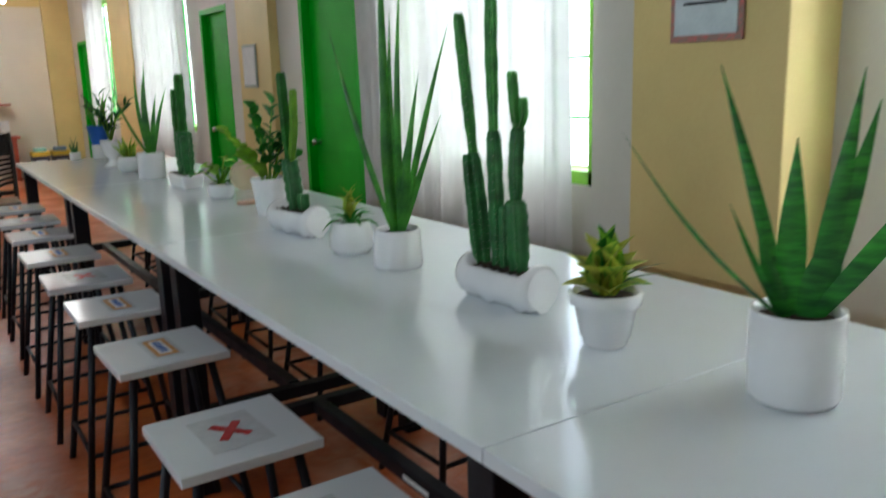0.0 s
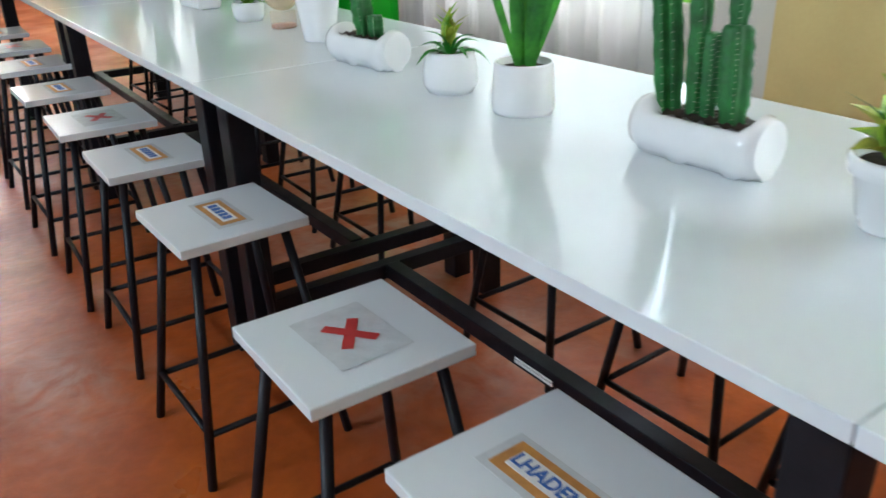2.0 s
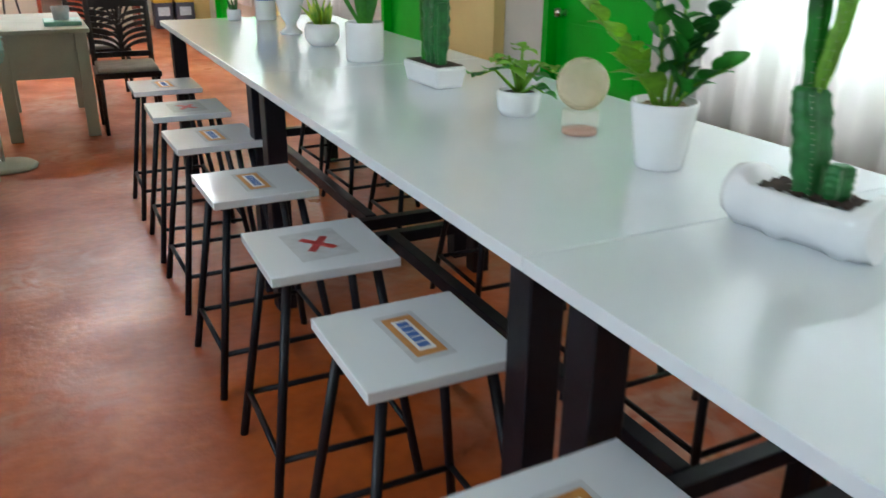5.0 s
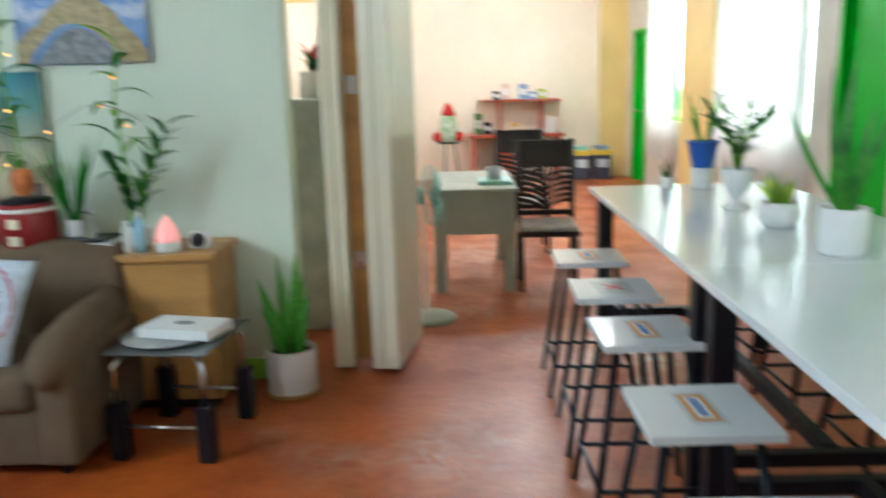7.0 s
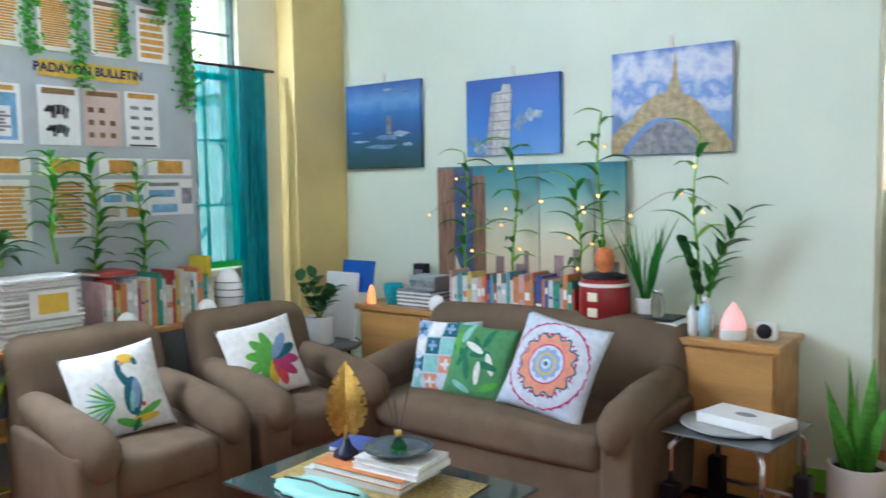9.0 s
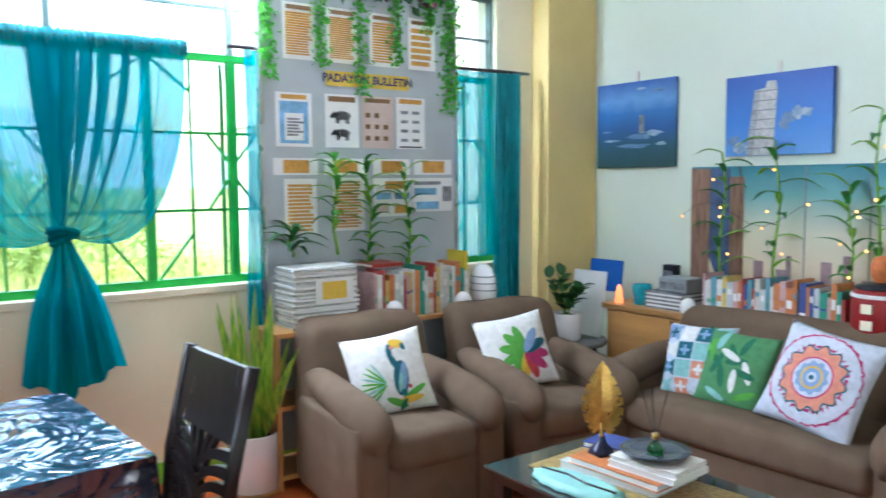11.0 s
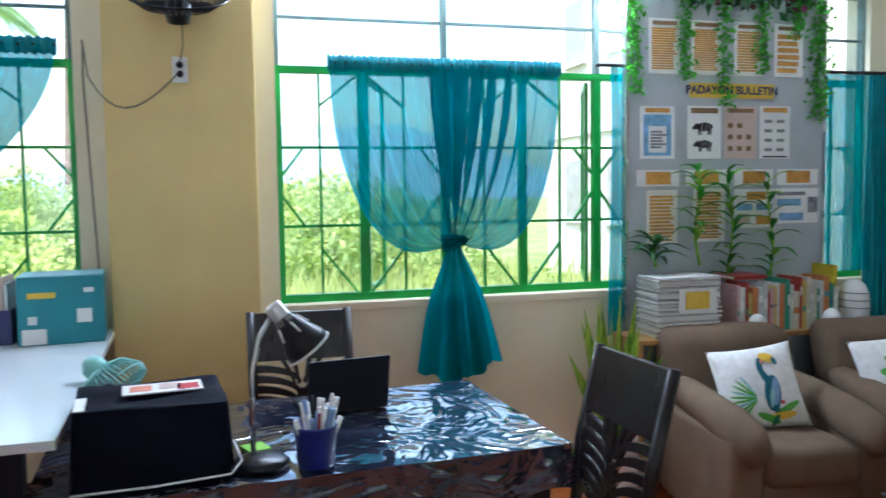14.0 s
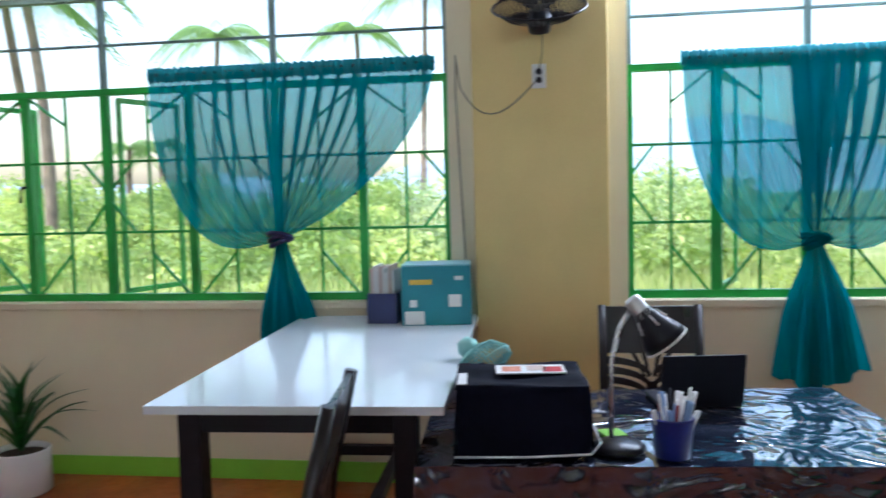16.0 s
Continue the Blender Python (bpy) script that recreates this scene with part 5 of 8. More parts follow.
FOAM = mat("printed_white", (0.42, 0.50, 0.58), 0.5, var=0.3, scale=22, color2=(0.12, 0.24, 0.40))
HAZE = mat("printed_haze", (0.16, 0.27, 0.42), 0.5, var=0.3, scale=18, color2=(0.06, 0.16, 0.34))
TAN = mat("printed_tan", (0.45, 0.36, 0.18), 0.5, var=0.2, scale=30)
GREYP = mat("printed_grey", (0.25, 0.26, 0.28), 0.5, var=0.25, scale=25)
DARKGREEN = mat("printed_dark_green", (0.02, 0.07, 0.07), 0.5, var=0.4, scale=25)
MARBLE = mat("printed_marble", (0.50, 0.50, 0.48), 0.5, var=0.15, scale=40)

c1 = canvas("canvas_print", "square canvas print of a coast seen from the air", -3.90, -3.245, 1.61, 2.17, gradient("coast_print", [(0.0, (0.02, 0.07, 0.07)), (0.25, (0.02, 0.09, 0.14)), (0.45, (0.02, 0.10, 0.30)), (0.66, (0.03, 0.16, 0.46)), (0.78, (0.12, 0.30, 0.60)), (1.0, (0.03, 0.10, 0.38))], 4, 0.22))
for k, (x, z, rx, rz) in enumerate(((0.05, -0.08, 0.12, 0.03), (0.16, -0.06, 0.08, 0.03), (0.0, -0.14, 0.16, 0.025), (-0.2, -0.10, 0.09, 0.012), (-0.24, -0.04, 0.06, 0.01), (0.22, -0.13, 0.05, 0.02), (0.2, 0.21, 0.06, 0.02), (0.05, 0.23, 0.05, 0.012))):
    bm = bmesh.new()
    blob(bm, x, z, rx * 0.8, rz * 0.6, -0.0335 - 0.0001 * k, k)
    part("printed_foam", bm, FOAM if k % 2 else HAZE, c1)
bm = bmesh.new()
poly(bm, ((0.04, -0.06), (0.085, -0.06), (0.08, 0.06), (0.045, 0.06)), -0.036)
part("printed_tower", bm, GREYP, c1)
c2 = canvas("canvas_print", "canvas print of a leaning white tower against blue sky", -2.885, -2.24, 1.66, 2.115, gradient("sky_print", [(0.0, (0.10, 0.28, 0.62)), (0.4, (0.03, 0.18, 0.58)), (1.0, (0.01, 0.08, 0.40))], 3, 0.1))
bm = bmesh.new()
poly(bm, ((-0.185, -0.225), (-0.015, -0.225), (0.005, 0.14), (0.0, 0.15), (-0.005, 0.185), (-0.055, 0.188), (-0.07, 0.15), (-0.135, 0.14)), -0.0335)
part("printed_tower", bm, MARBLE, c2)
for k in range(7):
    zc = -0.185 + k * 0.053
    bm = bmesh.new()
    poly(bm, ((-0.18 + 0.008 * k, zc - 0.004), (-0.013 + 0.003 * k, zc - 0.002), (-0.013 + 0.003 * k, zc + 0.004), (-0.18 + 0.008 * k, zc + 0.003)), -0.0339)
    part("printed_gallery", bm, GREYP, c2)
bm = bmesh.new()
poly(bm, ((-0.185, -0.225), (-0.14, -0.225), (-0.10, 0.14), (-0.135, 0.14)), -0.0337)
part("printed_shade", bm, mat("printed_pale_shade", (0.34, 0.36, 0.38), 0.5, var=0.2, scale=30), c2)
for k, (x, z, rx, rz) in enumerate(((0.08, -0.02, 0.04, 0.03), (0.13, 0.0, 0.035, 0.035), (0.05, -0.06, 0.03, 0.03), (0.18, 0.0, 0.03, 0.025), (-0.26, -0.14, 0.04, 0.03), (-0.22, -0.18, 0.05, 0.03))):
    bm = bmesh.new()
    blob(bm, x, z, rx, rz, -0.0333 - 0.0001 * k, 20 + k)
    part("printed_cloud", bm, FOAM if k % 2 else HAZE, c2)
c3 = canvas("canvas_print", "canvas print of an iron tower's arch seen from below", -1.925, -1.285, 1.63, 2.17, gradient("cloud_print", [(0.0, (0.10, 0.20, 0.50)), (0.35, (0.20, 0.33, 0.62)), (0.5, (0.55, 0.60, 0.70)), (0.62, (0.15, 0.28, 0.62)), (0.8, (0.6, 0.64, 0.72)), (1.0, (0.10, 0.20, 0.55))], 5, 0.9))
bm = bmesh.new()
arch = [(-0.32, -0.17), (-0.26, -0.11)] + [(-0.2 + 0.02 * k, -0.08 + 0.13 * math.sin(math.pi * k / 20) ** 0.7) for k in range(0, 21)] + [(0.28, -0.16), (0.32, -0.22), (0.32, -0.268), (0.18, -0.268)] + [(0.18 - 0.02 * k, -0.24 + 0.16 * math.sin(math.pi * k / 22)) for k in range(0, 22)] + [(-0.26, -0.26), (-0.32, -0.268)]
poly(bm, arch, -0.0336)
part("printed_arch", bm, TAN, c3)
bm = bmesh.new()
poly(bm, ((-0.02, 0.04), (0.07, 0.04), (0.045, 0.12), (0.035, 0.24), (0.03, 0.24), (0.015, 0.12)), -0.0339)
part("printed_spire", bm, TAN, c3)
bm = bmesh.new()
poly(bm, [(-0.24, -0.268)] + [(-0.22 + 0.02 * k, -0.25 + 0.15 * math.sin(math.pi * k / 20)) for k in range(0, 20)] + [(0.18, -0.268)], -0.0339)
part("printed_vault", bm, GREYP, c3)

pan = thing("panel_picture", "wide print of a sunset skyline standing on the sideboard", "picture", pose(-2.47, 6.765, 0.762))
bm = bmesh.new()
box(bm, -0.63, 0.63, -0.015, 0.015, 0, 0.84)
part("print", bm, gradient("sunset_print", [(0.0, (0.50, 0.34, 0.25)), (0.3, (0.66, 0.55, 0.38)), (0.55, (0.58, 0.58, 0.43)), (0.8, (0.15, 0.36, 0.35)), (1.0, (0.02, 0.20, 0.26))], 3, 0.08), pan)
for xx in (-0.30, 0.10, 0.45):
    bm = bmesh.new()
    box(bm, xx, xx + 0.006, -0.0175, -0.0152, 0, 0.84)
    part("seam", bm, GREYP, pan)
for x0, x1, z1 in ((-0.63, -0.50, 0.83), (-0.36, -0.27, 0.78)):
    bm = bmesh.new()
    box(bm, x0, x1, -0.0178, -0.0155, 0, z1)
    part("printed_post", bm, mat("printed_brown", (0.28, 0.15, 0.09), 0.5, var=0.3, scale=10, stretch=(6, 6, 0.5)), pan)
bm = bmesh.new()
poly(bm, ((-0.50, 0.83), (-0.36, 0.83), (-0.36, 0.0), (-0.50, 0.30)), -0.0165)
part("printed_gap", bm, mat("printed_dusk_blue", (0.05, 0.10, 0.20), 0.5, var=0.3, scale=6), pan)
PINKCITY = mat("printed_mauve", (0.30, 0.20, 0.20), 0.5, var=0.2)
for k, (xx, w, h) in enumerate(((-0.2, 0.06, 0.30), (-0.06, 0.07, 0.26), (0.0, 0.03, 0.34), (0.2, 0.06, 0.32), (0.32, 0.05, 0.36), (0.42, 0.10, 0.24), (0.55, 0.05, 0.3))):
    bm = bmesh.new()
    box(bm, xx, xx + w, -0.0170, -0.0156, 0.0, h)
    part("printed_tower", bm, PINKCITY, pan)

# ---- papers on the bulletin board ----
BX = -3.953
YEL = mat("yellow_card", (0.72, 0.48, 0.05), 0.6, var=0.06, scale=20)
AMBER = mat("amber_print", (0.60, 0.30, 0.05), 0.6, var=0.12, scale=30)
BROWNINK = mat("brown_ink", (0.25, 0.14, 0.06), 0.7)
INK = mat("black_ink", (0.02, 0.02, 0.025), 0.6)
SKYP = mat("sky_blue_print", (0.22, 0.45, 0.70), 0.6, var=0.2, scale=12)
PINKP = mat("pale_pink_print", (0.62, 0.48, 0.42), 0.6, var=0.06)


def sheet_of_paper(label, y0, y1, z0, z1, ground, bars, material):
    """A pinned sheet with printed shapes: (y0, y1, z0, z1) fractions of the sheet and their ink."""
    s = thing("pinned_paper", label, "paper", None, "papers on the board")
    bm = bmesh.new()
    box(bm, BX, BX + 0.0022, y0, y1, z0, z1)
    part("sheet", bm, ground, s)
    w, h = y1 - y0, z1 - z0
    for k, (a, b, c, d, mt) in enumerate(bars):
        bm = bmesh.new()
        box(bm, BX + 0.0024, BX + 0.0030 + 0.0003 * k, y0 + a * w, y0 + b * w, z0 + c * h, z0 + d * h)
        part("printed_block", bm, mt, s)
    return s


def lines(n, z0, z1, mt, rnd, a=0.1, b=0.9):
    st = (z1 - z0) / n
    return [(a, b - rnd.random() * 0.14, z0 + k * st, z0 + k * st + st * 0.68, mt) for k in range(n)]


rb = random.Random(5)
for y0, n in ((4.45, 17), (4.71, 20), (4.98, 15), (5.24, 6)):
    w = 0.19
    dn = AMBER
    bars = lines(n, 0.08 if n > 4 else 0.4, 0.84 if n > 4 else 0.85, dn, rb) + [(0.12, 0.88, 0.88, 0.95, BROWNINK)]
    sheet_of_paper("white sheet with amber printed lines pinned on the board", y0, y0 + w, 2.18, 2.475, PAPER, bars, None)
sheet_of_paper("white sheet with a sky blue printed panel", 4.40, 4.61, 1.72, 2.005, PAPER, [(0.1, 0.9, 0.06, 0.84, SKYP), (0.24, 0.76, 0.12, 0.62, PAPER), (0.15, 0.85, 0.88, 0.96, AMBER)] + lines(6, 0.2, 0.55, GREYP, rb, 0.3, 0.75), None)
pg = sheet_of_paper("white sheet with two black diagram shapes", 4.69, 4.90, 1.72, 2.01, PAPER, [(0.1, 0.9, 0.86, 0.96, BROWNINK)], None)
for zc, sc, wool in ((1.895, 1.0, 0.0), (1.80, 0.92, 0.10)):
    def at(u, v):
        return (BX + 0.004, 4.795 + sc * u, zc + sc * v)
    bm = bmesh.new()
    bm.faces.new([bm.verts.new(at(0.052 * math.cos(a) * (1 + wool * math.sin(9 * a)), 0.024 * math.sin(a) * (1 + wool * math.sin(9 * a)))) for a in (6.2832 * k / 36 for k in range(36))])
    part("printed_body", bm, INK, pg)
    bm = bmesh.new()
    bm.faces.new([bm.verts.new(at(*p)) for p in ((-0.044, -0.012), (-0.072, -0.016), (-0.078, -0.006), (-0.062, 0.012), (-0.050, 0.022), (-0.044, 0.016))])
    part("printed_head", bm, INK, pg)
    for lx in (-0.036, -0.022, 0.024, 0.038):
        bm = bmesh.new()
        bm.faces.new([bm.verts.new(at(*p)) for p in ((lx - 0.006, -0.014), (lx + 0.006, -0.014), (lx + 0.004, -0.044), (lx - 0.004, -0.044))])
        part("printed_leg", bm, INK, pg)
    for ux in (-0.02, 0.006, 0.03):
        bm = bmesh.new()
        bm.faces.new([bm.verts.new((BX + 0.0043, 4.795 + sc * p[0], zc + sc * p[1])) for p in ((ux, -0.02), (ux + 0.003, -0.02), (ux + 0.006, 0.02), (ux + 0.003, 0.02))])
        part("printed_line", bm, PAPER, pg)
sheet_of_paper("pale pink sheet with small dark pictures", 4.92, 5.13, 1.72, 2.01, PINKP, [(0.1, 0.9, 0.88, 0.96, BROWNINK)] + [(0.12 + 0.28 * (k % 3), 0.12 + 0.28 * (k % 3) + 0.14, 0.15 + 0.22 * (k // 3), 0.24 + 0.22 * (k // 3), BROWNINK) for k in range(8)], None)
sheet_of_paper("white sheet with small grey pictures and a dark foot", 5.15, 5.35, 1.72, 2.015, PAPER, [(0.1, 0.9, 0.88, 0.97, AMBER), (0.1, 0.9, 0.02, 0.05, INK)] + [(0.16 + 0.4 * (k % 2), 0.40 + 0.4 * (k % 2), 0.14 + 0.18 * (k // 2), 0.20 + 0.18 * (k // 2), GREYP) for k in range(8)], None)
for y0, y1 in ((4.38, 4.64), (4.68, 4.94), (4.99, 5.24), (5.27, 5.545)):
    sheet_of_paper("white heading strip with an amber panel", y0, y1, 1.57, 1.66, PAPER, [(0.22, 0.8, 0.12, 0.88, AMBER)], None)
sheet_of_paper("white sheet of brown printed paragraphs", 4.44, 4.63, 1.25, 1.55, PAPER, lines(13, 0.06, 0.92, AMBER, rb), None)
sheet_of_paper("white sheet of dense amber printed text", 4.73, 4.93, 1.26, 1.555, PAPER, lines(16, 0.06, 0.95, AMBER, rb), None)
sheet_of_paper("printed sheet with orange and blue boxes", 4.99, 5.25, 1.33, 1.55, PAPER, [(0.3, 0.8, 0.72, 0.92, AMBER), (0.06, 0.45, 0.45, 0.62, SKYP), (0.55, 0.95, 0.45, 0.62, SKYP), (0.06, 0.4, 0.1, 0.35, PINKP), (0.55, 0.9, 0.08, 0.3, AMBER)], None)
sheet_of_paper("printed sheet with blue bands", 5.255, 5.55, 1.35, 1.55, PAPER, [(0.05, 0.6, 0.5, 0.7, SKYP), (0.1, 0.65, 0.08, 0.3, SKYP), (0.75, 0.98, 0.3, 0.75, GREYP), (0.05, 0.7, 0.8, 0.9, GREYP)], None)
tb = thing("board_title", "yellow title strip with dark blue block letters", "sign")
bm = bmesh.new()
box(bm, BX, BX + 0.003, 4.70, 5.24, 2.055, 2.135)
part("strip", bm, YEL, tb)
words("lettering", "PADAYON BULLETIN", 0.062, pose(BX + 0.0042, 4.97, 2.096, 90, 0, 90), mat("navy_ink", (0.02, 0.03, 0.12), 0.6), tb, 0.0006)

# ivy hanging from the top of the board
ivy = thing("ivy_garland", "artificial leaf garland hanging from the board's top edge", "garland")
IVY = mat("bright_ivy", (0.09, 0.42, 0.05), 0.5, var=0.25, scale=30, thru=0.3)


def leaf_cloud(name, pts, size, material, parent, seedv, kind=""):
    """Many small leaves round points, one mesh."""
    rnd = random.Random(seedv)
    vs, fs = [], []
    for p, sp in pts:
        c = Vector(p) + Vector((rnd.gauss(0, sp), rnd.gauss(0, sp), rnd.gauss(0, sp)))
        d = Vector((rnd.uniform(-1, 1), rnd.uniform(-1, 1), rnd.uniform(-1.2, 0.6))).normalized()
        s = d.cross(Vector((rnd.uniform(-1, 1), rnd.uniform(-1, 1), rnd.uniform(-1, 1)))).normalized()
        ln = size * rnd.uniform(0.6, 1.3)
        i = len(vs)
        nn = d.cross(s) * ln * 0.12
        vs += [c, c + d * ln * 0.5 + s * ln * 0.3 + nn, c + d * ln, c + d * ln * 0.5 - s * ln * 0.3 + nn]
        fs += [(i, i + 1, i + 2), (i, i + 2, i + 3)]
    me = bpy.data.meshes.new(name)
    me.from_pydata([tuple(v) for v in vs], [], fs)
    me.materials.append(material)
    ob = new(name, me)
    ob.parent = parent
    if kind:
        ob["kind"] = kind
    return ob


for k, (yy, ln, n) in enumerate(((4.36, 0.56, 330), (4.66, 0.48, 260), (4.91, 0.62, 300), (5.15, 0.42, 260), (5.38, 0.22, 150), (5.52, 0.66, 620))):
    pts = [((-3.935, yy + 0.02 * math.sin(q * 0.2), 2.63 - ln * q / n), 0.018 if k < 5 else 0.028) for q in range(n)]
    leaf_cloud("strand", pts, 0.034, IVY, ivy, 40 + k, "stuff")
leaf_cloud("leaf_edge", [((-3.935, 4.5 + 1.05 * q / 110, 2.61 + 0.02 * math.sin(q)), 0.022) for q in range(110)], 0.085, LEAFDARK, ivy, 50, "stuff")
leaf_cloud("grape_leaves", [((-3.93, 4.72 + 0.75 * q / 40, 2.60 + 0.015 * math.sin(q)), 0.02) for q in range(40)], 0.05, mat("purple_berry", (0.16, 0.02, 0.06), 0.5), ivy, 51, "stuff")


# ---- books ----
BOOKCOL = [(0.42, 0.05, 0.04), (0.62, 0.58, 0.50), (0.12, 0.30, 0.36), (0.60, 0.45, 0.12), (0.05, 0.05, 0.06), (0.55, 0.60, 0.60), (0.04, 0.30, 0.20), (0.58, 0.36, 0.34), (0.70, 0.68, 0.62), (0.05, 0.08, 0.28), (0.66, 0.66, 0.64), (0.58, 0.20, 0.06)]
BOOKMATS = [mat("book_cover_" + "abcdefghijkl"[i], c, 0.5, var=0.1, scale=25) for i, c in enumerate(BOOKCOL)]


def book(at, w, d, h, cover, turn=0.0, flat=False, label="upright book with a printed cover"):
    """A closed book: cover boards and spine round a page block. w is the spine's thickness."""
    b = thing("book", label, "book", pose(*at, 0, 90 if flat else 0, turn), "books")
    bm = bmesh.new()
    for x0, x1, y0, y1 in ((-w / 2, -w / 2 + 0.003, 0, d), (w / 2 - 0.003, w / 2, 0, d), (-w / 2 + 0.003, w / 2 - 0.003, 0, 0.003)):
        box(bm, x0, x1, y0, y1, 0, h)
    part("cover", bm, cover, b)
    bm = bmesh.new()
    box(bm, -w / 2 + 0.0032, w / 2 - 0.0032, 0.0034, d - 0.005, 0.004, h - 0.004)
    part("page_block", bm, PAPER, b)
    pick = int(w * 1e5 + h * 1e4) % 7
    if not flat and w > 0.014:
        bm = bmesh.new()
        lo = 0.30 + 0.06 * pick
        box(bm, -w / 2 + 0.003, w / 2 - 0.003, -0.0012, -0.0002, h * lo, h * min(0.94, lo + 0.06 + 0.05 * (pick % 4)))
        part("spine_label", bm, BOOKMATS[(pick * 5 + 1) % 12] if pick % 3 else PAPER, b)
    return b


yy, rk = 4.81, random.Random(21)
while yy < 5.42:
    w = rk.uniform(0.012, 0.036)
    book((-3.66, yy + w / 2, 0.792), w, rk.uniform(0.16, 0.2), rk.uniform(0.20, 0.28), rk.choice(BOOKMATS), 90, label="upright book on the low bookcase")
    yy += w + 0.002
book((-3.70, 5.46, 0.792), 0.02, 0.2, 0.33, mat("yellow_book_cover", (0.65, 0.52, 0.03), 0.5), 84, label="tall yellow book leaning at the row's end")
book((-3.72, 4.835, 1.075), 0.02, 0.22, 0.20, BOOKMATS[0], 90, True, "book lying on top of the row")
xx = -2.80
while xx < -1.99:
    w = rk.uniform(0.012, 0.04)
    h = rk.uniform(0.17, 0.25)
    book((xx + w / 2, 6.46, 0.762), w, rk.uniform(0.14, 0.19), h, rk.choice(BOOKMATS), 0, label="upright book on the sideboard")
    xx += w + 0.002

stack = thing("paper_stack", "tall stack of white paper bundles with an amber label", "paper stack", pose(-3.76, 4.52, 0.79))
NEWSPRINT = mat("grey_newsprint", (0.52, 0.52, 0.48), 0.8, var=0.12, scale=30)
for k in range(26):
    o = 0.008 * math.sin(k * 2.7)
    bm = bmesh.new()
    lift = 0.0018 * (k % 3)
    box(bm, -0.11 + o, 0.11 + o, -0.18 + 0.009 * math.sin(k * 4.1), 0.18 + 0.009 * math.sin(k * 3.3), k * 0.012, k * 0.012 + 0.0085 + lift)
    part("ream", bm, (PAPER, NEWSPRINT, PAPER, PAPER, NEWSPRINT)[k % 5], stack)
bm = bmesh.new()
box(bm, 0.119, 0.122, -0.07, 0.15, 0.13, 0.25)
part("label_sheet", bm, PAPER, stack)
bm = bmesh.new()
box(bm, 0.1222, 0.1232, -0.03, 0.11, 0.145, 0.235)
part("label_print", bm, YEL, stack)


def dome_speaker(label, at, r=0.055):
    s = thing("dome_lamp", label, "lamp", pose(*at))
    bm = bmesh.new()
    lathe(bm, [(0, 0), (r * 0.8, 0), (r * 0.95, 0.01), (r, r * 0.7), (r * 0.93, r * 1.1), (r * 0.7, r * 1.5), (r * 0.35, r * 1.72), (0, r * 1.78)], 24)
    part("dome", bm, CERAMIC, s)
    bm = bmesh.new()
    lathe(bm, [(0, -0.0), (r * 0.82, 0.0), (r * 0.82, 0.008), (0, 0.008)], 20)
    part("foot", bm, GREYDESK, s)


dome_speaker("small white dome lamp on the bookcase edge", (-3.66, 4.93, 0.79))
dome_speaker("small white dome lamp beside the yellow book", (-3.66, 5.40, 0.79), 0.06)
dome_speaker("small white globe lamp on the sideboard", (-2.88, 6.44, 0.76), 0.05)


wc = thing("white_case", "white rounded case with grey ribs at the bookcase end", "case", pose(-3.70, 5.585, 0.79))
bm = bmesh.new()
lathe(bm, [(0, 0), (0.062, 0), (0.070, 0.012), (0.075, 0.09), (0.070, 0.17), (0.052, 0.225), (0.025, 0.248), (0, 0.252)], 24, sx=1.25, sy=0.95)
part("shell", bm, CERAMIC, wc)
for z, q in ((0.10, 0.0755), (0.14, 0.0735), (0.18, 0.0685)):
    bm = bmesh.new()
    tube(bm, [(1.25 * q * math.cos(t), 0.95 * q * math.sin(t), z) for t in (6.2832 * k / 28 for k in range(29))], 0.0035, 6)
    part("rib", bm, GREYP, wc)

# ---- bamboo stems ----
def bamboo(name, label, at, h, n, lnl, seedv, vase=True, leafm=None, lights=0):
    rnd = random.Random(seedv)
    b = thing(name, label, "plant", pose(*at))
    if vase:
        bm = bmesh.new()
        lathe(bm, [(0, 0), (0.03, 0), (0.034, 0.01), (0.03, 0.06), (0.022, 0.10), (0.024, 0.11), (0.018, 0.11), (0.018, 0.08), (0, 0.07)], 18)
        part("vase", bm, LEAFDARK, b, "small green glass vase")
    pts = [(0.012 * math.sin(k * 1.1 + seedv), 0.012 * math.cos(k * 0.9 + seedv), 0.04 + (h - 0.04) * k / 8) for k in range(9)]
    bm = bmesh.new()
    tube(bm, pts, [0.009 - 0.005 * k / 8 for k in range(9)], 8)
    st = part("stem", bm, LEAFLIGHT, b)
    for k in range(n):
        t = 0.25 + 0.75 * k / (n - 1)
        i = min(7, int(t * 8))
        c = Vector(pts[i]).lerp(Vector(pts[i + 1]), t * 8 - i)
        a = k * 2.4 + rnd.uniform(-0.4, 0.4)
        e = c + Vector((math.cos(a), math.sin(a), rnd.uniform(-0.25, 0.45))).normalized() * lnl * rnd.uniform(0.7, 1.2)
        bm = bmesh.new()
        blade(bm, c, e, lnl * 0.21, 0.16, 0.35, 7)
        part("leaf", bm, leafm or (LEAF if k % 3 else LEAFLIGHT), st)
    for k in range(lights):
        z = h * (0.25 + 0.7 * (k + 0.5) / lights)
        bm = bmesh.new()
        bmesh.ops.create_icosphere(bm, subdivisions=1, radius=0.009, matrix=Matrix.Translation((0.05 * math.sin(k * 2.1 + seedv), -0.03 + 0.02 * math.cos(k), z)))
        part("fairy_light", bm, FAIRY, b, "warm white fairy light")
    return b


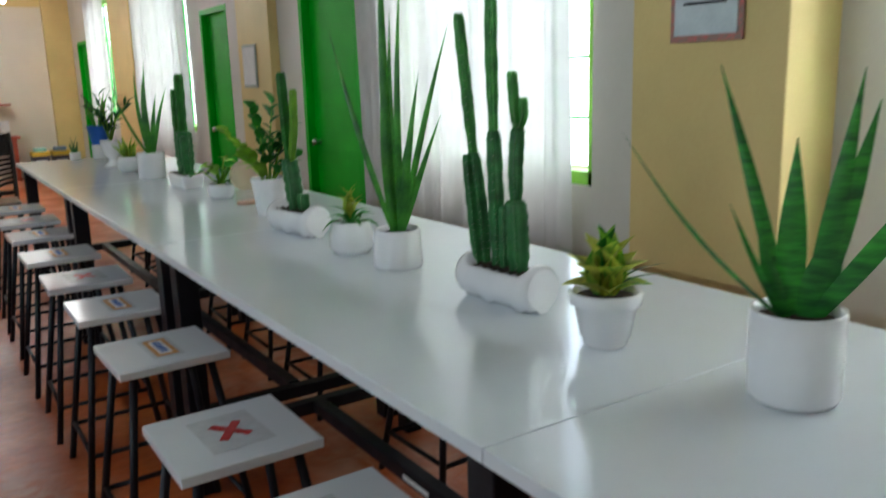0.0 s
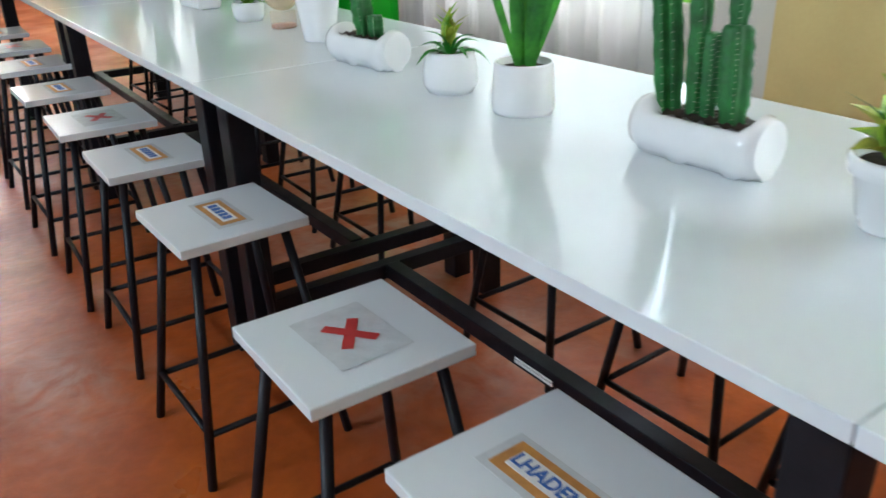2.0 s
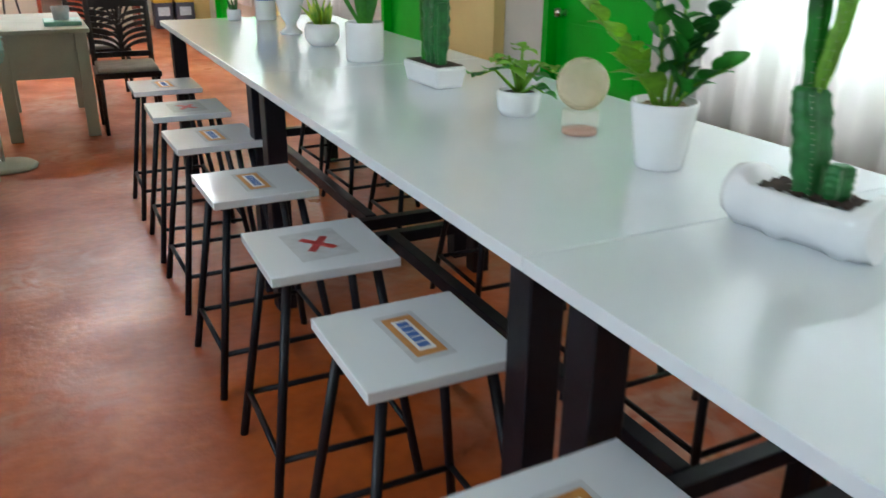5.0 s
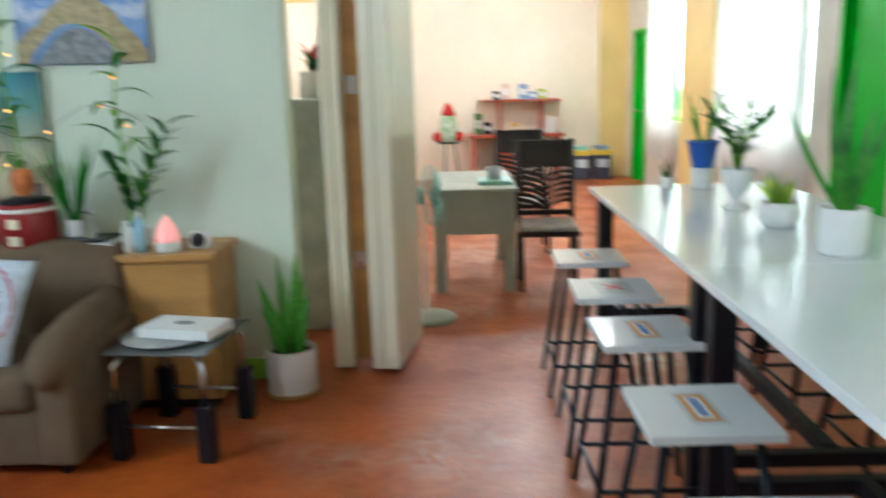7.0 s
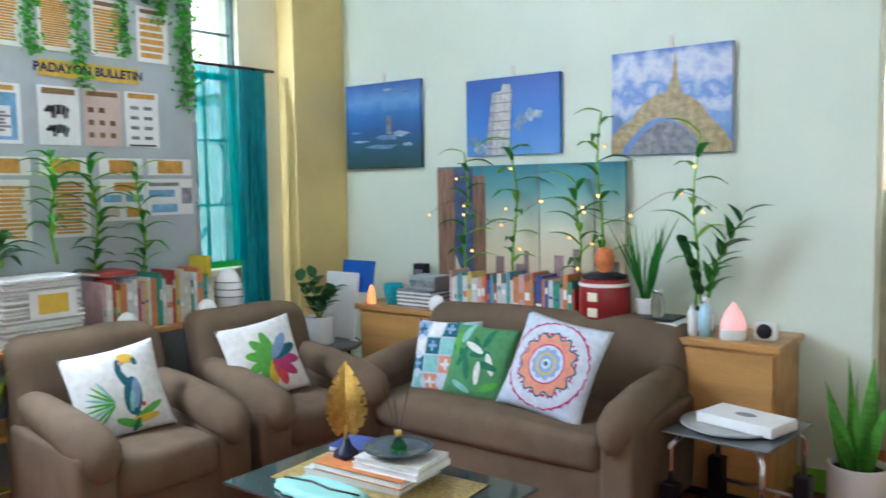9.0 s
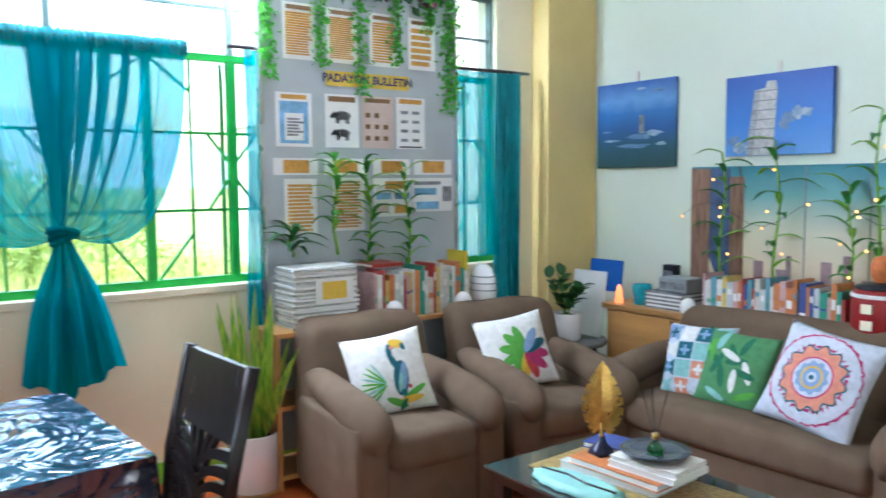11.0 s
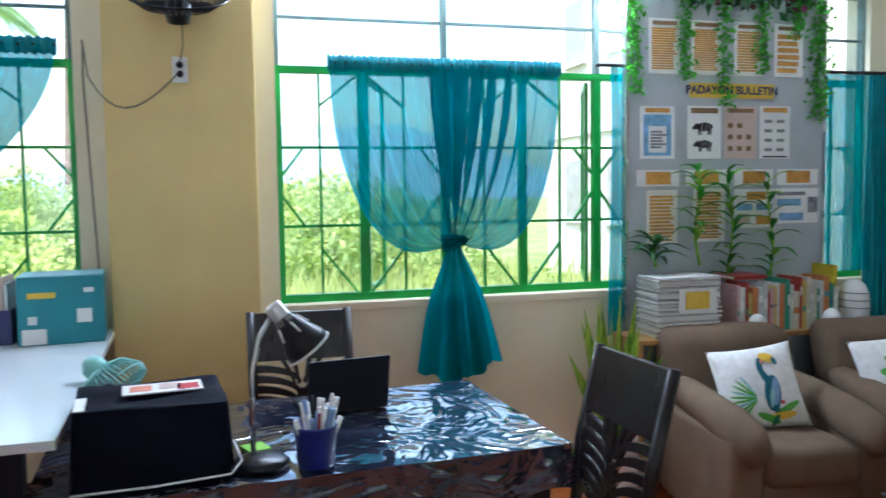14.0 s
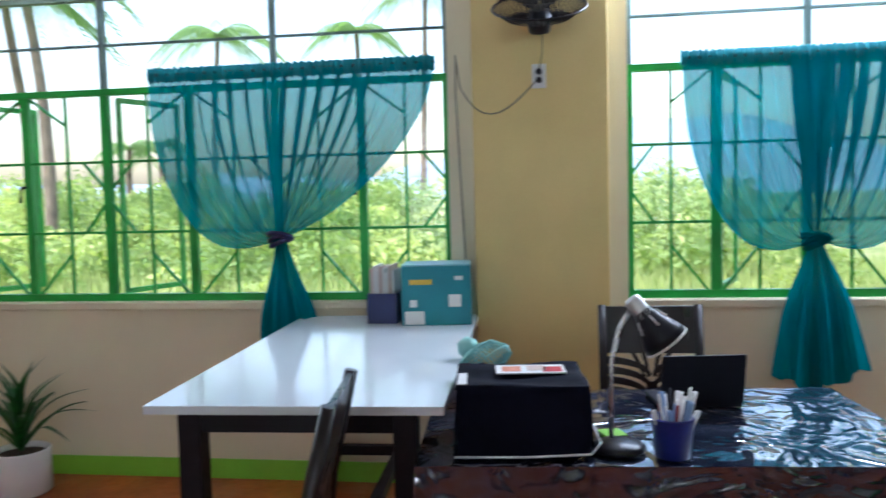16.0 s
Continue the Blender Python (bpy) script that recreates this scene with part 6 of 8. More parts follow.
FAIRY = glow("warm_led", (1.0, 0.46, 0.12), 0.7)
bamboo("bamboo_plant", "green bamboo cane with long leaves on the paper stack", (-3.80, 4.66, 1.105), 0.55, 24, 0.17, 1, False)
bamboo("leafy_plant", "low dark-leaved plant on the paper stack", (-3.84, 4.42, 1.105), 0.16, 16, 0.19, 6, False, LEAFDARK)
bamboo("bamboo_plant", "bamboo cane standing behind the row of books", (-3.86, 4.90, 0.79), 0.85, 30, 0.17, 2)
bamboo("bamboo_plant", "bamboo cane behind the books by the board", (-3.86, 5.16, 0.79), 0.82, 26, 0.16, 3)
for k, (x, h) in enumerate(((-2.82, 0.92), (-2.48, 0.98), (-2.07, 0.72), (-1.94, 1.10), (-1.42, 0.96))):
    bamboo("bamboo_plant", "tall lucky bamboo strung with warm fairy lights", (x, 6.66, 0.76), h, 13, 0.20, 20 + k, True, None, 3)
sp = pot("spider_plant", "grassy plant in a small pot on the magazines", (-1.64, 6.56, 0.828), cyl_prof(0.05, 0.08), 0.045, 0.06)
spears(sp, 24, 0.24, 0.44, 0.24, 0.018, LEAF, base_r=0.012, z=0.06, seedv=33)
zz = pot("zz_plant", "glossy zz plant with arching stalks", (-1.36, 6.62, 0.76), cyl_prof(0.05, 0.09), 0.045, 0.075)
for k, (dx, h) in enumerate(((-0.10, 0.34), (0.12, 0.40), (0.20, 0.50))):
    zz_stem(zz, [(0, 0, 0.08), (dx * 0.4, -0.02, 0.08 + h * 0.55), (dx, -0.04, 0.08 + h)], 9, 0.12, 0.042, LEAF if k % 2 else LEAFDARK, 90 + k)
# fairy wire swag
wire = thing("fairy_light_string", "thin wire of warm fairy lights draped between the bamboo stems", "string lights")
wp = [(-3.05 + 0.0875 * k, 6.60, 1.32 + 0.07 * math.sin(k * 0.8) + 0.003 * k) for k in range(21)]
bm = bmesh.new()
tube(bm, wp, 0.0012, 4)
part("wire", bm, BLACKPLASTIC, wire)
for k, p in enumerate(wp):
    if k % 3 == 0:
        bm = bmesh.new()
        bmesh.ops.create_icosphere(bm, subdivisions=1, radius=0.009, matrix=Matrix.Translation((p[0], p[1] - 0.006, p[2] - 0.01)))
        part("fairy_light", bm, FAIRY, wire)

# ---- things on the sideboard ----
RED = mat("dark_red_enamel", (0.28, 0.012, 0.015), 0.3, var=0.08)
ck = thing("cookie_jar", "dark red house-shaped jar with pale windows and an orange lamp on top", "jar", pose(-1.835, 6.50, 0.76) @ Matrix.Scale(1.3, 4))
bm = bmesh.new()
lathe(bm, [(0, 0), (0.09, 0), (0.10, 0.012), (0.101, 0.10), (0.099, 0.165), (0.088, 0.19), (0, 0.195)], 24)
part("body", bm, RED, ck)
bm = bmesh.new()
lathe(bm, [(0.090, 0.188), (0.092, 0.197), (0.055, 0.208), (0, 0.212)], 24)
part("lid", bm, BLACKPLASTIC, ck, "dark rimmed lid")
bm = bmesh.new()
lathe(bm, [(0.0995, 0.158), (0.1025, 0.160), (0.1015, 0.170), (0.096, 0.172)], 24)
part("band", bm, PAPER, ck, "white painted band")
# unlit knob shape stands for an orange lamp on the jar
bm = bmesh.new()
lathe(bm, [(0.02, 0.21), (0.035, 0.23), (0.04, 0.27), (0.03, 0.30), (0, 0.31)], 16)
part("knob", bm, mat("orange_salt_rock", (0.75, 0.22, 0.06), 0.5, var=0.2, scale=20), ck)
for z0 in (0.045, 0.105):
    bm = bmesh.new()
    box(bm, -0.022, 0.018, -0.104, -0.098, z0, z0 + 0.034)
    part("window", bm, PANEL, ck)
flat = thing("magazine_stack", "stack of white magazines with a dark tray on top", "magazines", pose(-1.58, 6.52, 0.76))
for k in range(4):
    bm = bmesh.new()
    box(bm, -0.17 + 0.004 * k, 0.17 - 0.003 * k, -0.11, 0.11, k * 0.014, k * 0.014 + 0.012)
    part("magazine", bm, PAPER if k != 2 else PINKP, flat)
bm = bmesh.new()
box(bm, -0.13, 0.13, -0.09, 0.09, 0.056, 0.068)
part("tray", bm, BLACKPLASTIC, flat, bev=0.003)
for x, h, r, mt, lb in ((-1.30, 0.19, 0.028, mat("pale_blue_bottle", (0.35, 0.60, 0.72), 0.2), "pale blue pump bottle"), (-1.36, 0.15, 0.022, PAPER, "white plastic bottle")):
    bt = thing("bottle", lb + " on the sideboard", "bottle", pose(x, 6.46, 0.76))
    bm = bmesh.new()
    lathe(bm, [(0, 0), (r, 0), (r, h * 0.72), (r * 0.5, h * 0.82), (r * 0.5, h * 0.86), (0, h * 0.86)], 18)
    part("body", bm, mt, bt)
    bm = bmesh.new()
    lathe(bm, [(r * 0.35, h * 0.86), (r * 0.55, h * 0.87), (r * 0.55, h * 0.95), (0.0, h)], 12)
    part("cap", bm, PAPER, bt)
df = thing("aroma_diffuser", "teardrop diffuser glowing pink on the sideboard", "diffuser", pose(-1.17, 6.46, 0.76))
bm = bmesh.new()
lathe(bm, [(0, 0), (0.055, 0), (0.06, 0.02), (0.056, 0.05)], 24)
part("base", bm, PAPER, df)
bm = bmesh.new()
lathe(bm, [(0.056, 0.05), (0.055, 0.075), (0.042, 0.115), (0.02, 0.15), (0.006, 0.17), (0, 0.171)], 24)
part("cover", bm, glow("pink_glow", (0.9, 0.36, 0.33), 0.14), df)
rd = thing("alarm_clock", "small dark round clock in a white case", "clock", pose(-1.04, 6.52, 0.76))
bm = bmesh.new()
box(bm, -0.05, 0.05, -0.03, 0.03, 0, 0.08)
part("case", bm, PAPER, rd, bev=0.015)
bm = bmesh.new()
lathe(bm, [(0, 0), (0.034, 0), (0.034, 0.006), (0, 0.007)], 20)
part("dial", bm, BLACKPLASTIC, rd, m=pose(0, -0.031, 0.045, 90, 0, 0))
gj = thing("glass_jar", "clear glass jar on the magazine stack", "jar", pose(-1.55, 6.50, 0.8285))
bm = bmesh.new()
lathe(bm, [(0, 0), (0.03, 0), (0.033, 0.02), (0.03, 0.08), (0.02, 0.10), (0.02, 0.115)], 18)
part("body", bm, GLASSMAT, gj)
bm = bmesh.new()
lathe(bm, [(0, 0.116), (0.022, 0.116), (0.024, 0.13), (0, 0.134)], 14)
part("stopper", bm, CHROME, gj)
mg = thing("magazine_stack", "stack of grey magazines below a silver box", "magazines", pose(-3.06, 6.54, 0.76))
for k in range(9):
    bm = bmesh.new()
    o = 0.004 * math.sin(k * 2.2)
    box(bm, -0.13 + o, 0.13 + o, -0.1, 0.1, k * 0.0115, k * 0.0115 + 0.0095)
    part("magazine", bm, PAPER if k % 2 else GREYP, mg)
sb = thing("silver_box", "grey metal box lying on the magazines", "box", pose(-3.02, 6.55, 0.8625))
bm = bmesh.new()
box(bm, -0.10, 0.10, -0.08, 0.08, 0, 0.085)
part("body", bm, mat("silver_plastic", (0.38, 0.40, 0.42), 0.35, metal=0.4), sb, bev=0.006)
bm = bmesh.new()
box(bm, -0.09, 0.09, -0.083, -0.0805, 0.02, 0.06)
part("front_panel", bm, GREYP, sb)
cup = thing("cup", "turquoise ceramic cup on the sideboard edge", "cup", pose(-3.27, 6.50, 0.76))
bm = bmesh.new()
lathe(bm, [(0, 0), (0.045, 0), (0.05, 0.01), (0.062, 0.10), (0.06, 0.125), (0.054, 0.125), (0.05, 0.03), (0, 0.03)], 22)
part("body", bm, mat("turquoise_glaze", (0.02, 0.36, 0.46), 0.25, var=0.2, scale=30), cup)
bk = thing("black_box", "small black upright box behind the cup", "box", pose(-3.22, 6.72, 0.76))
bm = bmesh.new()
box(bm, -0.045, 0.045, -0.03, 0.03, 0, 0.235)
part("body", bm, BLACKPLASTIC, bk, bev=0.004)
bm = bmesh.new()
box(bm, -0.03, 0.03, -0.0325, -0.0305, 0.12, 0.2)
part("label", bm, GREYP, bk)

# corner side table with plant
rt = thing("round_table", "round dark side table in the lounge corner", "side table", pose(-3.62, 6.22, 0))
bm = bmesh.new()
lathe(bm, [(0, 0.50), (0.235, 0.50), (0.24, 0.508), (0.24, 0.522), (0.235, 0.53), (0, 0.53)], 32)
part("tabletop", bm, mat("grey_stone_top", (0.20, 0.20, 0.20), 0.25), rt)
for k in range(3):
    a = 2.1 * k + 0.4
    bm = bmesh.new()
    tube(bm, [(0.17 * math.cos(a), 0.17 * math.sin(a), 0.5), (0.21 * math.cos(a), 0.21 * math.sin(a), 0)], 0.014, 8)
    part("leg", bm, BLACKSTEEL, rt)
cp = pot("leafy_plant", "dark leafy plant in a white pot on the round table", (-3.60, 6.18, 0.53), cyl_prof(0.09, 0.17), 0.08, 0.15)
for k in range(5):
    a = k * 1.3
    zz_stem(cp, [(0, 0, 0.14), (0.05 * math.cos(a), 0.05 * math.sin(a), 0.25), (0.11 * math.cos(a), 0.11 * math.sin(a), 0.30 + 0.03 * k)], 6, 0.10, 0.05, LEAFDARK, 120 + k)
fr = thing("photo_frame", "white sheet and a blue frame leaning at the corner", "frame", pose(-3.62, 6.38, 0.53, -8, 0, 0))
for x0, x1, z0, z1, y, mt, nm in ((-0.16, 0.12, 0, 0.42, 0.0, PAPER, "sheet"), (-0.05, 0.22, 0.30, 0.50, 0.03, BLUE, "frame")):
    bm = bmesh.new()
    box(bm, x0, x1, y - 0.005, y + 0.005, z0, z1)
    part(nm, bm, mt, fr)
# glowing body stands in for orange disco light and its reflections
pl = thing("disco_glow", "orange glow of a disco light, shaped as a small lamp on the sideboard", "lamp", pose(-3.40, 6.44, 0.76))
bm = bmesh.new()
lathe(bm, [(0, 0), (0.024, 0), (0.027, 0.02), (0.020, 0.05), (0.023, 0.07), (0.009, 0.11), (0, 0.12)], 8)
part("body", bm, glow("orange_glow", (1.0, 0.20, 0.06), 0.35), pl)


# ---- cushions ----
def pillow_z(u, v, t=0.065):
    return t * max(0.0, (1 - abs(u) ** 2.6)) ** 0.6 * max(0.0, (1 - abs(v) ** 2.6)) ** 0.6


def cushion(label, m, half, material, patches):
    """A square pillow, face towards +z, with printed shapes laid on its face."""
    c = thing("cushion", label, "cushion", m, "cushions on the lounge suite")

    def pt(u, v, lift=0.0, s=1):
        pin = 1 - 0.07 * (1 - u * u) * abs(v) ** 4 - 0.07 * (1 - v * v) * abs(u) ** 4
        return (half * u * pin, half * v * pin, s * (pillow_z(u, v) + lift))

    bm = bmesh.new()
    sheet(bm, 22, 22, lambda u, v: pt(2 * u - 1, 2 * v - 1))
    sheet(bm, 22, 22, lambda u, v: pt(2 * u - 1, 2 * v - 1, 0, -1))
    bmesh.ops.remove_doubles(bm, verts=bm.verts, dist=0.0004)
    part("cover", bm, material, c, smooth=True)
    for k, (pts, mt) in enumerate(patches):
        cu = sum(p[0] for p in pts) / len(pts)
        cv = sum(p[1] for p in pts) / len(pts)
        bm = bmesh.new()
        lift = 0.0015 + 0.0004 * k
        rings = [[bm.verts.new(pt(cu + (p[0] - cu) * f, cv + (p[1] - cv) * f, lift)) for p in pts] for f in (1.0, 0.66, 0.33)]
        ce = bm.verts.new(pt(cu, cv, lift))
        n = len(pts)
        for a, b in zip(rings, rings[1:]):
            for i in range(n):
                bm.faces.new((a[i], a[(i + 1) % n], b[(i + 1) % n], b[i])).smooth = True
        for i in range(n):
            bm.faces.new((rings[-1][i], rings[-1][(i + 1) % n], ce)).smooth = True
        part("print", bm, mt, c)
    return c


def oval(cu, cv, a, b, turn=0.0, n=16):
    t = radians(turn)
    return [(cu + a * math.cos(q) * math.cos(t) - b * math.sin(q) * math.sin(t), cv + a * math.cos(q) * math.sin(t) + b * math.sin(q) * math.cos(t)) for q in (6.2832 * k / n for k in range(n))]


def flower(cu, cv, r, petals, depth, n=72):
    return [(cu + (r - depth * abs(math.sin(petals * q / 2)) ** 2) * math.cos(q), cv + (r - depth * abs(math.sin(petals * q / 2)) ** 2) * math.sin(q)) for q in (6.2832 * k / n for k in range(n))]


def cloth(name, col):
    return mat(name, col, 0.85, var=0.08, scale=30, bump=0.2, fine=300)


LINEN = cloth("white_linen", (0.74, 0.73, 0.70))
CG, CD, CT, CY, CO, CP, CB, CR = [cloth("print_" + n, c) for n, c in (("green", (0.10, 0.38, 0.05)), ("dark_green", (0.015, 0.16, 0.08)), ("deep_teal", (0.01, 0.12, 0.16)), ("yellow", (0.72, 0.45, 0.04)), ("coral", (0.68, 0.26, 0.17)), ("magenta", (0.45, 0.03, 0.14)), ("soft_blue", (0.22, 0.34, 0.55)), ("red", (0.55, 0.05, 0.06)))]
PALE = cloth("print_pale_blue", (0.55, 0.60, 0.68))
MINTC = cloth("print_mint", (0.25, 0.52, 0.50))


def on_seat(x, y, z, face, tilt, roll=0):
    """A pose for a cushion that leans back: face is the heading its front looks to."""
    return Matrix.Translation((x, y, z)) @ Matrix.Rotation(radians(face), 4, "Z") @ Matrix.Rotation(radians(90 - tilt), 4, "Y") @ Matrix.Rotation(radians(90 + roll), 4, "Z")


bird = [(oval(0.20, -0.20, 0.19, 0.42, -10), CT), (oval(0.27, -0.16, 0.09, 0.33, -12), CB), (oval(0.16, -0.30, 0.05, 0.24, -14), MINTC), (oval(0.10, 0.20, 0.08, 0.24, 20), CT), (oval(0.05, 0.44, 0.07, 0.17, -6), CT),
        (oval(0.12, 0.58, 0.11, 0.09, 20), CT), (oval(0.28, 0.64, 0.20, 0.12, -24), CY), (oval(0.42, 0.53, 0.06, 0.10, 12), CT), (oval(0.13, 0.55, 0.05, 0.05), CO), (oval(0.20, -0.63, 0.05, 0.16, -20), CT)]
for k in range(9):
    a = 118 + 13 * k
    bird.append((oval(-0.16 + 0.34 * math.cos(radians(a)), -0.28 + 0.34 * math.sin(radians(a)), 0.30, 0.026, a), CG if k % 3 else MINTC))
bird += [(oval(0.46, -0.58, 0.34, 0.08, 22), CG), (oval(0.30, -0.74, 0.36, 0.09, 4), CY), (oval(0.0, -0.76, 0.30, 0.09, -30), CG), (oval(0.14, -0.84, 0.16, 0.07, 60), CD), (oval(0.36, -0.44, 0.05, 0.05), CR)]
cushion("white cushion printed with bright tropical shapes", on_seat(-3.20, 4.60, 0.62, -18, 24, 8), 0.20, LINEN, bird)
mon = []
for k in range(11):
    a = radians(100 + k * 31)
    mon.append((oval(0.12 + 0.34 * math.cos(a), -0.1 + 0.38 * math.sin(a), 0.38, 0.135, math.degrees(a)), (CG, CG, CG, CG, CG, CY, CR, CP, CP, CT, CB)[k]))
cushion("white cushion printed with a rainbow monstera leaf", on_seat(-3.16, 5.37, 0.63, -18, 24, 8), 0.20, LINEN, mon)
tiles = []
rt_ = random.Random(3)
for i in range(4):
    for j in range(4):
        u, v = -0.72 + 0.48 * i, -0.72 + 0.48 * j
        mt = (MINTC, CB, PALE, CT, CR, CO, LINEN, MINTC)[(i * 5 + j * 3) % 8]
        tiles.append(([(u - 0.22, v - 0.22), (u + 0.22, v - 0.22), (u + 0.22, v + 0.22), (u - 0.22, v + 0.22)], mt))
        if (i + j) % 2:
            tiles.append((flower(u, v, 0.16, 4, 0.10, 24), (CT, LINEN, CB)[(i + 2 * j) % 3]))
cushion("patchwork tile-print cushion in blue, red and mint", on_seat(-2.50, 6.02, 0.60, -86, 20, 3), 0.195, PALE, tiles)
leaves = []
for k in range(16):
    leaves.append((oval(rt_.uniform(-0.7, 0.7), rt_.uniform(-0.75, 0.75), 0.30, 0.09, rt_.uniform(0, 180)), (CD, CD, CG, MINTC, LINEN)[k % 5]))
cushion("green jungle-leaf print cushion", on_seat(-2.27, 6.00, 0.60, -88, 22, -2), 0.195, cloth("print_mid_green", (0.08, 0.26, 0.10)), leaves)
rings_ = [(flower(0, 0, 0.93, 28, 0.05), CP), (oval(0, 0, 0.86, 0.86, n=40), PALE), (flower(0, 0, 0.68, 12, 0.12), CT), (flower(0, 0, 0.64, 12, 0.12), CO), (oval(0, 0, 0.40, 0.40, n=32), CP), (oval(0, 0, 0.37, 0.37, n=32), PALE), (flower(0, 0, 0.33, 10, 0.05), CB), (oval(0, 0, 0.22, 0.22, n=28), CY), (oval(0, 0, 0.18, 0.18, n=28), CB), (oval(0, 0, 0.10, 0.10, n=20), PALE), (oval(0, 0, 0.05, 0.05, n=14), CT)]
cushion("white cushion with a coral and blue mandala", on_seat(-1.82, 5.94, 0.645, -92, 26, -8), 0.235, PALE, rings_)

# ---- coffee table ----
ct = thing("coffee_table", "low glass-topped coffee table with dark frame and gold mat", "coffee table")
X0, X1, Y0, Y1 = -2.36, -1.40, 4.50, 5.10
bm = bmesh.new()
box(bm, X0, X1, Y0, Y1, 0.425, 0.437)
part("glass_top", bm, mat("dark_tinted_glass", (0.05, 0.06, 0.055), 0.06, var=0.05, bump=0.0, rvar=0.02), ct, bev=0.003)
bm = bmesh.new()
for a in ((X0 + 0.03, X1 - 0.03, Y0 + 0.03, Y0 + 0.07), (X0 + 0.03, X1 - 0.03, Y1 - 0.07, Y1 - 0.03), (X0 + 0.03, X0 + 0.07, Y0 + 0.07, Y1 - 0.07), (X1 - 0.07, X1 - 0.03, Y0 + 0.07, Y1 - 0.07)):
    box(bm, *a, 0.375, 0.424)
part("frame", bm, DARKWOOD, ct)
for lx in (X0 + 0.03, X1 - 0.08):
    for ly in (Y0 + 0.03, Y1 - 0.08):
        bm = bmesh.new()
        box(bm, lx, lx + 0.05, ly, ly + 0.05, 0, 0.375)
        part("leg", bm, DARKWOOD, ct, bev=0.004)
GOLD = mat("gold_leaf_metal", (0.62, 0.40, 0.10), 0.3, metal=1.0, var=0.15, scale=30, bump=0.2)
mt_ = thing("gold_mat", "gold woven table runner on the glass", "mat", pose(-1.90, 4.82, 0.4385, 0, 0, 4))
bm = bmesh.new()
box(bm, -0.36, 0.36, -0.17, 0.17, 0, 0.003)
part("weave", bm, mat("gold_weave", (0.42, 0.30, 0.10), 0.5, var=0.2, scale=60, bump=0.4), mt_)
for k, (x, y, z, w, d, h, turn, cv, lb) in enumerate((
        (-1.96, 4.86, 0.4418, 0.42, 0.27, 0.030, 6, BOOKMATS[5], "large pale coffee-table book lying flat"),
        (-1.92, 4.85, 0.4722, 0.40, 0.26, 0.026, 3, BOOKMATS[11], "large orange-backed book lying flat"),
        (-1.82, 4.86, 0.4986, 0.28, 0.21, 0.022, 4, PAPER, "white book lying on the pile"),
        (-1.82, 4.86, 0.521, 0.27, 0.20, 0.020, 7, BOOKMATS[8], "cream book lying on the pile"),
        (-2.07, 4.92, 0.4986, 0.20, 0.15, 0.022, 12, BOOKMATS[9], "small blue boxed set on the pile"))):
    b = thing("book", lb, "book", pose(x, y, z, 0, 0, turn), "books")
    bm = bmesh.new()
    box(bm, -w / 2, w / 2, -d / 2, d / 2, 0, 0.003)
    box(bm, -w / 2, w / 2, -d / 2, d / 2, h - 0.003, h)
    box(bm, -w / 2, w / 2, d / 2 - 0.003, d / 2, 0.003, h - 0.003)
    part("cover", bm, cv, b)
    bm = bmesh.new()
    box(bm, -w / 2 + 0.004, w / 2 - 0.004, -d / 2 + 0.004, d / 2 - 0.004, 0.0032, h - 0.0032)
    part("page_block", bm, PAPER, b)
gl = thing("gold_leaf_ornament", "golden metal monstera leaf ornament on a dark foot", "ornament", pose(-2.05, 4.82, 0.4986, 0, 0, 38))
bm = bmesh.new()
lathe(bm, [(0, 0), (0.05, 0), (0.045, 0.02), (0.02, 0.045), (0.012, 0.07), (0, 0.07)], 4)
part("foot", bm, mat("navy_resin", (0.01, 0.015, 0.05), 0.3), gl)
bm = bmesh.new()
tube(bm, [(0, 0, 0.06), (0, 0, 0.12)], [0.010, 0.006], 8)
part("stem", bm, GOLD, gl)
bm = bmesh.new()
for off in (0.002, -0.002):
    rows = []
    for k in range(43):
        q = k / 42
        half = 0.078 * max(0.02, math.sin(math.pi * (0.04 + 0.96 * q) ** 0.72)) ** 0.85
        row = []
        for e in (-1.0, -0.5, 0.0, 0.5, 1.0):
            cut = 0.70 if abs(e) == 1.0 and (q * 7 + (0.2 if e > 0 else 0)) % 1.0 > 0.72 else 1.0
            xx = half * e * cut
            row.append(bm.verts.new((xx, off + 0.030 * (xx / 0.078) ** 2 + 0.03 * q * q, 0.105 + 0.245 * q - 0.03 * abs(e) * (1 - q))))
        rows.append(row)
    for a, b in zip(rows, rows[1:]):
        for k in range(4):
            bm.faces.new((a[k], a[k + 1], b[k + 1], b[k]))
part("leaf", bm, GOLD, gl)
rp = thing("reed_diffuser", "dark plate with a small green bottle and reeds", "diffuser", pose(-1.83, 4.86, 0.5415))
bm = bmesh.new()
lathe(bm, [(0, 0), (0.05, 0), (0.10, 0.018), (0.125, 0.026), (0.123, 0.03), (0.09, 0.022), (0, 0.008)], 30)
part("plate", bm, mat("slate_glaze", (0.06, 0.075, 0.09), 0.25), rp)
bm = bmesh.new()
lathe(bm, [(0, 0.008), (0.028, 0.01), (0.030, 0.03), (0.022, 0.045), (0.010, 0.055), (0.010, 0.07), (0, 0.07)], 18)
part("bottle", bm, glass("green_glass", (0.05, 0.45, 0.12), 0.05), rp)
bm = bmesh.new()
lathe(bm, [(0.011, 0.065), (0.013, 0.066), (0.013, 0.085), (0, 0.085)], 12)
part("collar", bm, GOLD, rp)
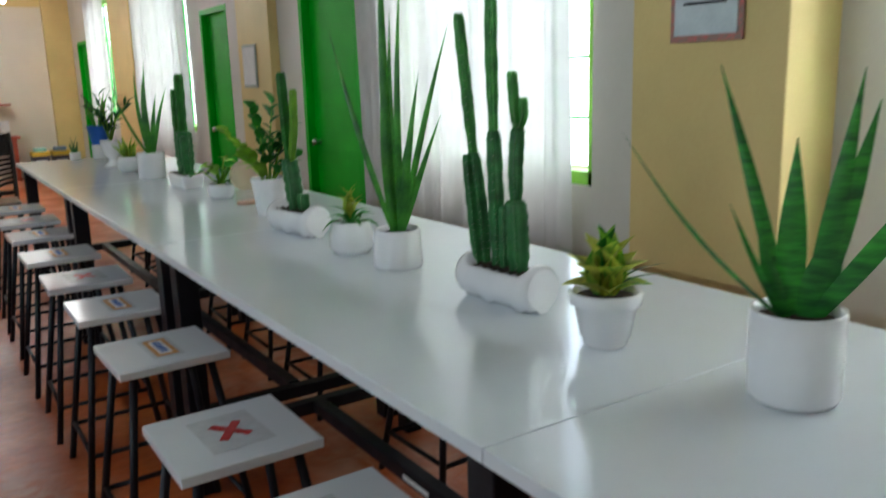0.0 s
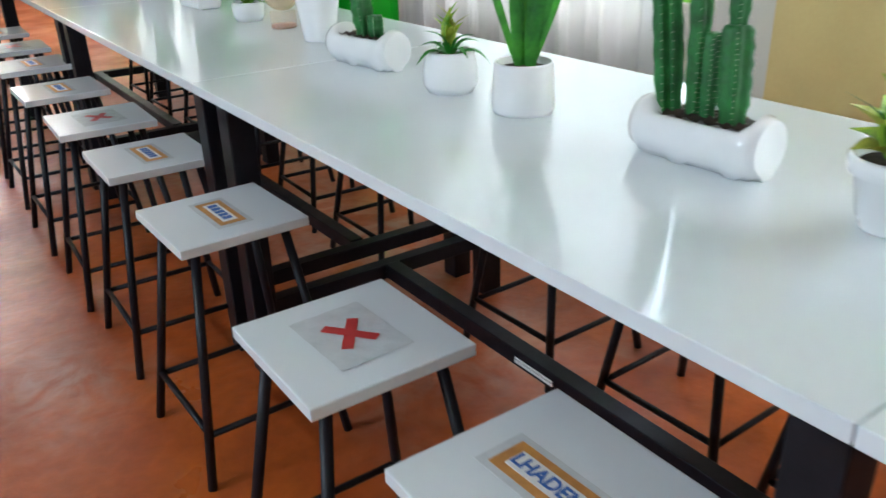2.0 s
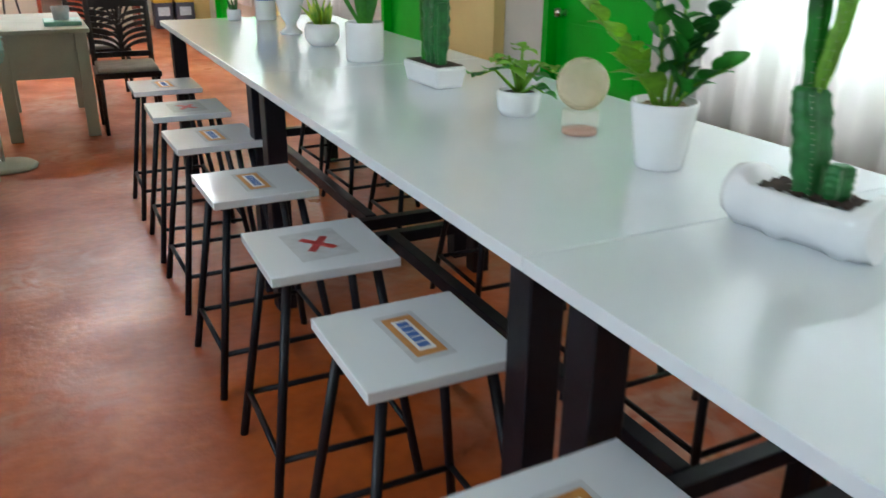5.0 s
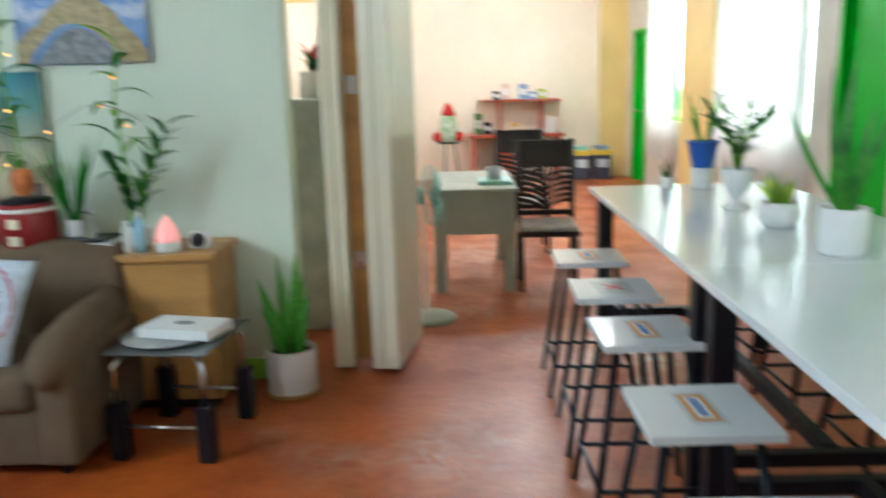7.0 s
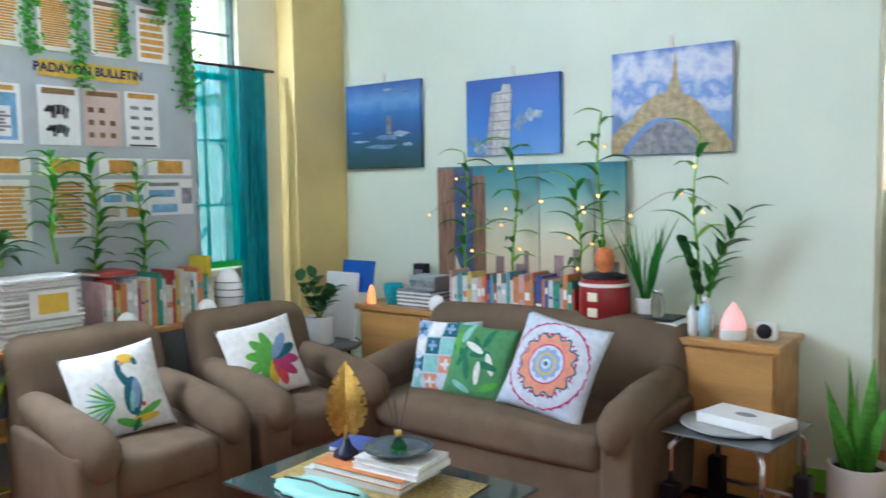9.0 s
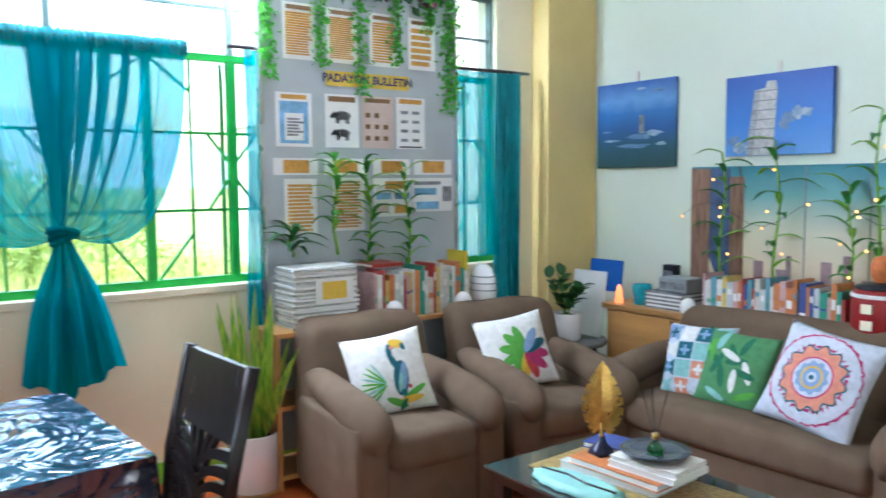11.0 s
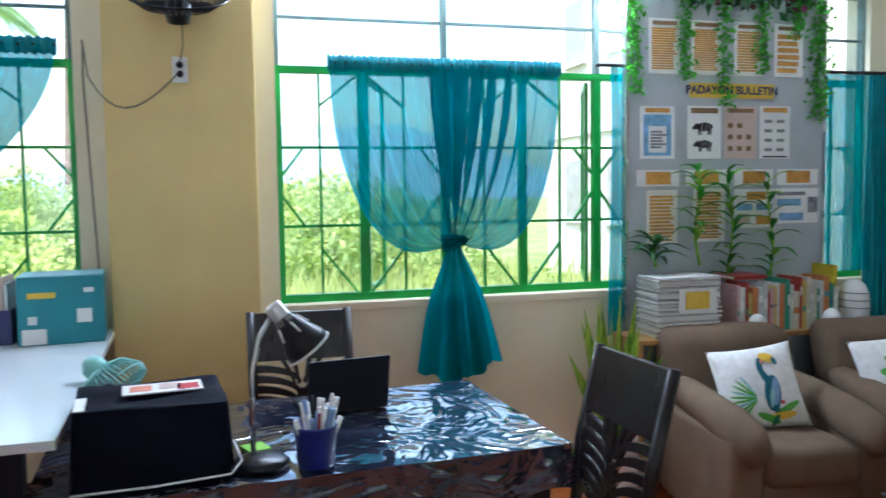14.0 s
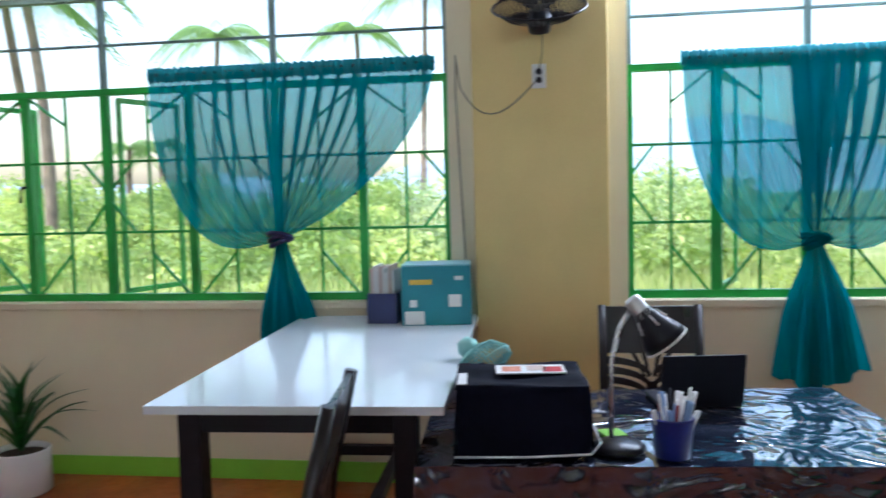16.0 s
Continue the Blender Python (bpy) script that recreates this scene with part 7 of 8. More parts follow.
for k in range(5):
    a = k * 1.26
    bm = bmesh.new()
    tube(bm, [(0, 0, 0.06), (0.05 * math.cos(a), 0.05 * math.sin(a), 0.24)], 0.0014, 5)
    part("reed", bm, DARKWOOD, rp)
ms = thing("mint_clutch", "mint green scalloped pouch with a dark zip", "pouch", pose(-1.98, 4.62, 0.4418, 0, 0, 4))
bm = bmesh.new()
n = 60
top = [(0.20 * math.cos(q) * (1 + 0.03 * math.sin(14 * q)), 0.085 * math.sin(q) * (1 + 0.05 * math.sin(14 * q))) for q in (6.2832 * k / n for k in range(n))]
low = [bm.verts.new((x, y, 0)) for x, y in top]
mid = [bm.verts.new((x, y, 0.012)) for x, y in top]
hi = [bm.verts.new((x * 0.8, y * 0.75, 0.024)) for x, y in top]
for a, b in ((low, mid), (mid, hi)):
    for i in range(n):
        bm.faces.new((a[i], a[(i + 1) % n], b[(i + 1) % n], b[i])).smooth = True
bm.faces.new(hi)
part("body", bm, mat("mint_leather", (0.30, 0.62, 0.56), 0.5, var=0.06, bump=0.2), ms)
bm = bmesh.new()
tube(bm, [(-0.17, 0.0, 0.024), (-0.05, 0.012, 0.026), (0.05, -0.01, 0.026), (0.17, 0.0, 0.024)], 0.005, 6)
part("zip", bm, DARKWOOD, ms)

# ---- glass side table ----
st = thing("side_table", "small glass side table on black and chrome legs", "side table", pose(-1.03, 6.10, 0, 0, 0, -6))
for k, z in enumerate((0.455, )):
    bm = bmesh.new()
    box(bm, -0.22, 0.22, -0.25, 0.25, z, z + 0.01)
    part("glass_top", bm, mat("grey_tinted_glass", (0.10, 0.11, 0.11), 0.05, var=0.02, bump=0), st, bev=0.003)
for sx in (-1, 1):
    for sy in (-1, 1):
        bm = bmesh.new()
        box(bm, sx * 0.19 - 0.033, sx * 0.19 + 0.033, sy * 0.22 - 0.033, sy * 0.22 + 0.033, 0, 0.24)
        part("leg_sleeve", bm, BLACKPLASTIC, st, bev=0.004)
        bm = bmesh.new()
        tube(bm, [(sx * 0.19, sy * 0.22, 0.24), (sx * 0.19, sy * 0.22, 0.40), (sx * 0.15, sy * 0.18, 0.45)], 0.012, 8)
        part("leg_tube", bm, CHROME, st)
for k, (p, q) in enumerate((((-0.19, -0.22), (0.19, -0.22)), ((-0.19, 0.22), (0.19, 0.22)))):
    bm = bmesh.new()
    tube(bm, [(*p, 0.14), (*q, 0.14)], 0.008, 8)
    part("stretcher", bm, CHROME, st)
pt_ = thing("round_platter", "round grey platter on the side table", "platter", pose(-1.06, 6.08, 0.466))
bm = bmesh.new()
lathe(bm, [(0, 0), (0.17, 0), (0.20, 0.012), (0.198, 0.018), (0.16, 0.008), (0, 0.008)], 36)
part("dish", bm, mat("grey_stoneware", (0.35, 0.36, 0.36), 0.35), pt_)
bx = thing("white_book", "thick white book lying on the platter", "book", pose(-1.00, 6.10, 0.475, 0, 0, -14))
bm = bmesh.new()
box(bm, -0.17, 0.17, -0.10, 0.10, 0, 0.045)
part("cover", bm, PAPER, bx, bev=0.004)
bm = bmesh.new()
bm.faces.new([bm.verts.new((0.045 * math.cos(a), 0.03 * math.sin(a), 0.0455)) for a in (6.2832 * k / 20 for k in range(20))])
part("cover_print", bm, GREYP, bx)


# ---- floor plants ----
def floor_pot(label, at, r, h, seedv, n, h0, h1, spread, w, material):
    t = pot("snake_plant", label, at, cyl_prof(r, h), r * 0.88, h - 0.03)
    bm = bmesh.new()
    lathe(bm, [(0, -0.0005), (r * 1.06, 0.0), (r * 1.08, 0.02), (r * 1.0, 0.022)], 28)
    part("saucer", bm, WOOD, t, "tan saucer")
    rnd = random.Random(seedv)
    for k in range(n):
        a = 2.4 * k
        s = spread * (0.25 + 0.75 * k / n)
        hh = h1 - (h1 - h0) * k / n * rnd.uniform(0.5, 1.2)
        bm = bmesh.new()
        blade(bm, (0.03 * math.cos(a), 0.03 * math.sin(a), h - 0.03), (s * math.cos(a), s * math.sin(a), h + hh), w * rnd.uniform(0.8, 1.2), -0.03, 0.4, 10, up=(math.cos(a + 1.7), math.sin(a + 1.7), 0.2), shape=0.6)
        part("leaf", bm, material, t)
    return t


floor_pot("bright green snake plant in a pale grey floor pot", (-0.665, 6.60, 0), 0.125, 0.235, 2, 8, 0.22, 0.48, 0.22, 0.075, mat("bright_snake_leaf", (0.12, 0.38, 0.04), 0.4, var=0.2, scale=16, color2=(0.05, 0.24, 0.03), stretch=(1, 1, 3)))
floor_pot("tall yellow-edged snake plant in a white floor pot", (-3.72, 4.13, 0), 0.125, 0.30, 7, 20, 0.30, 0.74, 0.30, 0.085, VARIEG)
dk = pot("dracaena", "dark strap-leaved plant in a white floor pot", (-3.80, -0.78, 0), cyl_prof(0.15, 0.24), 0.13, 0.21)
for k in range(26):
    a = 2.4 * k
    rad = 0.13 + 0.44 * (k / 26)
    bm = bmesh.new()
    blade(bm, (0.01 * math.cos(a), 0.01 * math.sin(a), 0.22 + 0.10 * (1 - k / 26)), (rad * math.cos(a), rad * math.sin(a), 0.74 - 0.40 * (k / 26)), 0.038, 0.18, 0.35, 8)
    part("leaf", bm, LEAFDARK, dk)
rf = thing("refrigerator", "tall pale grey cabinet behind the divider wall", "cabinet")
bm = bmesh.new()
box(bm, -1.2, -0.56, 7.62, 8.2, 0, 1.42)
part("body", bm, mat("pale_grey_enamel", (0.50, 0.54, 0.48), 0.4), rf, bev=0.01)
bm = bmesh.new()
box(bm, -1.19, -0.57, 7.605, 7.618, 0.03, 1.40)
part("door", bm, mat("pale_grey_enamel_door", (0.46, 0.50, 0.44), 0.4), rf)
fl = pot("flower_pot", "red and green flowers in a white pot on the cabinet", (-0.68, 7.80, 1.42), cyl_prof(0.09, 0.16), 0.08, 0.14)
for k in range(14):
    a = 2.4 * k
    bm = bmesh.new()
    blade(bm, (0, 0, 0.14), (0.10 * math.cos(a), 0.10 * math.sin(a), 0.20 + 0.012 * k), 0.05, 0.15, 0.3, 6)
    part("petal" if k > 7 else "leaf", bm, CR if k > 7 else LEAFDARK, fl)

# ---- on the work desk ----
DZ = 0.766
lamp = thing("desk_lamp", "black gooseneck desk lamp with a silver cap", "lamp", pose(-2.36, 2.30, DZ))
bm = bmesh.new()
lathe(bm, [(0, 0), (0.08, 0), (0.085, 0.008), (0.07, 0.022), (0.02, 0.03), (0, 0.03)], 28)
part("base", bm, BLACKPLASTIC, lamp)
bm = bmesh.new()
tube(bm, [(-0.03, -0.02, 0.02), (-0.03, -0.02, 0.16), (-0.035, -0.015, 0.27), (-0.05, 0.01, 0.37), (-0.06, 0.045, 0.425)], 0.0075, 10)
part("gooseneck", bm, CHROME, lamp)
shade = part("shade", (lambda b: (lathe(b, [(0.028, 0.0), (0.034, -0.02), (0.05, -0.06), (0.068, -0.10), (0.072, -0.125), (0.069, -0.125), (0.06, -0.09), (0.045, -0.055), (0.026, -0.015)], 28), b)[1])(bmesh.new()), BLACKPLASTIC, lamp, "glossy black shade with white rim", m=pose(-0.065, 0.075, 0.42, 0, 0, 0) @ Matrix.Rotation(radians(38), 4, "X"))
bm = bmesh.new()
lathe(bm, [(0, 0.05), (0.022, 0.048), (0.027, 0.04), (0.028, 0.0), (0.034, -0.02), (0.030, -0.022)], 24)
part("cap", bm, mat("silver_paint", (0.55, 0.55, 0.55), 0.35, metal=0.6), shade)
bm = bmesh.new()
lathe(bm, [(0.069, -0.124), (0.074, -0.122), (0.074, -0.130), (0.069, -0.131)], 28)
part("rim", bm, PAPER, shade)
for k in range(5):
    a = k * 1.2566 + 0.3
    bm = bmesh.new()
    tube(bm, [(0.0365 * math.cos(a), 0.0365 * math.sin(a), -0.022), (0.0525 * math.cos(a), 0.0525 * math.sin(a), -0.060)], 0.003, 6)
    part("vent_slot", bm, PAPER, shade)
pc = thing("pencil_cup", "dark blue bucket full of pens and markers", "cup", pose(-2.31, 2.455, DZ))
bm = bmesh.new()
lathe(bm, [(0, 0), (0.052, 0), (0.062, 0.11), (0.065, 0.115), (0.065, 0.12), (0.058, 0.12), (0.05, 0.01), (0, 0.01)], 26)
part("bucket", bm, mat("royal_blue_plastic", (0.015, 0.03, 0.22), 0.35), pc)
rp_ = random.Random(8)
for k in range(27):
    a, q = rp_.uniform(0, 6.28), rp_.uniform(0.01, 0.05)
    bm = bmesh.new()
    tube(bm, [(q * 0.5 * math.cos(a), q * 0.5 * math.sin(a), 0.015), (q * 1.5 * math.cos(a), q * 1.5 * math.sin(a), rp_.uniform(0.13, 0.215))], rp_.choice((0.004, 0.005, 0.007, 0.008)), 8)
    part("pen", bm, rp_.choice((PAPER, PAPER, PAPER, RED, BLACKPLASTIC, CB)), pc)
lt = thing("laptop", "thin black laptop open with its back to the room", "laptop", pose(-2.86, 2.63, DZ, 0, 0, 8))
bm = bmesh.new()
box(bm, -0.22, 0.0, -0.15, 0.15, 0, 0.014)
part("base", bm, BLACKPLASTIC, lt, bev=0.003)
bm = bmesh.new()
box(bm, -0.004, 0.004, -0.15, 0.15, 0, 0.19)
part("screen", bm, BLACKPLASTIC, lt, bev=0.002, m=pose(0.004, 0, 0.012, 0, 10, 0))
CLOTHBLACK = mat("black_dust_cover", (0.004, 0.005, 0.014), 0.75, var=0.2, scale=9, bump=0.5, fine=20, spec=0.08)
pr = thing("covered_printer", "boxy printer under a black dust cover with white piping", "printer", pose(-2.42, 2.0, DZ, 0, 0, 6))
bm = bmesh.new()
sheet(bm, 24, 24, lambda u, v: (0.15 - 0.34 * u, -0.20 + 0.40 * v, 0.215 + 0.005 * math.sin(u * 9 + v * 5)))
for (ax, s) in (("x", 0), ("x", 1), ("y", 0), ("y", 1)):
    if ax == "x":
        sheet(bm, 24, 8, lambda u, v: (0.15 - 0.34 * s + (0.012 * v * (1 if s == 0 else -1)), -0.20 + 0.40 * u, (0.215 + 0.004 * math.sin(u * 9)) * (1 - v)))
    else:
        sheet(bm, 24, 8, lambda u, v: (0.15 - 0.34 * u, -0.20 + 0.40 * s + (0.012 * v * (1 if s else -1)) + 0.004 * math.sin(u * 20) * v, (0.215 + 0.004 * math.sin(u * 9)) * (1 - v)))
bmesh.ops.remove_doubles(bm, verts=bm.verts, dist=0.012)
part("dust_cover", bm, CLOTHBLACK, pr, smooth=False)
bm = bmesh.new()
tube(bm, [(0.166, -0.21, 0.006), (0.168, 0.0, 0.004), (0.166, 0.20, 0.010), (0.12, 0.235, 0.03), (0.02, 0.225, 0.06)], 0.0035, 6)
part("piping", bm, PAPER, pr)
bm = bmesh.new()
box(bm, 0.0, 0.145, -0.196, -0.168, 0.221, 0.224)
part("label_strip", bm, PAPER, pr, "white strip along the cover's edge")
lf = thing("leaflet", "printed leaflet lying on the covered printer", "leaflet", pose(-2.46, 2.03, DZ + 0.223, 0, 0, 96))
bm = bmesh.new()
box(bm, -0.11, 0.11, -0.06, 0.06, 0, 0.004)
part("sheet", bm, PAPER, lf)
for k, (x, y, mt) in enumerate(((-0.06, 0.0, CO), (0.02, 0.01, PINKP), (0.07, -0.01, CR))):
    bm = bmesh.new()
    box(bm, x - 0.03, x + 0.03, y - 0.035, y + 0.035, 0.0042, 0.005)
    part("printed_block", bm, mt, lf)
gb = thing("green_note", "small lime green note pad by the lamp", "note pad", pose(-2.50, 2.29, DZ, 0, 0, 20))
bm = bmesh.new()
box(bm, -0.04, 0.04, -0.035, 0.035, 0, 0.012)
part("pad", bm, LIME, gb)
fn = thing("desk_fan", "small mint green fan with a wire cage", "fan", pose(-2.92, 1.80, DZ) @ Matrix.Scale(0.85, 4))
MINTP = mat("mint_plastic", (0.28, 0.60, 0.56), 0.4)
bm = bmesh.new()
lathe(bm, [(0, 0), (0.07, 0), (0.065, 0.02), (0.02, 0.035), (0.016, 0.12), (0, 0.12)], 20)
part("stand", bm, MINTP, fn)
cage = part("motor", (lambda b: (lathe(b, [(0, 0), (0.045, 0.01), (0.05, 0.05), (0.03, 0.085), (0, 0.09)], 20), b)[1])(bmesh.new()), MINTP, fn, m=Matrix.Translation((0, 0, 0.21)) @ Vector((-0.25, -0.6, 0.65)).to_track_quat("Z", "Y").to_matrix().to_4x4())
for k in range(44):
    a = 6.2832 * k / 44
    bm = bmesh.new()
    tube(bm, [(0.045 * math.cos(a), 0.045 * math.sin(a), 0.02), (0.105 * math.cos(a), 0.105 * math.sin(a), -0.005), (0.14 * math.cos(a), 0.14 * math.sin(a), -0.06), (0.135 * math.cos(a), 0.135 * math.sin(a), -0.10), (0.04 * math.cos(a), 0.04 * math.sin(a), -0.13)], 0.003, 4)
    part("cage_wire", bm, MINTP, cage)
for r_, z_ in ((0.075, 0.008), (0.105, -0.005), (0.142, -0.07), (0.09, -0.117)):
    bm = bmesh.new()
    tube(bm, [(r_ * math.cos(6.2832 * k / 28), r_ * math.sin(6.2832 * k / 28), z_) for k in range(29)], 0.003, 5)
    part("cage_ring", bm, MINTP, cage)

# ---- on the window-side bar table ----
TEALBOX = mat("teal_printed_carton", (0.008, 0.23, 0.28), 0.45, var=0.06)
tbx = thing("paper_box", "teal printed carton with a white lid edge", "box", pose(-3.86, 1.52, 0.925, 0, 0, 6))
bm = bmesh.new()
box(bm, -0.13, 0.13, -0.17, 0.17, 0, 0.29)
part("carton", bm, TEALBOX, tbx, bev=0.004)
bm = bmesh.new()
box(bm, -0.128, 0.128, -0.168, 0.168, 0.2905, 0.296)
part("lid", bm, mat("pale_teal_card", (0.25, 0.55, 0.62), 0.5), tbx)
for y0, y1, z0, z1, mt in ((0.06, 0.12, 0.09, 0.15, PAPER), (-0.155, -0.06, 0.005, 0.07, PAPER), (-0.13, -0.095, 0.09, 0.125, PAPER), (-0.13, -0.02, 0.20, 0.225, YEL), (0.09, 0.13, 0.22, 0.24, PAPER)):
    bm = bmesh.new()
    box(bm, 0.1305, 0.1318, y0, y1, z0, z1)
    part("printed_block", bm, mt, tbx)
fb = thing("file_box", "navy magazine file full of white folders", "file box", pose(-3.90, 1.25, 0.925))
bm = bmesh.new()
for a in ((-0.12, 0.12, -0.075, -0.070), (-0.12, 0.12, 0.070, 0.075), (-0.12, -0.115, -0.07, 0.07), (0.115, 0.12, -0.07, 0.07)):
    box(bm, *a, 0, 0.15)
part("case", bm, mat("navy_plastic", (0.01, 0.02, 0.12), 0.4), fb)
for k in range(8):
    bm = bmesh.new()
    box(bm, -0.10, 0.105, -0.062 + 0.016 * k, -0.052 + 0.016 * k, 0.004, 0.27 + 0.02 * math.sin(k * 2.3), m=None)
    part("folder", bm, PAPER if k % 3 else PINKP, fb)

# ---- wall fan, outlet and cable ----
wf = thing("wall_fan", "black wall fan with wire cage on the yellow pillar", "fan", pose(XW + 0.10, 2.05, 2.54))
bm = bmesh.new()
box(bm, 0.0, 0.05, -0.05, 0.05, -0.16, 0.04)
part("bracket", bm, BLACKPLASTIC, wf, bev=0.008)
bm = bmesh.new()
tube(bm, [(0.03, 0, -0.08), (0.10, 0, -0.13), (0.20, 0, -0.17)], 0.02, 10)
part("arm", bm, BLACKPLASTIC, wf)
hd = part("motor", (lambda b: (lathe(b, [(0, -0.08), (0.05, -0.07), (0.06, -0.02), (0.05, 0.03), (0, 0.04)], 20), b)[1])(bmesh.new()), BLACKPLASTIC, wf, m=pose(0.22, 0, -0.155, 0, 28, 0))
for k in range(44):
    a = 6.2832 * k / 44
    bm = bmesh.new()
    tube(bm, [(0.05 * math.cos(a), 0.05 * math.sin(a), 0.0), (0.15 * math.cos(a), 0.15 * math.sin(a), 0.0), (0.22 * math.cos(a), 0.22 * math.sin(a), 0.05), (0.15 * math.cos(a), 0.15 * math.sin(a), 0.12), (0.03 * math.cos(a), 0.03 * math.sin(a), 0.14)], 0.003, 4)
    part("cage_wire", bm, BLACKPLASTIC, hd)
bm = bmesh.new()
tube(bm, [(0.222 * math.cos(6.2832 * k / 36), 0.222 * math.sin(6.2832 * k / 36), 0.05) for k in range(37)], 0.005, 6)
part("cage_ring", bm, BLACKPLASTIC, hd)
for k in range(3):
    a = 2.094 * k
    bm = bmesh.new()
    blade(bm, (0.03 * math.cos(a), 0.03 * math.sin(a), 0.06), (0.20 * math.cos(a), 0.20 * math.sin(a), 0.08), 0.17, 0.1, 0.1, 6)
    part("blade", bm, BLACKPLASTIC, hd)
ol = thing("wall_outlet", "white double outlet with two black plugs", "outlet", pose(XW + 0.101, 2.04, 2.14))
bm = bmesh.new()
box(bm, 0, 0.008, -0.035, 0.035, -0.06, 0.06)
part("plate", bm, PAPER, ol, bev=0.003)
for z in (0.022, -0.02):
    bm = bmesh.new()
    lathe(bm, [(0, 0), (0.017, 0), (0.015, 0.02), (0.006, 0.035), (0, 0.036)], 14)
    part("plug", bm, BLACKPLASTIC, ol, m=pose(0.008, 0, z, 0, 90, 0))
cb = thing("power_cable", "thin grey cable looping from the outlet to the window frame", "cable")
bm = bmesh.new()
cpts = [(XW + 0.12, 2.03, 2.12)]
for k in range(1, 11):
    q = k / 10
    cpts.append((XW + 0.115 - 0.03 * max(0.0, q - 0.7), 2.03 - 0.39 * q, 2.12 - 0.17 * math.sin(math.pi * min(1.0, q * 0.75)) + 0.10 * q ** 5))
cpts += [(XW + 0.08, 1.625, 2.20), (XW + 0.05, 1.612, 2.27), (XW + 0.02, 1.61, 2.24), (XW + 0.012, 1.605, 2.1), (XW + 0.012, 1.62, 1.7), (XW + 0.012, 1.64, 1.2), (XW + 0.012, 1.64, 0.95)]
tube(bm, cpts, 0.004, 6)
part("cable", bm, mat("grey_cable", (0.22, 0.20, 0.14), 0.5), cb)
bm = bmesh.new()
tube(bm, [(XW + 0.12, 2.04, 2.165), (XW + 0.14, 2.06, 2.25), (XW + 0.2, 2.06, 2.36), (XW + 0.18, 2.05, 2.50)], 0.004, 6)
part("fan_cord", bm, mat("tan_cable", (0.30, 0.24, 0.10), 0.5), cb)

# ---- far hall ----
REDWOOD = mat("red_brown_shelf", (0.36, 0.06, 0.025), 0.45, var=0.12, scale=6)
hs = thing("hall_shelf", "red-brown wooden wall unit crowded with boxes at the far wall", "shelf")
for a in ((0.55, 1.70, 14.85, YN - 0.06, 1.17, 1.20), (0.35, 1.75, 14.7, YN - 0.06, 0.66, 0.70), (0.80, 0.84, 14.9, YN - 0.06, 0.70, 1.17), (1.42, 1.46, 14.9, YN - 0.06, 0.70, 1.17), (0.40, 0.45, 14.75, YN - 0.06, 0, 0.66), (1.64, 1.70, 14.75, YN - 0.06, 0, 0.66), (0.75, 1.0, 14.78, YN - 0.06, 0.0, 0.66)):
    bm = bmesh.new()
    box(bm, *a)
    part("board", bm, REDWOOD, hs, bev=0.003)
rh = random.Random(77)
for k in range(9):
    x = 0.50 + k * 0.135
    z, h = (1.20, rh.uniform(0.10, 0.34)) if k in (2, 3, 5, 6, 7) else (0.70, rh.uniform(0.12, 0.35))
    w, mt = rh.uniform(0.08, 0.13), (LEAF, BLACKPLASTIC, DARKWOOD, PINKP, YEL, CB, CB, LEAFYELLOW, PAPER)[k]
    b = thing("carton", "small coloured carton on the hall shelf", "box", pose(x, 14.98, z))
    bm = bmesh.new()
    box(bm, -w / 2, w / 2, -0.07, 0.07, 0, h)
    part("body", bm, mt, b, bev=0.003)
    bm = bmesh.new()
    box(bm, -w * 0.35, w * 0.35, -0.073, -0.0705, h * 0.3, h * 0.7)
    part("label", bm, PAPER, b)
dl = thing("small_stool_toy", "red, green and white stuffed ornament on a dark stool", "ornament", pose(0.05, 14.8, 0))
REDPLUSH = mat("red_plush", (0.55, 0.02, 0.02), 0.9, var=0.2, scale=20)
bm = bmesh.new()
lathe(bm, [(0, 0.62), (0.14, 0.62), (0.17, 0.70), (0.13, 0.82), (0.14, 0.90), (0.10, 0.99), (0, 1.02)], 14)
part("body", bm, mat("green_and_white_plush", (0.06, 0.30, 0.10), 0.9, var=0.3, scale=9, color2=(0.66, 0.66, 0.60)), dl, "green and white plush body")
bm = bmesh.new()
lathe(bm, [(0, 1.0), (0.10, 1.0), (0.09, 1.06), (0.05, 1.14), (0.0, 1.19)], 14)
part("hat", bm, REDPLUSH, dl, "red hat")
for sx in (-1, 1):
    bm = bmesh.new()
    lathe(bm, [(0, 0.62), (0.06, 0.63), (0.085, 0.69), (0.06, 0.75), (0, 0.765)], 14, at=(sx * 0.15, -0.06, 0))
    part("shoe", bm, REDPLUSH, dl, "red plush shoe")
for k in range(3):
    a = 2.1 * k
    bm = bmesh.new()
    tube(bm, [(0.08 * math.cos(a), 0.08 * math.sin(a), 0.60), (0.16 * math.cos(a), 0.16 * math.sin(a), 0)], 0.015, 6)
    part("stool_leg", bm, DARKWOOD, dl)
bm = bmesh.new()
lathe(bm, [(0, 0.59), (0.16, 0.59), (0.16, 0.62), (0, 0.62)], 18)
part("stool_seat", bm, DARKWOOD, dl)
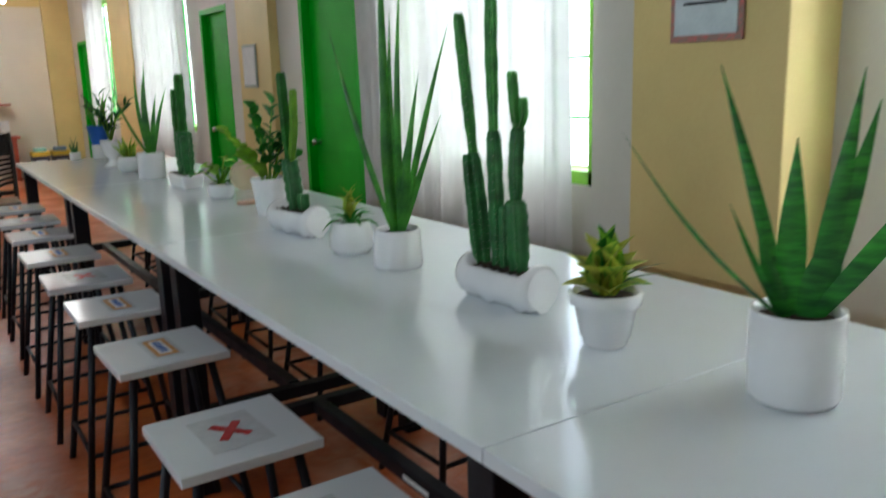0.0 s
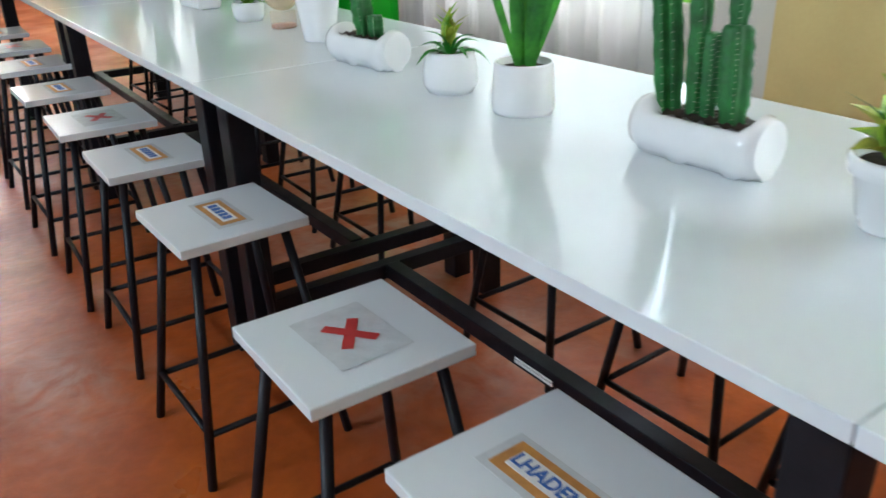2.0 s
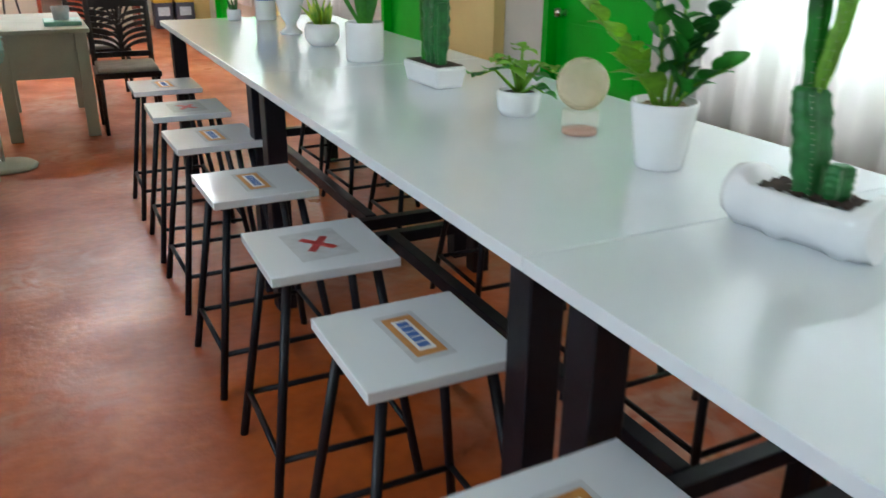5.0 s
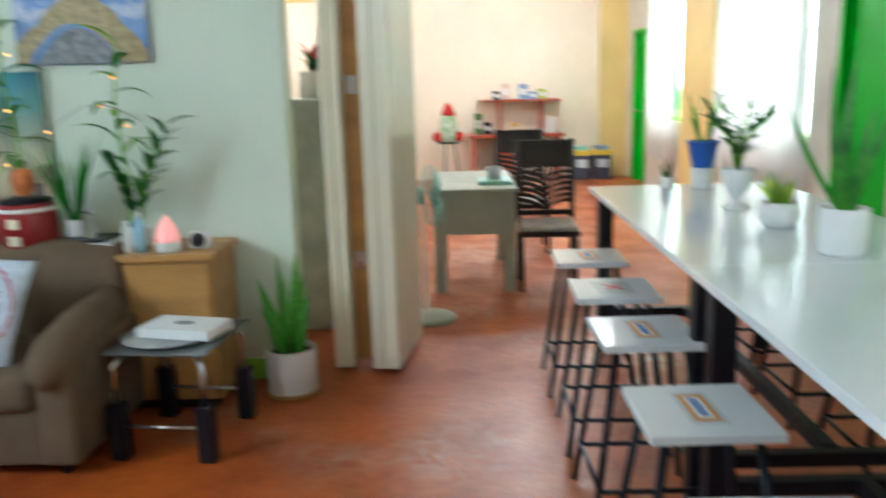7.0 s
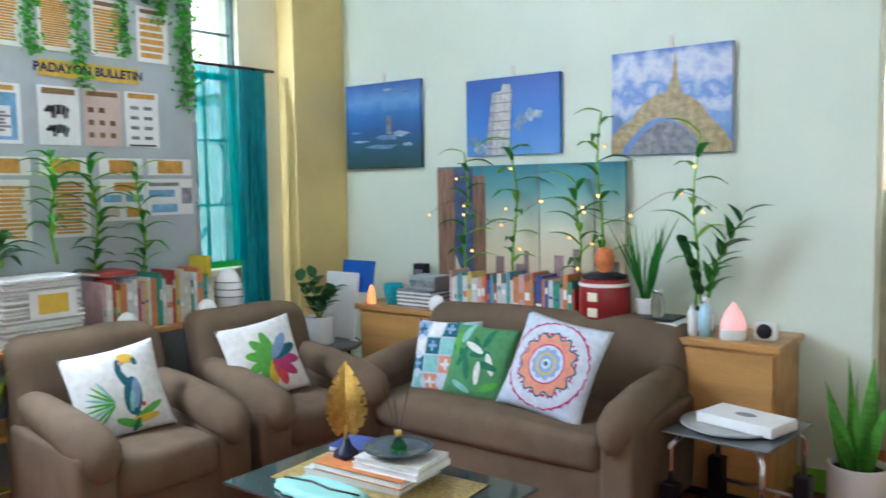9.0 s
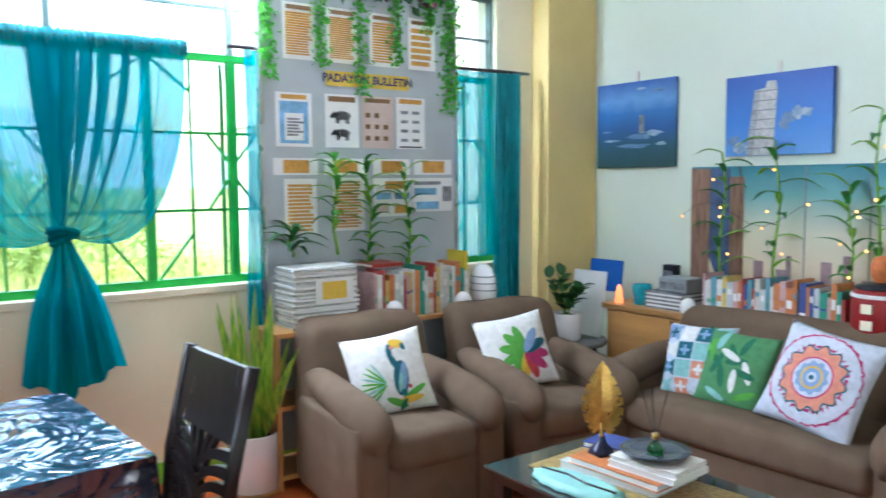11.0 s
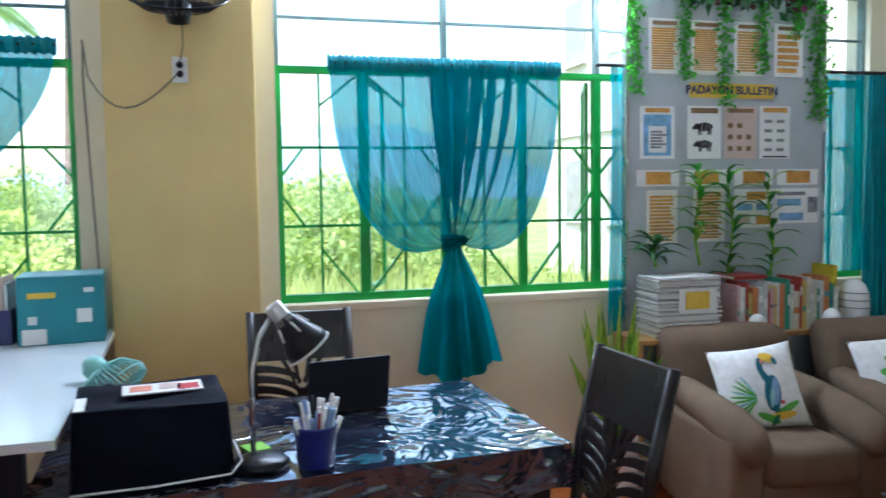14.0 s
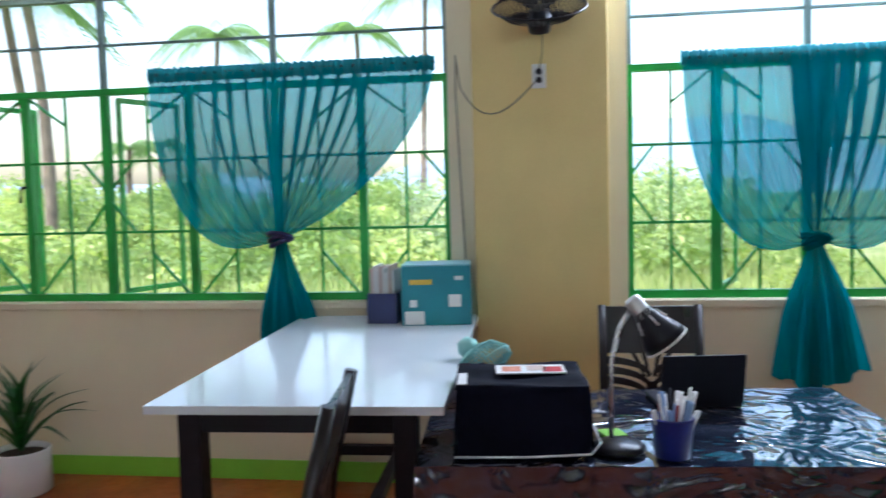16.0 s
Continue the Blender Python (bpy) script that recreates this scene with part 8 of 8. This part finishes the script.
for x, lid in ((2.02, MINTP), (2.32, CB)):
    b = thing("waste_bin", "dark bin with a yellow and coloured lid", "bin", pose(x, 14.9, 0), "hall bins")
    bm = bmesh.new()
    box(bm, -0.13, 0.13, -0.13, 0.13, 0, 0.36)
    part("body", bm, mat("dark_bin_plastic", (0.05, 0.05, 0.08), 0.5), b, bev=0.012)
    bm = bmesh.new()
    box(bm, -0.135, 0.135, -0.135, 0.135, 0.36, 0.43)
    part("collar", bm, YEL, b, bev=0.008)
    bm = bmesh.new()
    box(bm, -0.09, 0.09, -0.09, 0.09, 0.43, 0.49)
    part("lid", bm, lid, b, bev=0.01)
    bm = bmesh.new()
    box(bm, -0.08, 0.08, -0.133, -0.1305, 0.18, 0.30)
    part("label", bm, PALE, b)
TUBE = glow("fluorescent_tube", (1.0, 0.98, 0.95), 30.0)
# last two battens are unseen, added to brighten the far hall
for x0, x1, y in ((-0.1, 1.75, 10.9), (0.41, 1.67, 13.25), (-3.2, -1.6, 10.9), (-3.2, -1.6, 13.25)):
    f = thing("ceiling_light", "white fluorescent batten light hung below the hall ceiling, the west pair added unseen", "ceiling light", pose(0, y, 2.6))
    bm = bmesh.new()
    box(bm, x0, x1, -0.05, 0.05, 0.022, 0.07)
    part("housing", bm, PAPER, f, bev=0.006)
    bm = bmesh.new()
    tube(bm, [(x0 + 0.03, 0, 0.0), (x1 - 0.03, 0, 0.0)], 0.02, 10)
    part("tube", bm, TUBE, f)
    for xx in (x0 + 0.2, x1 - 0.2):
        bm = bmesh.new()
        tube(bm, [(xx, 0, 0.07), (xx, 0, H - 2.6)], 0.006, 6)
        part("hanging_rod", bm, PAPER, f)
# cup and things on the grey desk, and the standing fan beside it
tr = thing("desk_tray", "mint tray and a clear cup on the grey desk", "tray", pose(0.45, 8.75, 0.75))
bm = bmesh.new()
box(bm, -0.12, 0.12, -0.15, 0.15, 0, 0.03)
part("tray", bm, MINTP, tr, bev=0.006)
bm = bmesh.new()
lathe(bm, [(0, 0.03), (0.05, 0.03), (0.06, 0.12), (0.055, 0.12), (0.046, 0.04), (0, 0.04)], 18)
part("cup", bm, PALE, tr)
sf = thing("standing_fan", "mint standing fan with a grey round base", "fan", pose(-0.02, 7.80, 0))
bm = bmesh.new()
lathe(bm, [(0, 0), (0.17, 0), (0.175, 0.012), (0.15, 0.03), (0.03, 0.045), (0, 0.045)], 28)
part("base", bm, GREYDESK, sf)
bm = bmesh.new()
tube(bm, [(-0.02, 0, 0.04), (-0.02, 0, 0.75)], 0.012, 10)
part("pole", bm, PAPER, sf)
fh = part("motor", (lambda b: (lathe(b, [(0, -0.09), (0.05, -0.08), (0.055, 0), (0, 0.01)], 18), b)[1])(bmesh.new()), MINTP, sf, m=pose(-0.02, 0, 0.80, 0, 90, 14))
for k in range(24):
    a = 6.2832 * k / 24
    bm = bmesh.new()
    tube(bm, [(0.03 * math.cos(a), 0.03 * math.sin(a), 0.0), (0.17 * math.cos(a), 0.17 * math.sin(a), 0.02), (0.19 * math.cos(a), 0.19 * math.sin(a), 0.05), (0.16 * math.cos(a), 0.16 * math.sin(a), 0.09), (0.03 * math.cos(a), 0.03 * math.sin(a), 0.10)], 0.0025, 4)
    part("cage_wire", bm, MINTP, fh)
for k in range(4):
    a = 1.57 * k
    bm = bmesh.new()
    blade(bm, (0.02 * math.cos(a), 0.02 * math.sin(a), 0.04), (0.16 * math.cos(a), 0.16 * math.sin(a), 0.06), 0.12, 0.1, 0.1, 6)
    part("blade", bm, MINTP, fh)

# ---- outdoors ----
GRASS = mat("tall_grass", (0.44, 0.49, 0.22), 0.9, var=0.2, scale=0.8, color2=(0.28, 0.36, 0.14), thru=0.35, spec=0.05)
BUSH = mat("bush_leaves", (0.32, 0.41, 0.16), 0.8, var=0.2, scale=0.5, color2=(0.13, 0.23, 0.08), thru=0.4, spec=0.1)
# paler BUSH copy: sunlit look put into the leaf colour, every third clump
BUSH_SUNTONED = mat("sun_toned_bush_leaves", (0.50, 0.55, 0.24), 0.8, var=0.2, scale=0.5, color2=(0.30, 0.40, 0.15), thru=0.4, spec=0.1)
solid("ground", [(-600, XW - 0.3, -400, 400, -1.2, -0.9), (XE + 0.3, 60, -60, 60, -1.2, -0.9)], GRASS, "overgrown grassy ground outside", "ground")
ro = random.Random(17)
gr = tagged(new("grass"), "tall yellow-green grass outside the windows", "grass", kind="stuff")
vs, fs = [], []
for k in range(26000):
    gx, gy = -5.0 - 13 * ro.random() ** 1.3, ro.uniform(-13, 9)
    hh, a, bend = ro.uniform(0.5, 1.25), ro.uniform(0, 6.283), ro.uniform(0.05, 0.4)
    wx, wy = 0.011 * math.cos(a), 0.011 * math.sin(a)
    i0 = len(vs)
    vs += [(gx - wx, gy - wy, -0.9), (gx + wx, gy + wy, -0.9), (gx + bend * 0.35 * wy * 90 + wx, gy - bend * 0.35 * wx * 90 + wy, -0.9 + hh * 0.6), (gx + bend * wy * 90, gy - bend * wx * 90, -0.9 + hh)]
    fs += [(i0, i0 + 1, i0 + 2), (i0, i0 + 2, i0 + 3)]
me = bpy.data.meshes.new("blades")
me.from_pydata(vs, [], fs)
me.materials.append(GRASS)
new("blades", me).parent = gr
bs = tagged(new("bushes"), "dense green bushes beyond the grass", "bushes", kind="stuff")
leafpts = [[], []]
for k in range(110):
    far = ro.random()
    cx, cy = -14 - 22 * far, ro.uniform(-13 - 16 * far, 6.5 + 3 * far)
    top = 1.2 + 1.5 * ro.random() + 1.2 * far
    for c in range(12):
        rr = ro.uniform(0.45, 0.95) * (0.8 + 0.6 * far)
        px, py = cx + ro.gauss(0, 1.0), cy + ro.gauss(0, 1.2)
        pz = -0.9 + (top - rr * 0.5) * (1 - ((px - cx) ** 2 + (py - cy) ** 2) / 9) * ro.uniform(0.35, 1.0)
        for q in range(120):
            a, e = ro.uniform(0, 6.283), math.asin(ro.uniform(-0.35, 1))
            f = rr * (0.8 + 0.25 * ro.random())
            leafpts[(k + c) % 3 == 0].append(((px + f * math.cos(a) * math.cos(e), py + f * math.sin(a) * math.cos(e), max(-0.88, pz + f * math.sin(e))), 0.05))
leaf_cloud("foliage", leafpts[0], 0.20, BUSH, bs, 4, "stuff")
leaf_cloud("sun_toned_foliage", leafpts[1], 0.20, BUSH_SUNTONED, bs, 5, "stuff")


# hazy, overexposed look of far palms put into a paler leaf colour
PALMLEAF = mat("haze_paled_frond", (0.20, 0.32, 0.14), 0.6, var=0.2, scale=0.6, color2=(0.12, 0.22, 0.08), thru=0.45)


def palm(label, x, y, h, seedv, size=1.0, lean=0.0):
    rnd = random.Random(seedv)
    p = thing("palm_tree", label, "tree", pose(x, y, -0.9))
    pts = [(0.2 * math.sin(k * 0.6 + seedv), lean * (k / 8) ** 1.4, h * k / 8) for k in range(9)]
    bm = bmesh.new()
    tube(bm, pts, [0.19 - 0.07 * k / 8 for k in range(9)], 8)
    part("trunk", bm, mat("palm_bark", (0.20, 0.16, 0.11), 0.9, var=0.25, scale=4), p)
    vs, fs = [], []
    top = Vector(pts[-1])
    for k in range(20):
        a = k * 2.4
        up = rnd.uniform(0.0, 0.9)
        ln = rnd.uniform(2.6, 3.8) * size
        for i in range(27):
            t = i / 26
            c = top + Vector((math.cos(a) * ln * t, math.sin(a) * ln * t, ln * (up * t - (0.75 + up * 0.6) * t * t)))
            w = 0.85 * size * math.sin(math.pi * (0.12 + 0.85 * t)) * rnd.uniform(0.8, 1.1)
            for sg in (-1, 1):
                i0 = len(vs)
                tip = c + Vector((-math.sin(a) * sg * 0.75, math.cos(a) * sg * 0.75, -0.65)) * w + Vector((math.cos(a), math.sin(a), -0.2)) * 0.35 * size
                vs += [tuple(c), tuple(c + Vector((math.cos(a), math.sin(a), 0)) * 0.09 * size), tuple(tip)]
                fs.append((i0, i0 + 1, i0 + 2))
    me = bpy.data.meshes.new("crown")
    me.from_pydata(vs, [], fs)
    me.materials.append(PALMLEAF)
    cr = new("crown", me)
    cr.parent = p
    return p


for k, (x, y, h, size, lean) in enumerate(((-36.5, -14.1, 10.3, 1.0, 0.4), (-38.8, -7.3, 10.7, 0.85, -0.3), (-39.3, -4.5, 12.5, 0.9, 0.3), (-20.6, -11.8, 9.5, 1.0, -0.7), (-22.0, -13.4, 9.0, 1.0, -0.5), (-34.7, -17.5, 5.0, 0.55, 0.2), (-35.4, -16.0, 5.2, 0.55, -0.2))):
    palm("coconut palm with a slim trunk beyond the bushes" if h > 6 else "young low palm among the bushes", x, y, h, 200 + k, size, lean)
# far haze is mixed into the hill's blue-grey base colour
HILL_HAZED = mat("haze_tinted_hill", (0.27, 0.35, 0.42), 0.95, var=0.12, scale=0.02)
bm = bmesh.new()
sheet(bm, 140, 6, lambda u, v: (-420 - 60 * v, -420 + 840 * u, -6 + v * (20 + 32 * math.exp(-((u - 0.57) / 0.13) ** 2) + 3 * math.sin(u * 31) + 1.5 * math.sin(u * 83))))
tagged(part("hills", bm, HILL_HAZED), "distant wooded hills with blue haze put into their colour", "hills", kind="structure")
bl = thing("school_building", "cream multi-storey building wing seen through the window", "building")
# pale glass: blown-out daylight look put into its colour
PALEGLASS = mat("washed_out_window_glass", (0.42, 0.42, 0.38), 0.2)
BW = mat("cream_render", (0.80, 0.76, 0.66), 0.8, var=0.08, scale=0.6)
bm = bmesh.new()
box(bm, -17, -8.6, 9.3, 22, -0.9, 10.5)
part("wall", bm, BW, bl)
bm = bmesh.new()
box(bm, -17.4, -8.2, 8.9, 22.4, 10.5, 10.8)
part("roof", bm, GREYDESK, bl)
for zz_ in (0.4, 3.6, 6.8):
    bm = bmesh.new()
    box(bm, -17.05, -8.55, 9.23, 9.298, zz_ + 2.3, zz_ + 2.45)
    part("ledge", bm, PAPER, bl)
    for k in range(4):
        w_ = part("window", (lambda b: (box(b, -10.2 - 1.9 * k, -9.3 - 1.9 * k, 9.25, 9.298, zz_ + 0.6, zz_ + 1.8), b)[1])(bmesh.new()), PALEGLASS, bl)
        bm = bmesh.new()
        box(bm, -10.28 - 1.9 * k, -9.22 - 1.9 * k, 9.20, 9.26, zz_ + 0.52, zz_ + 0.6)
        part("sill", bm, PAPER, w_)
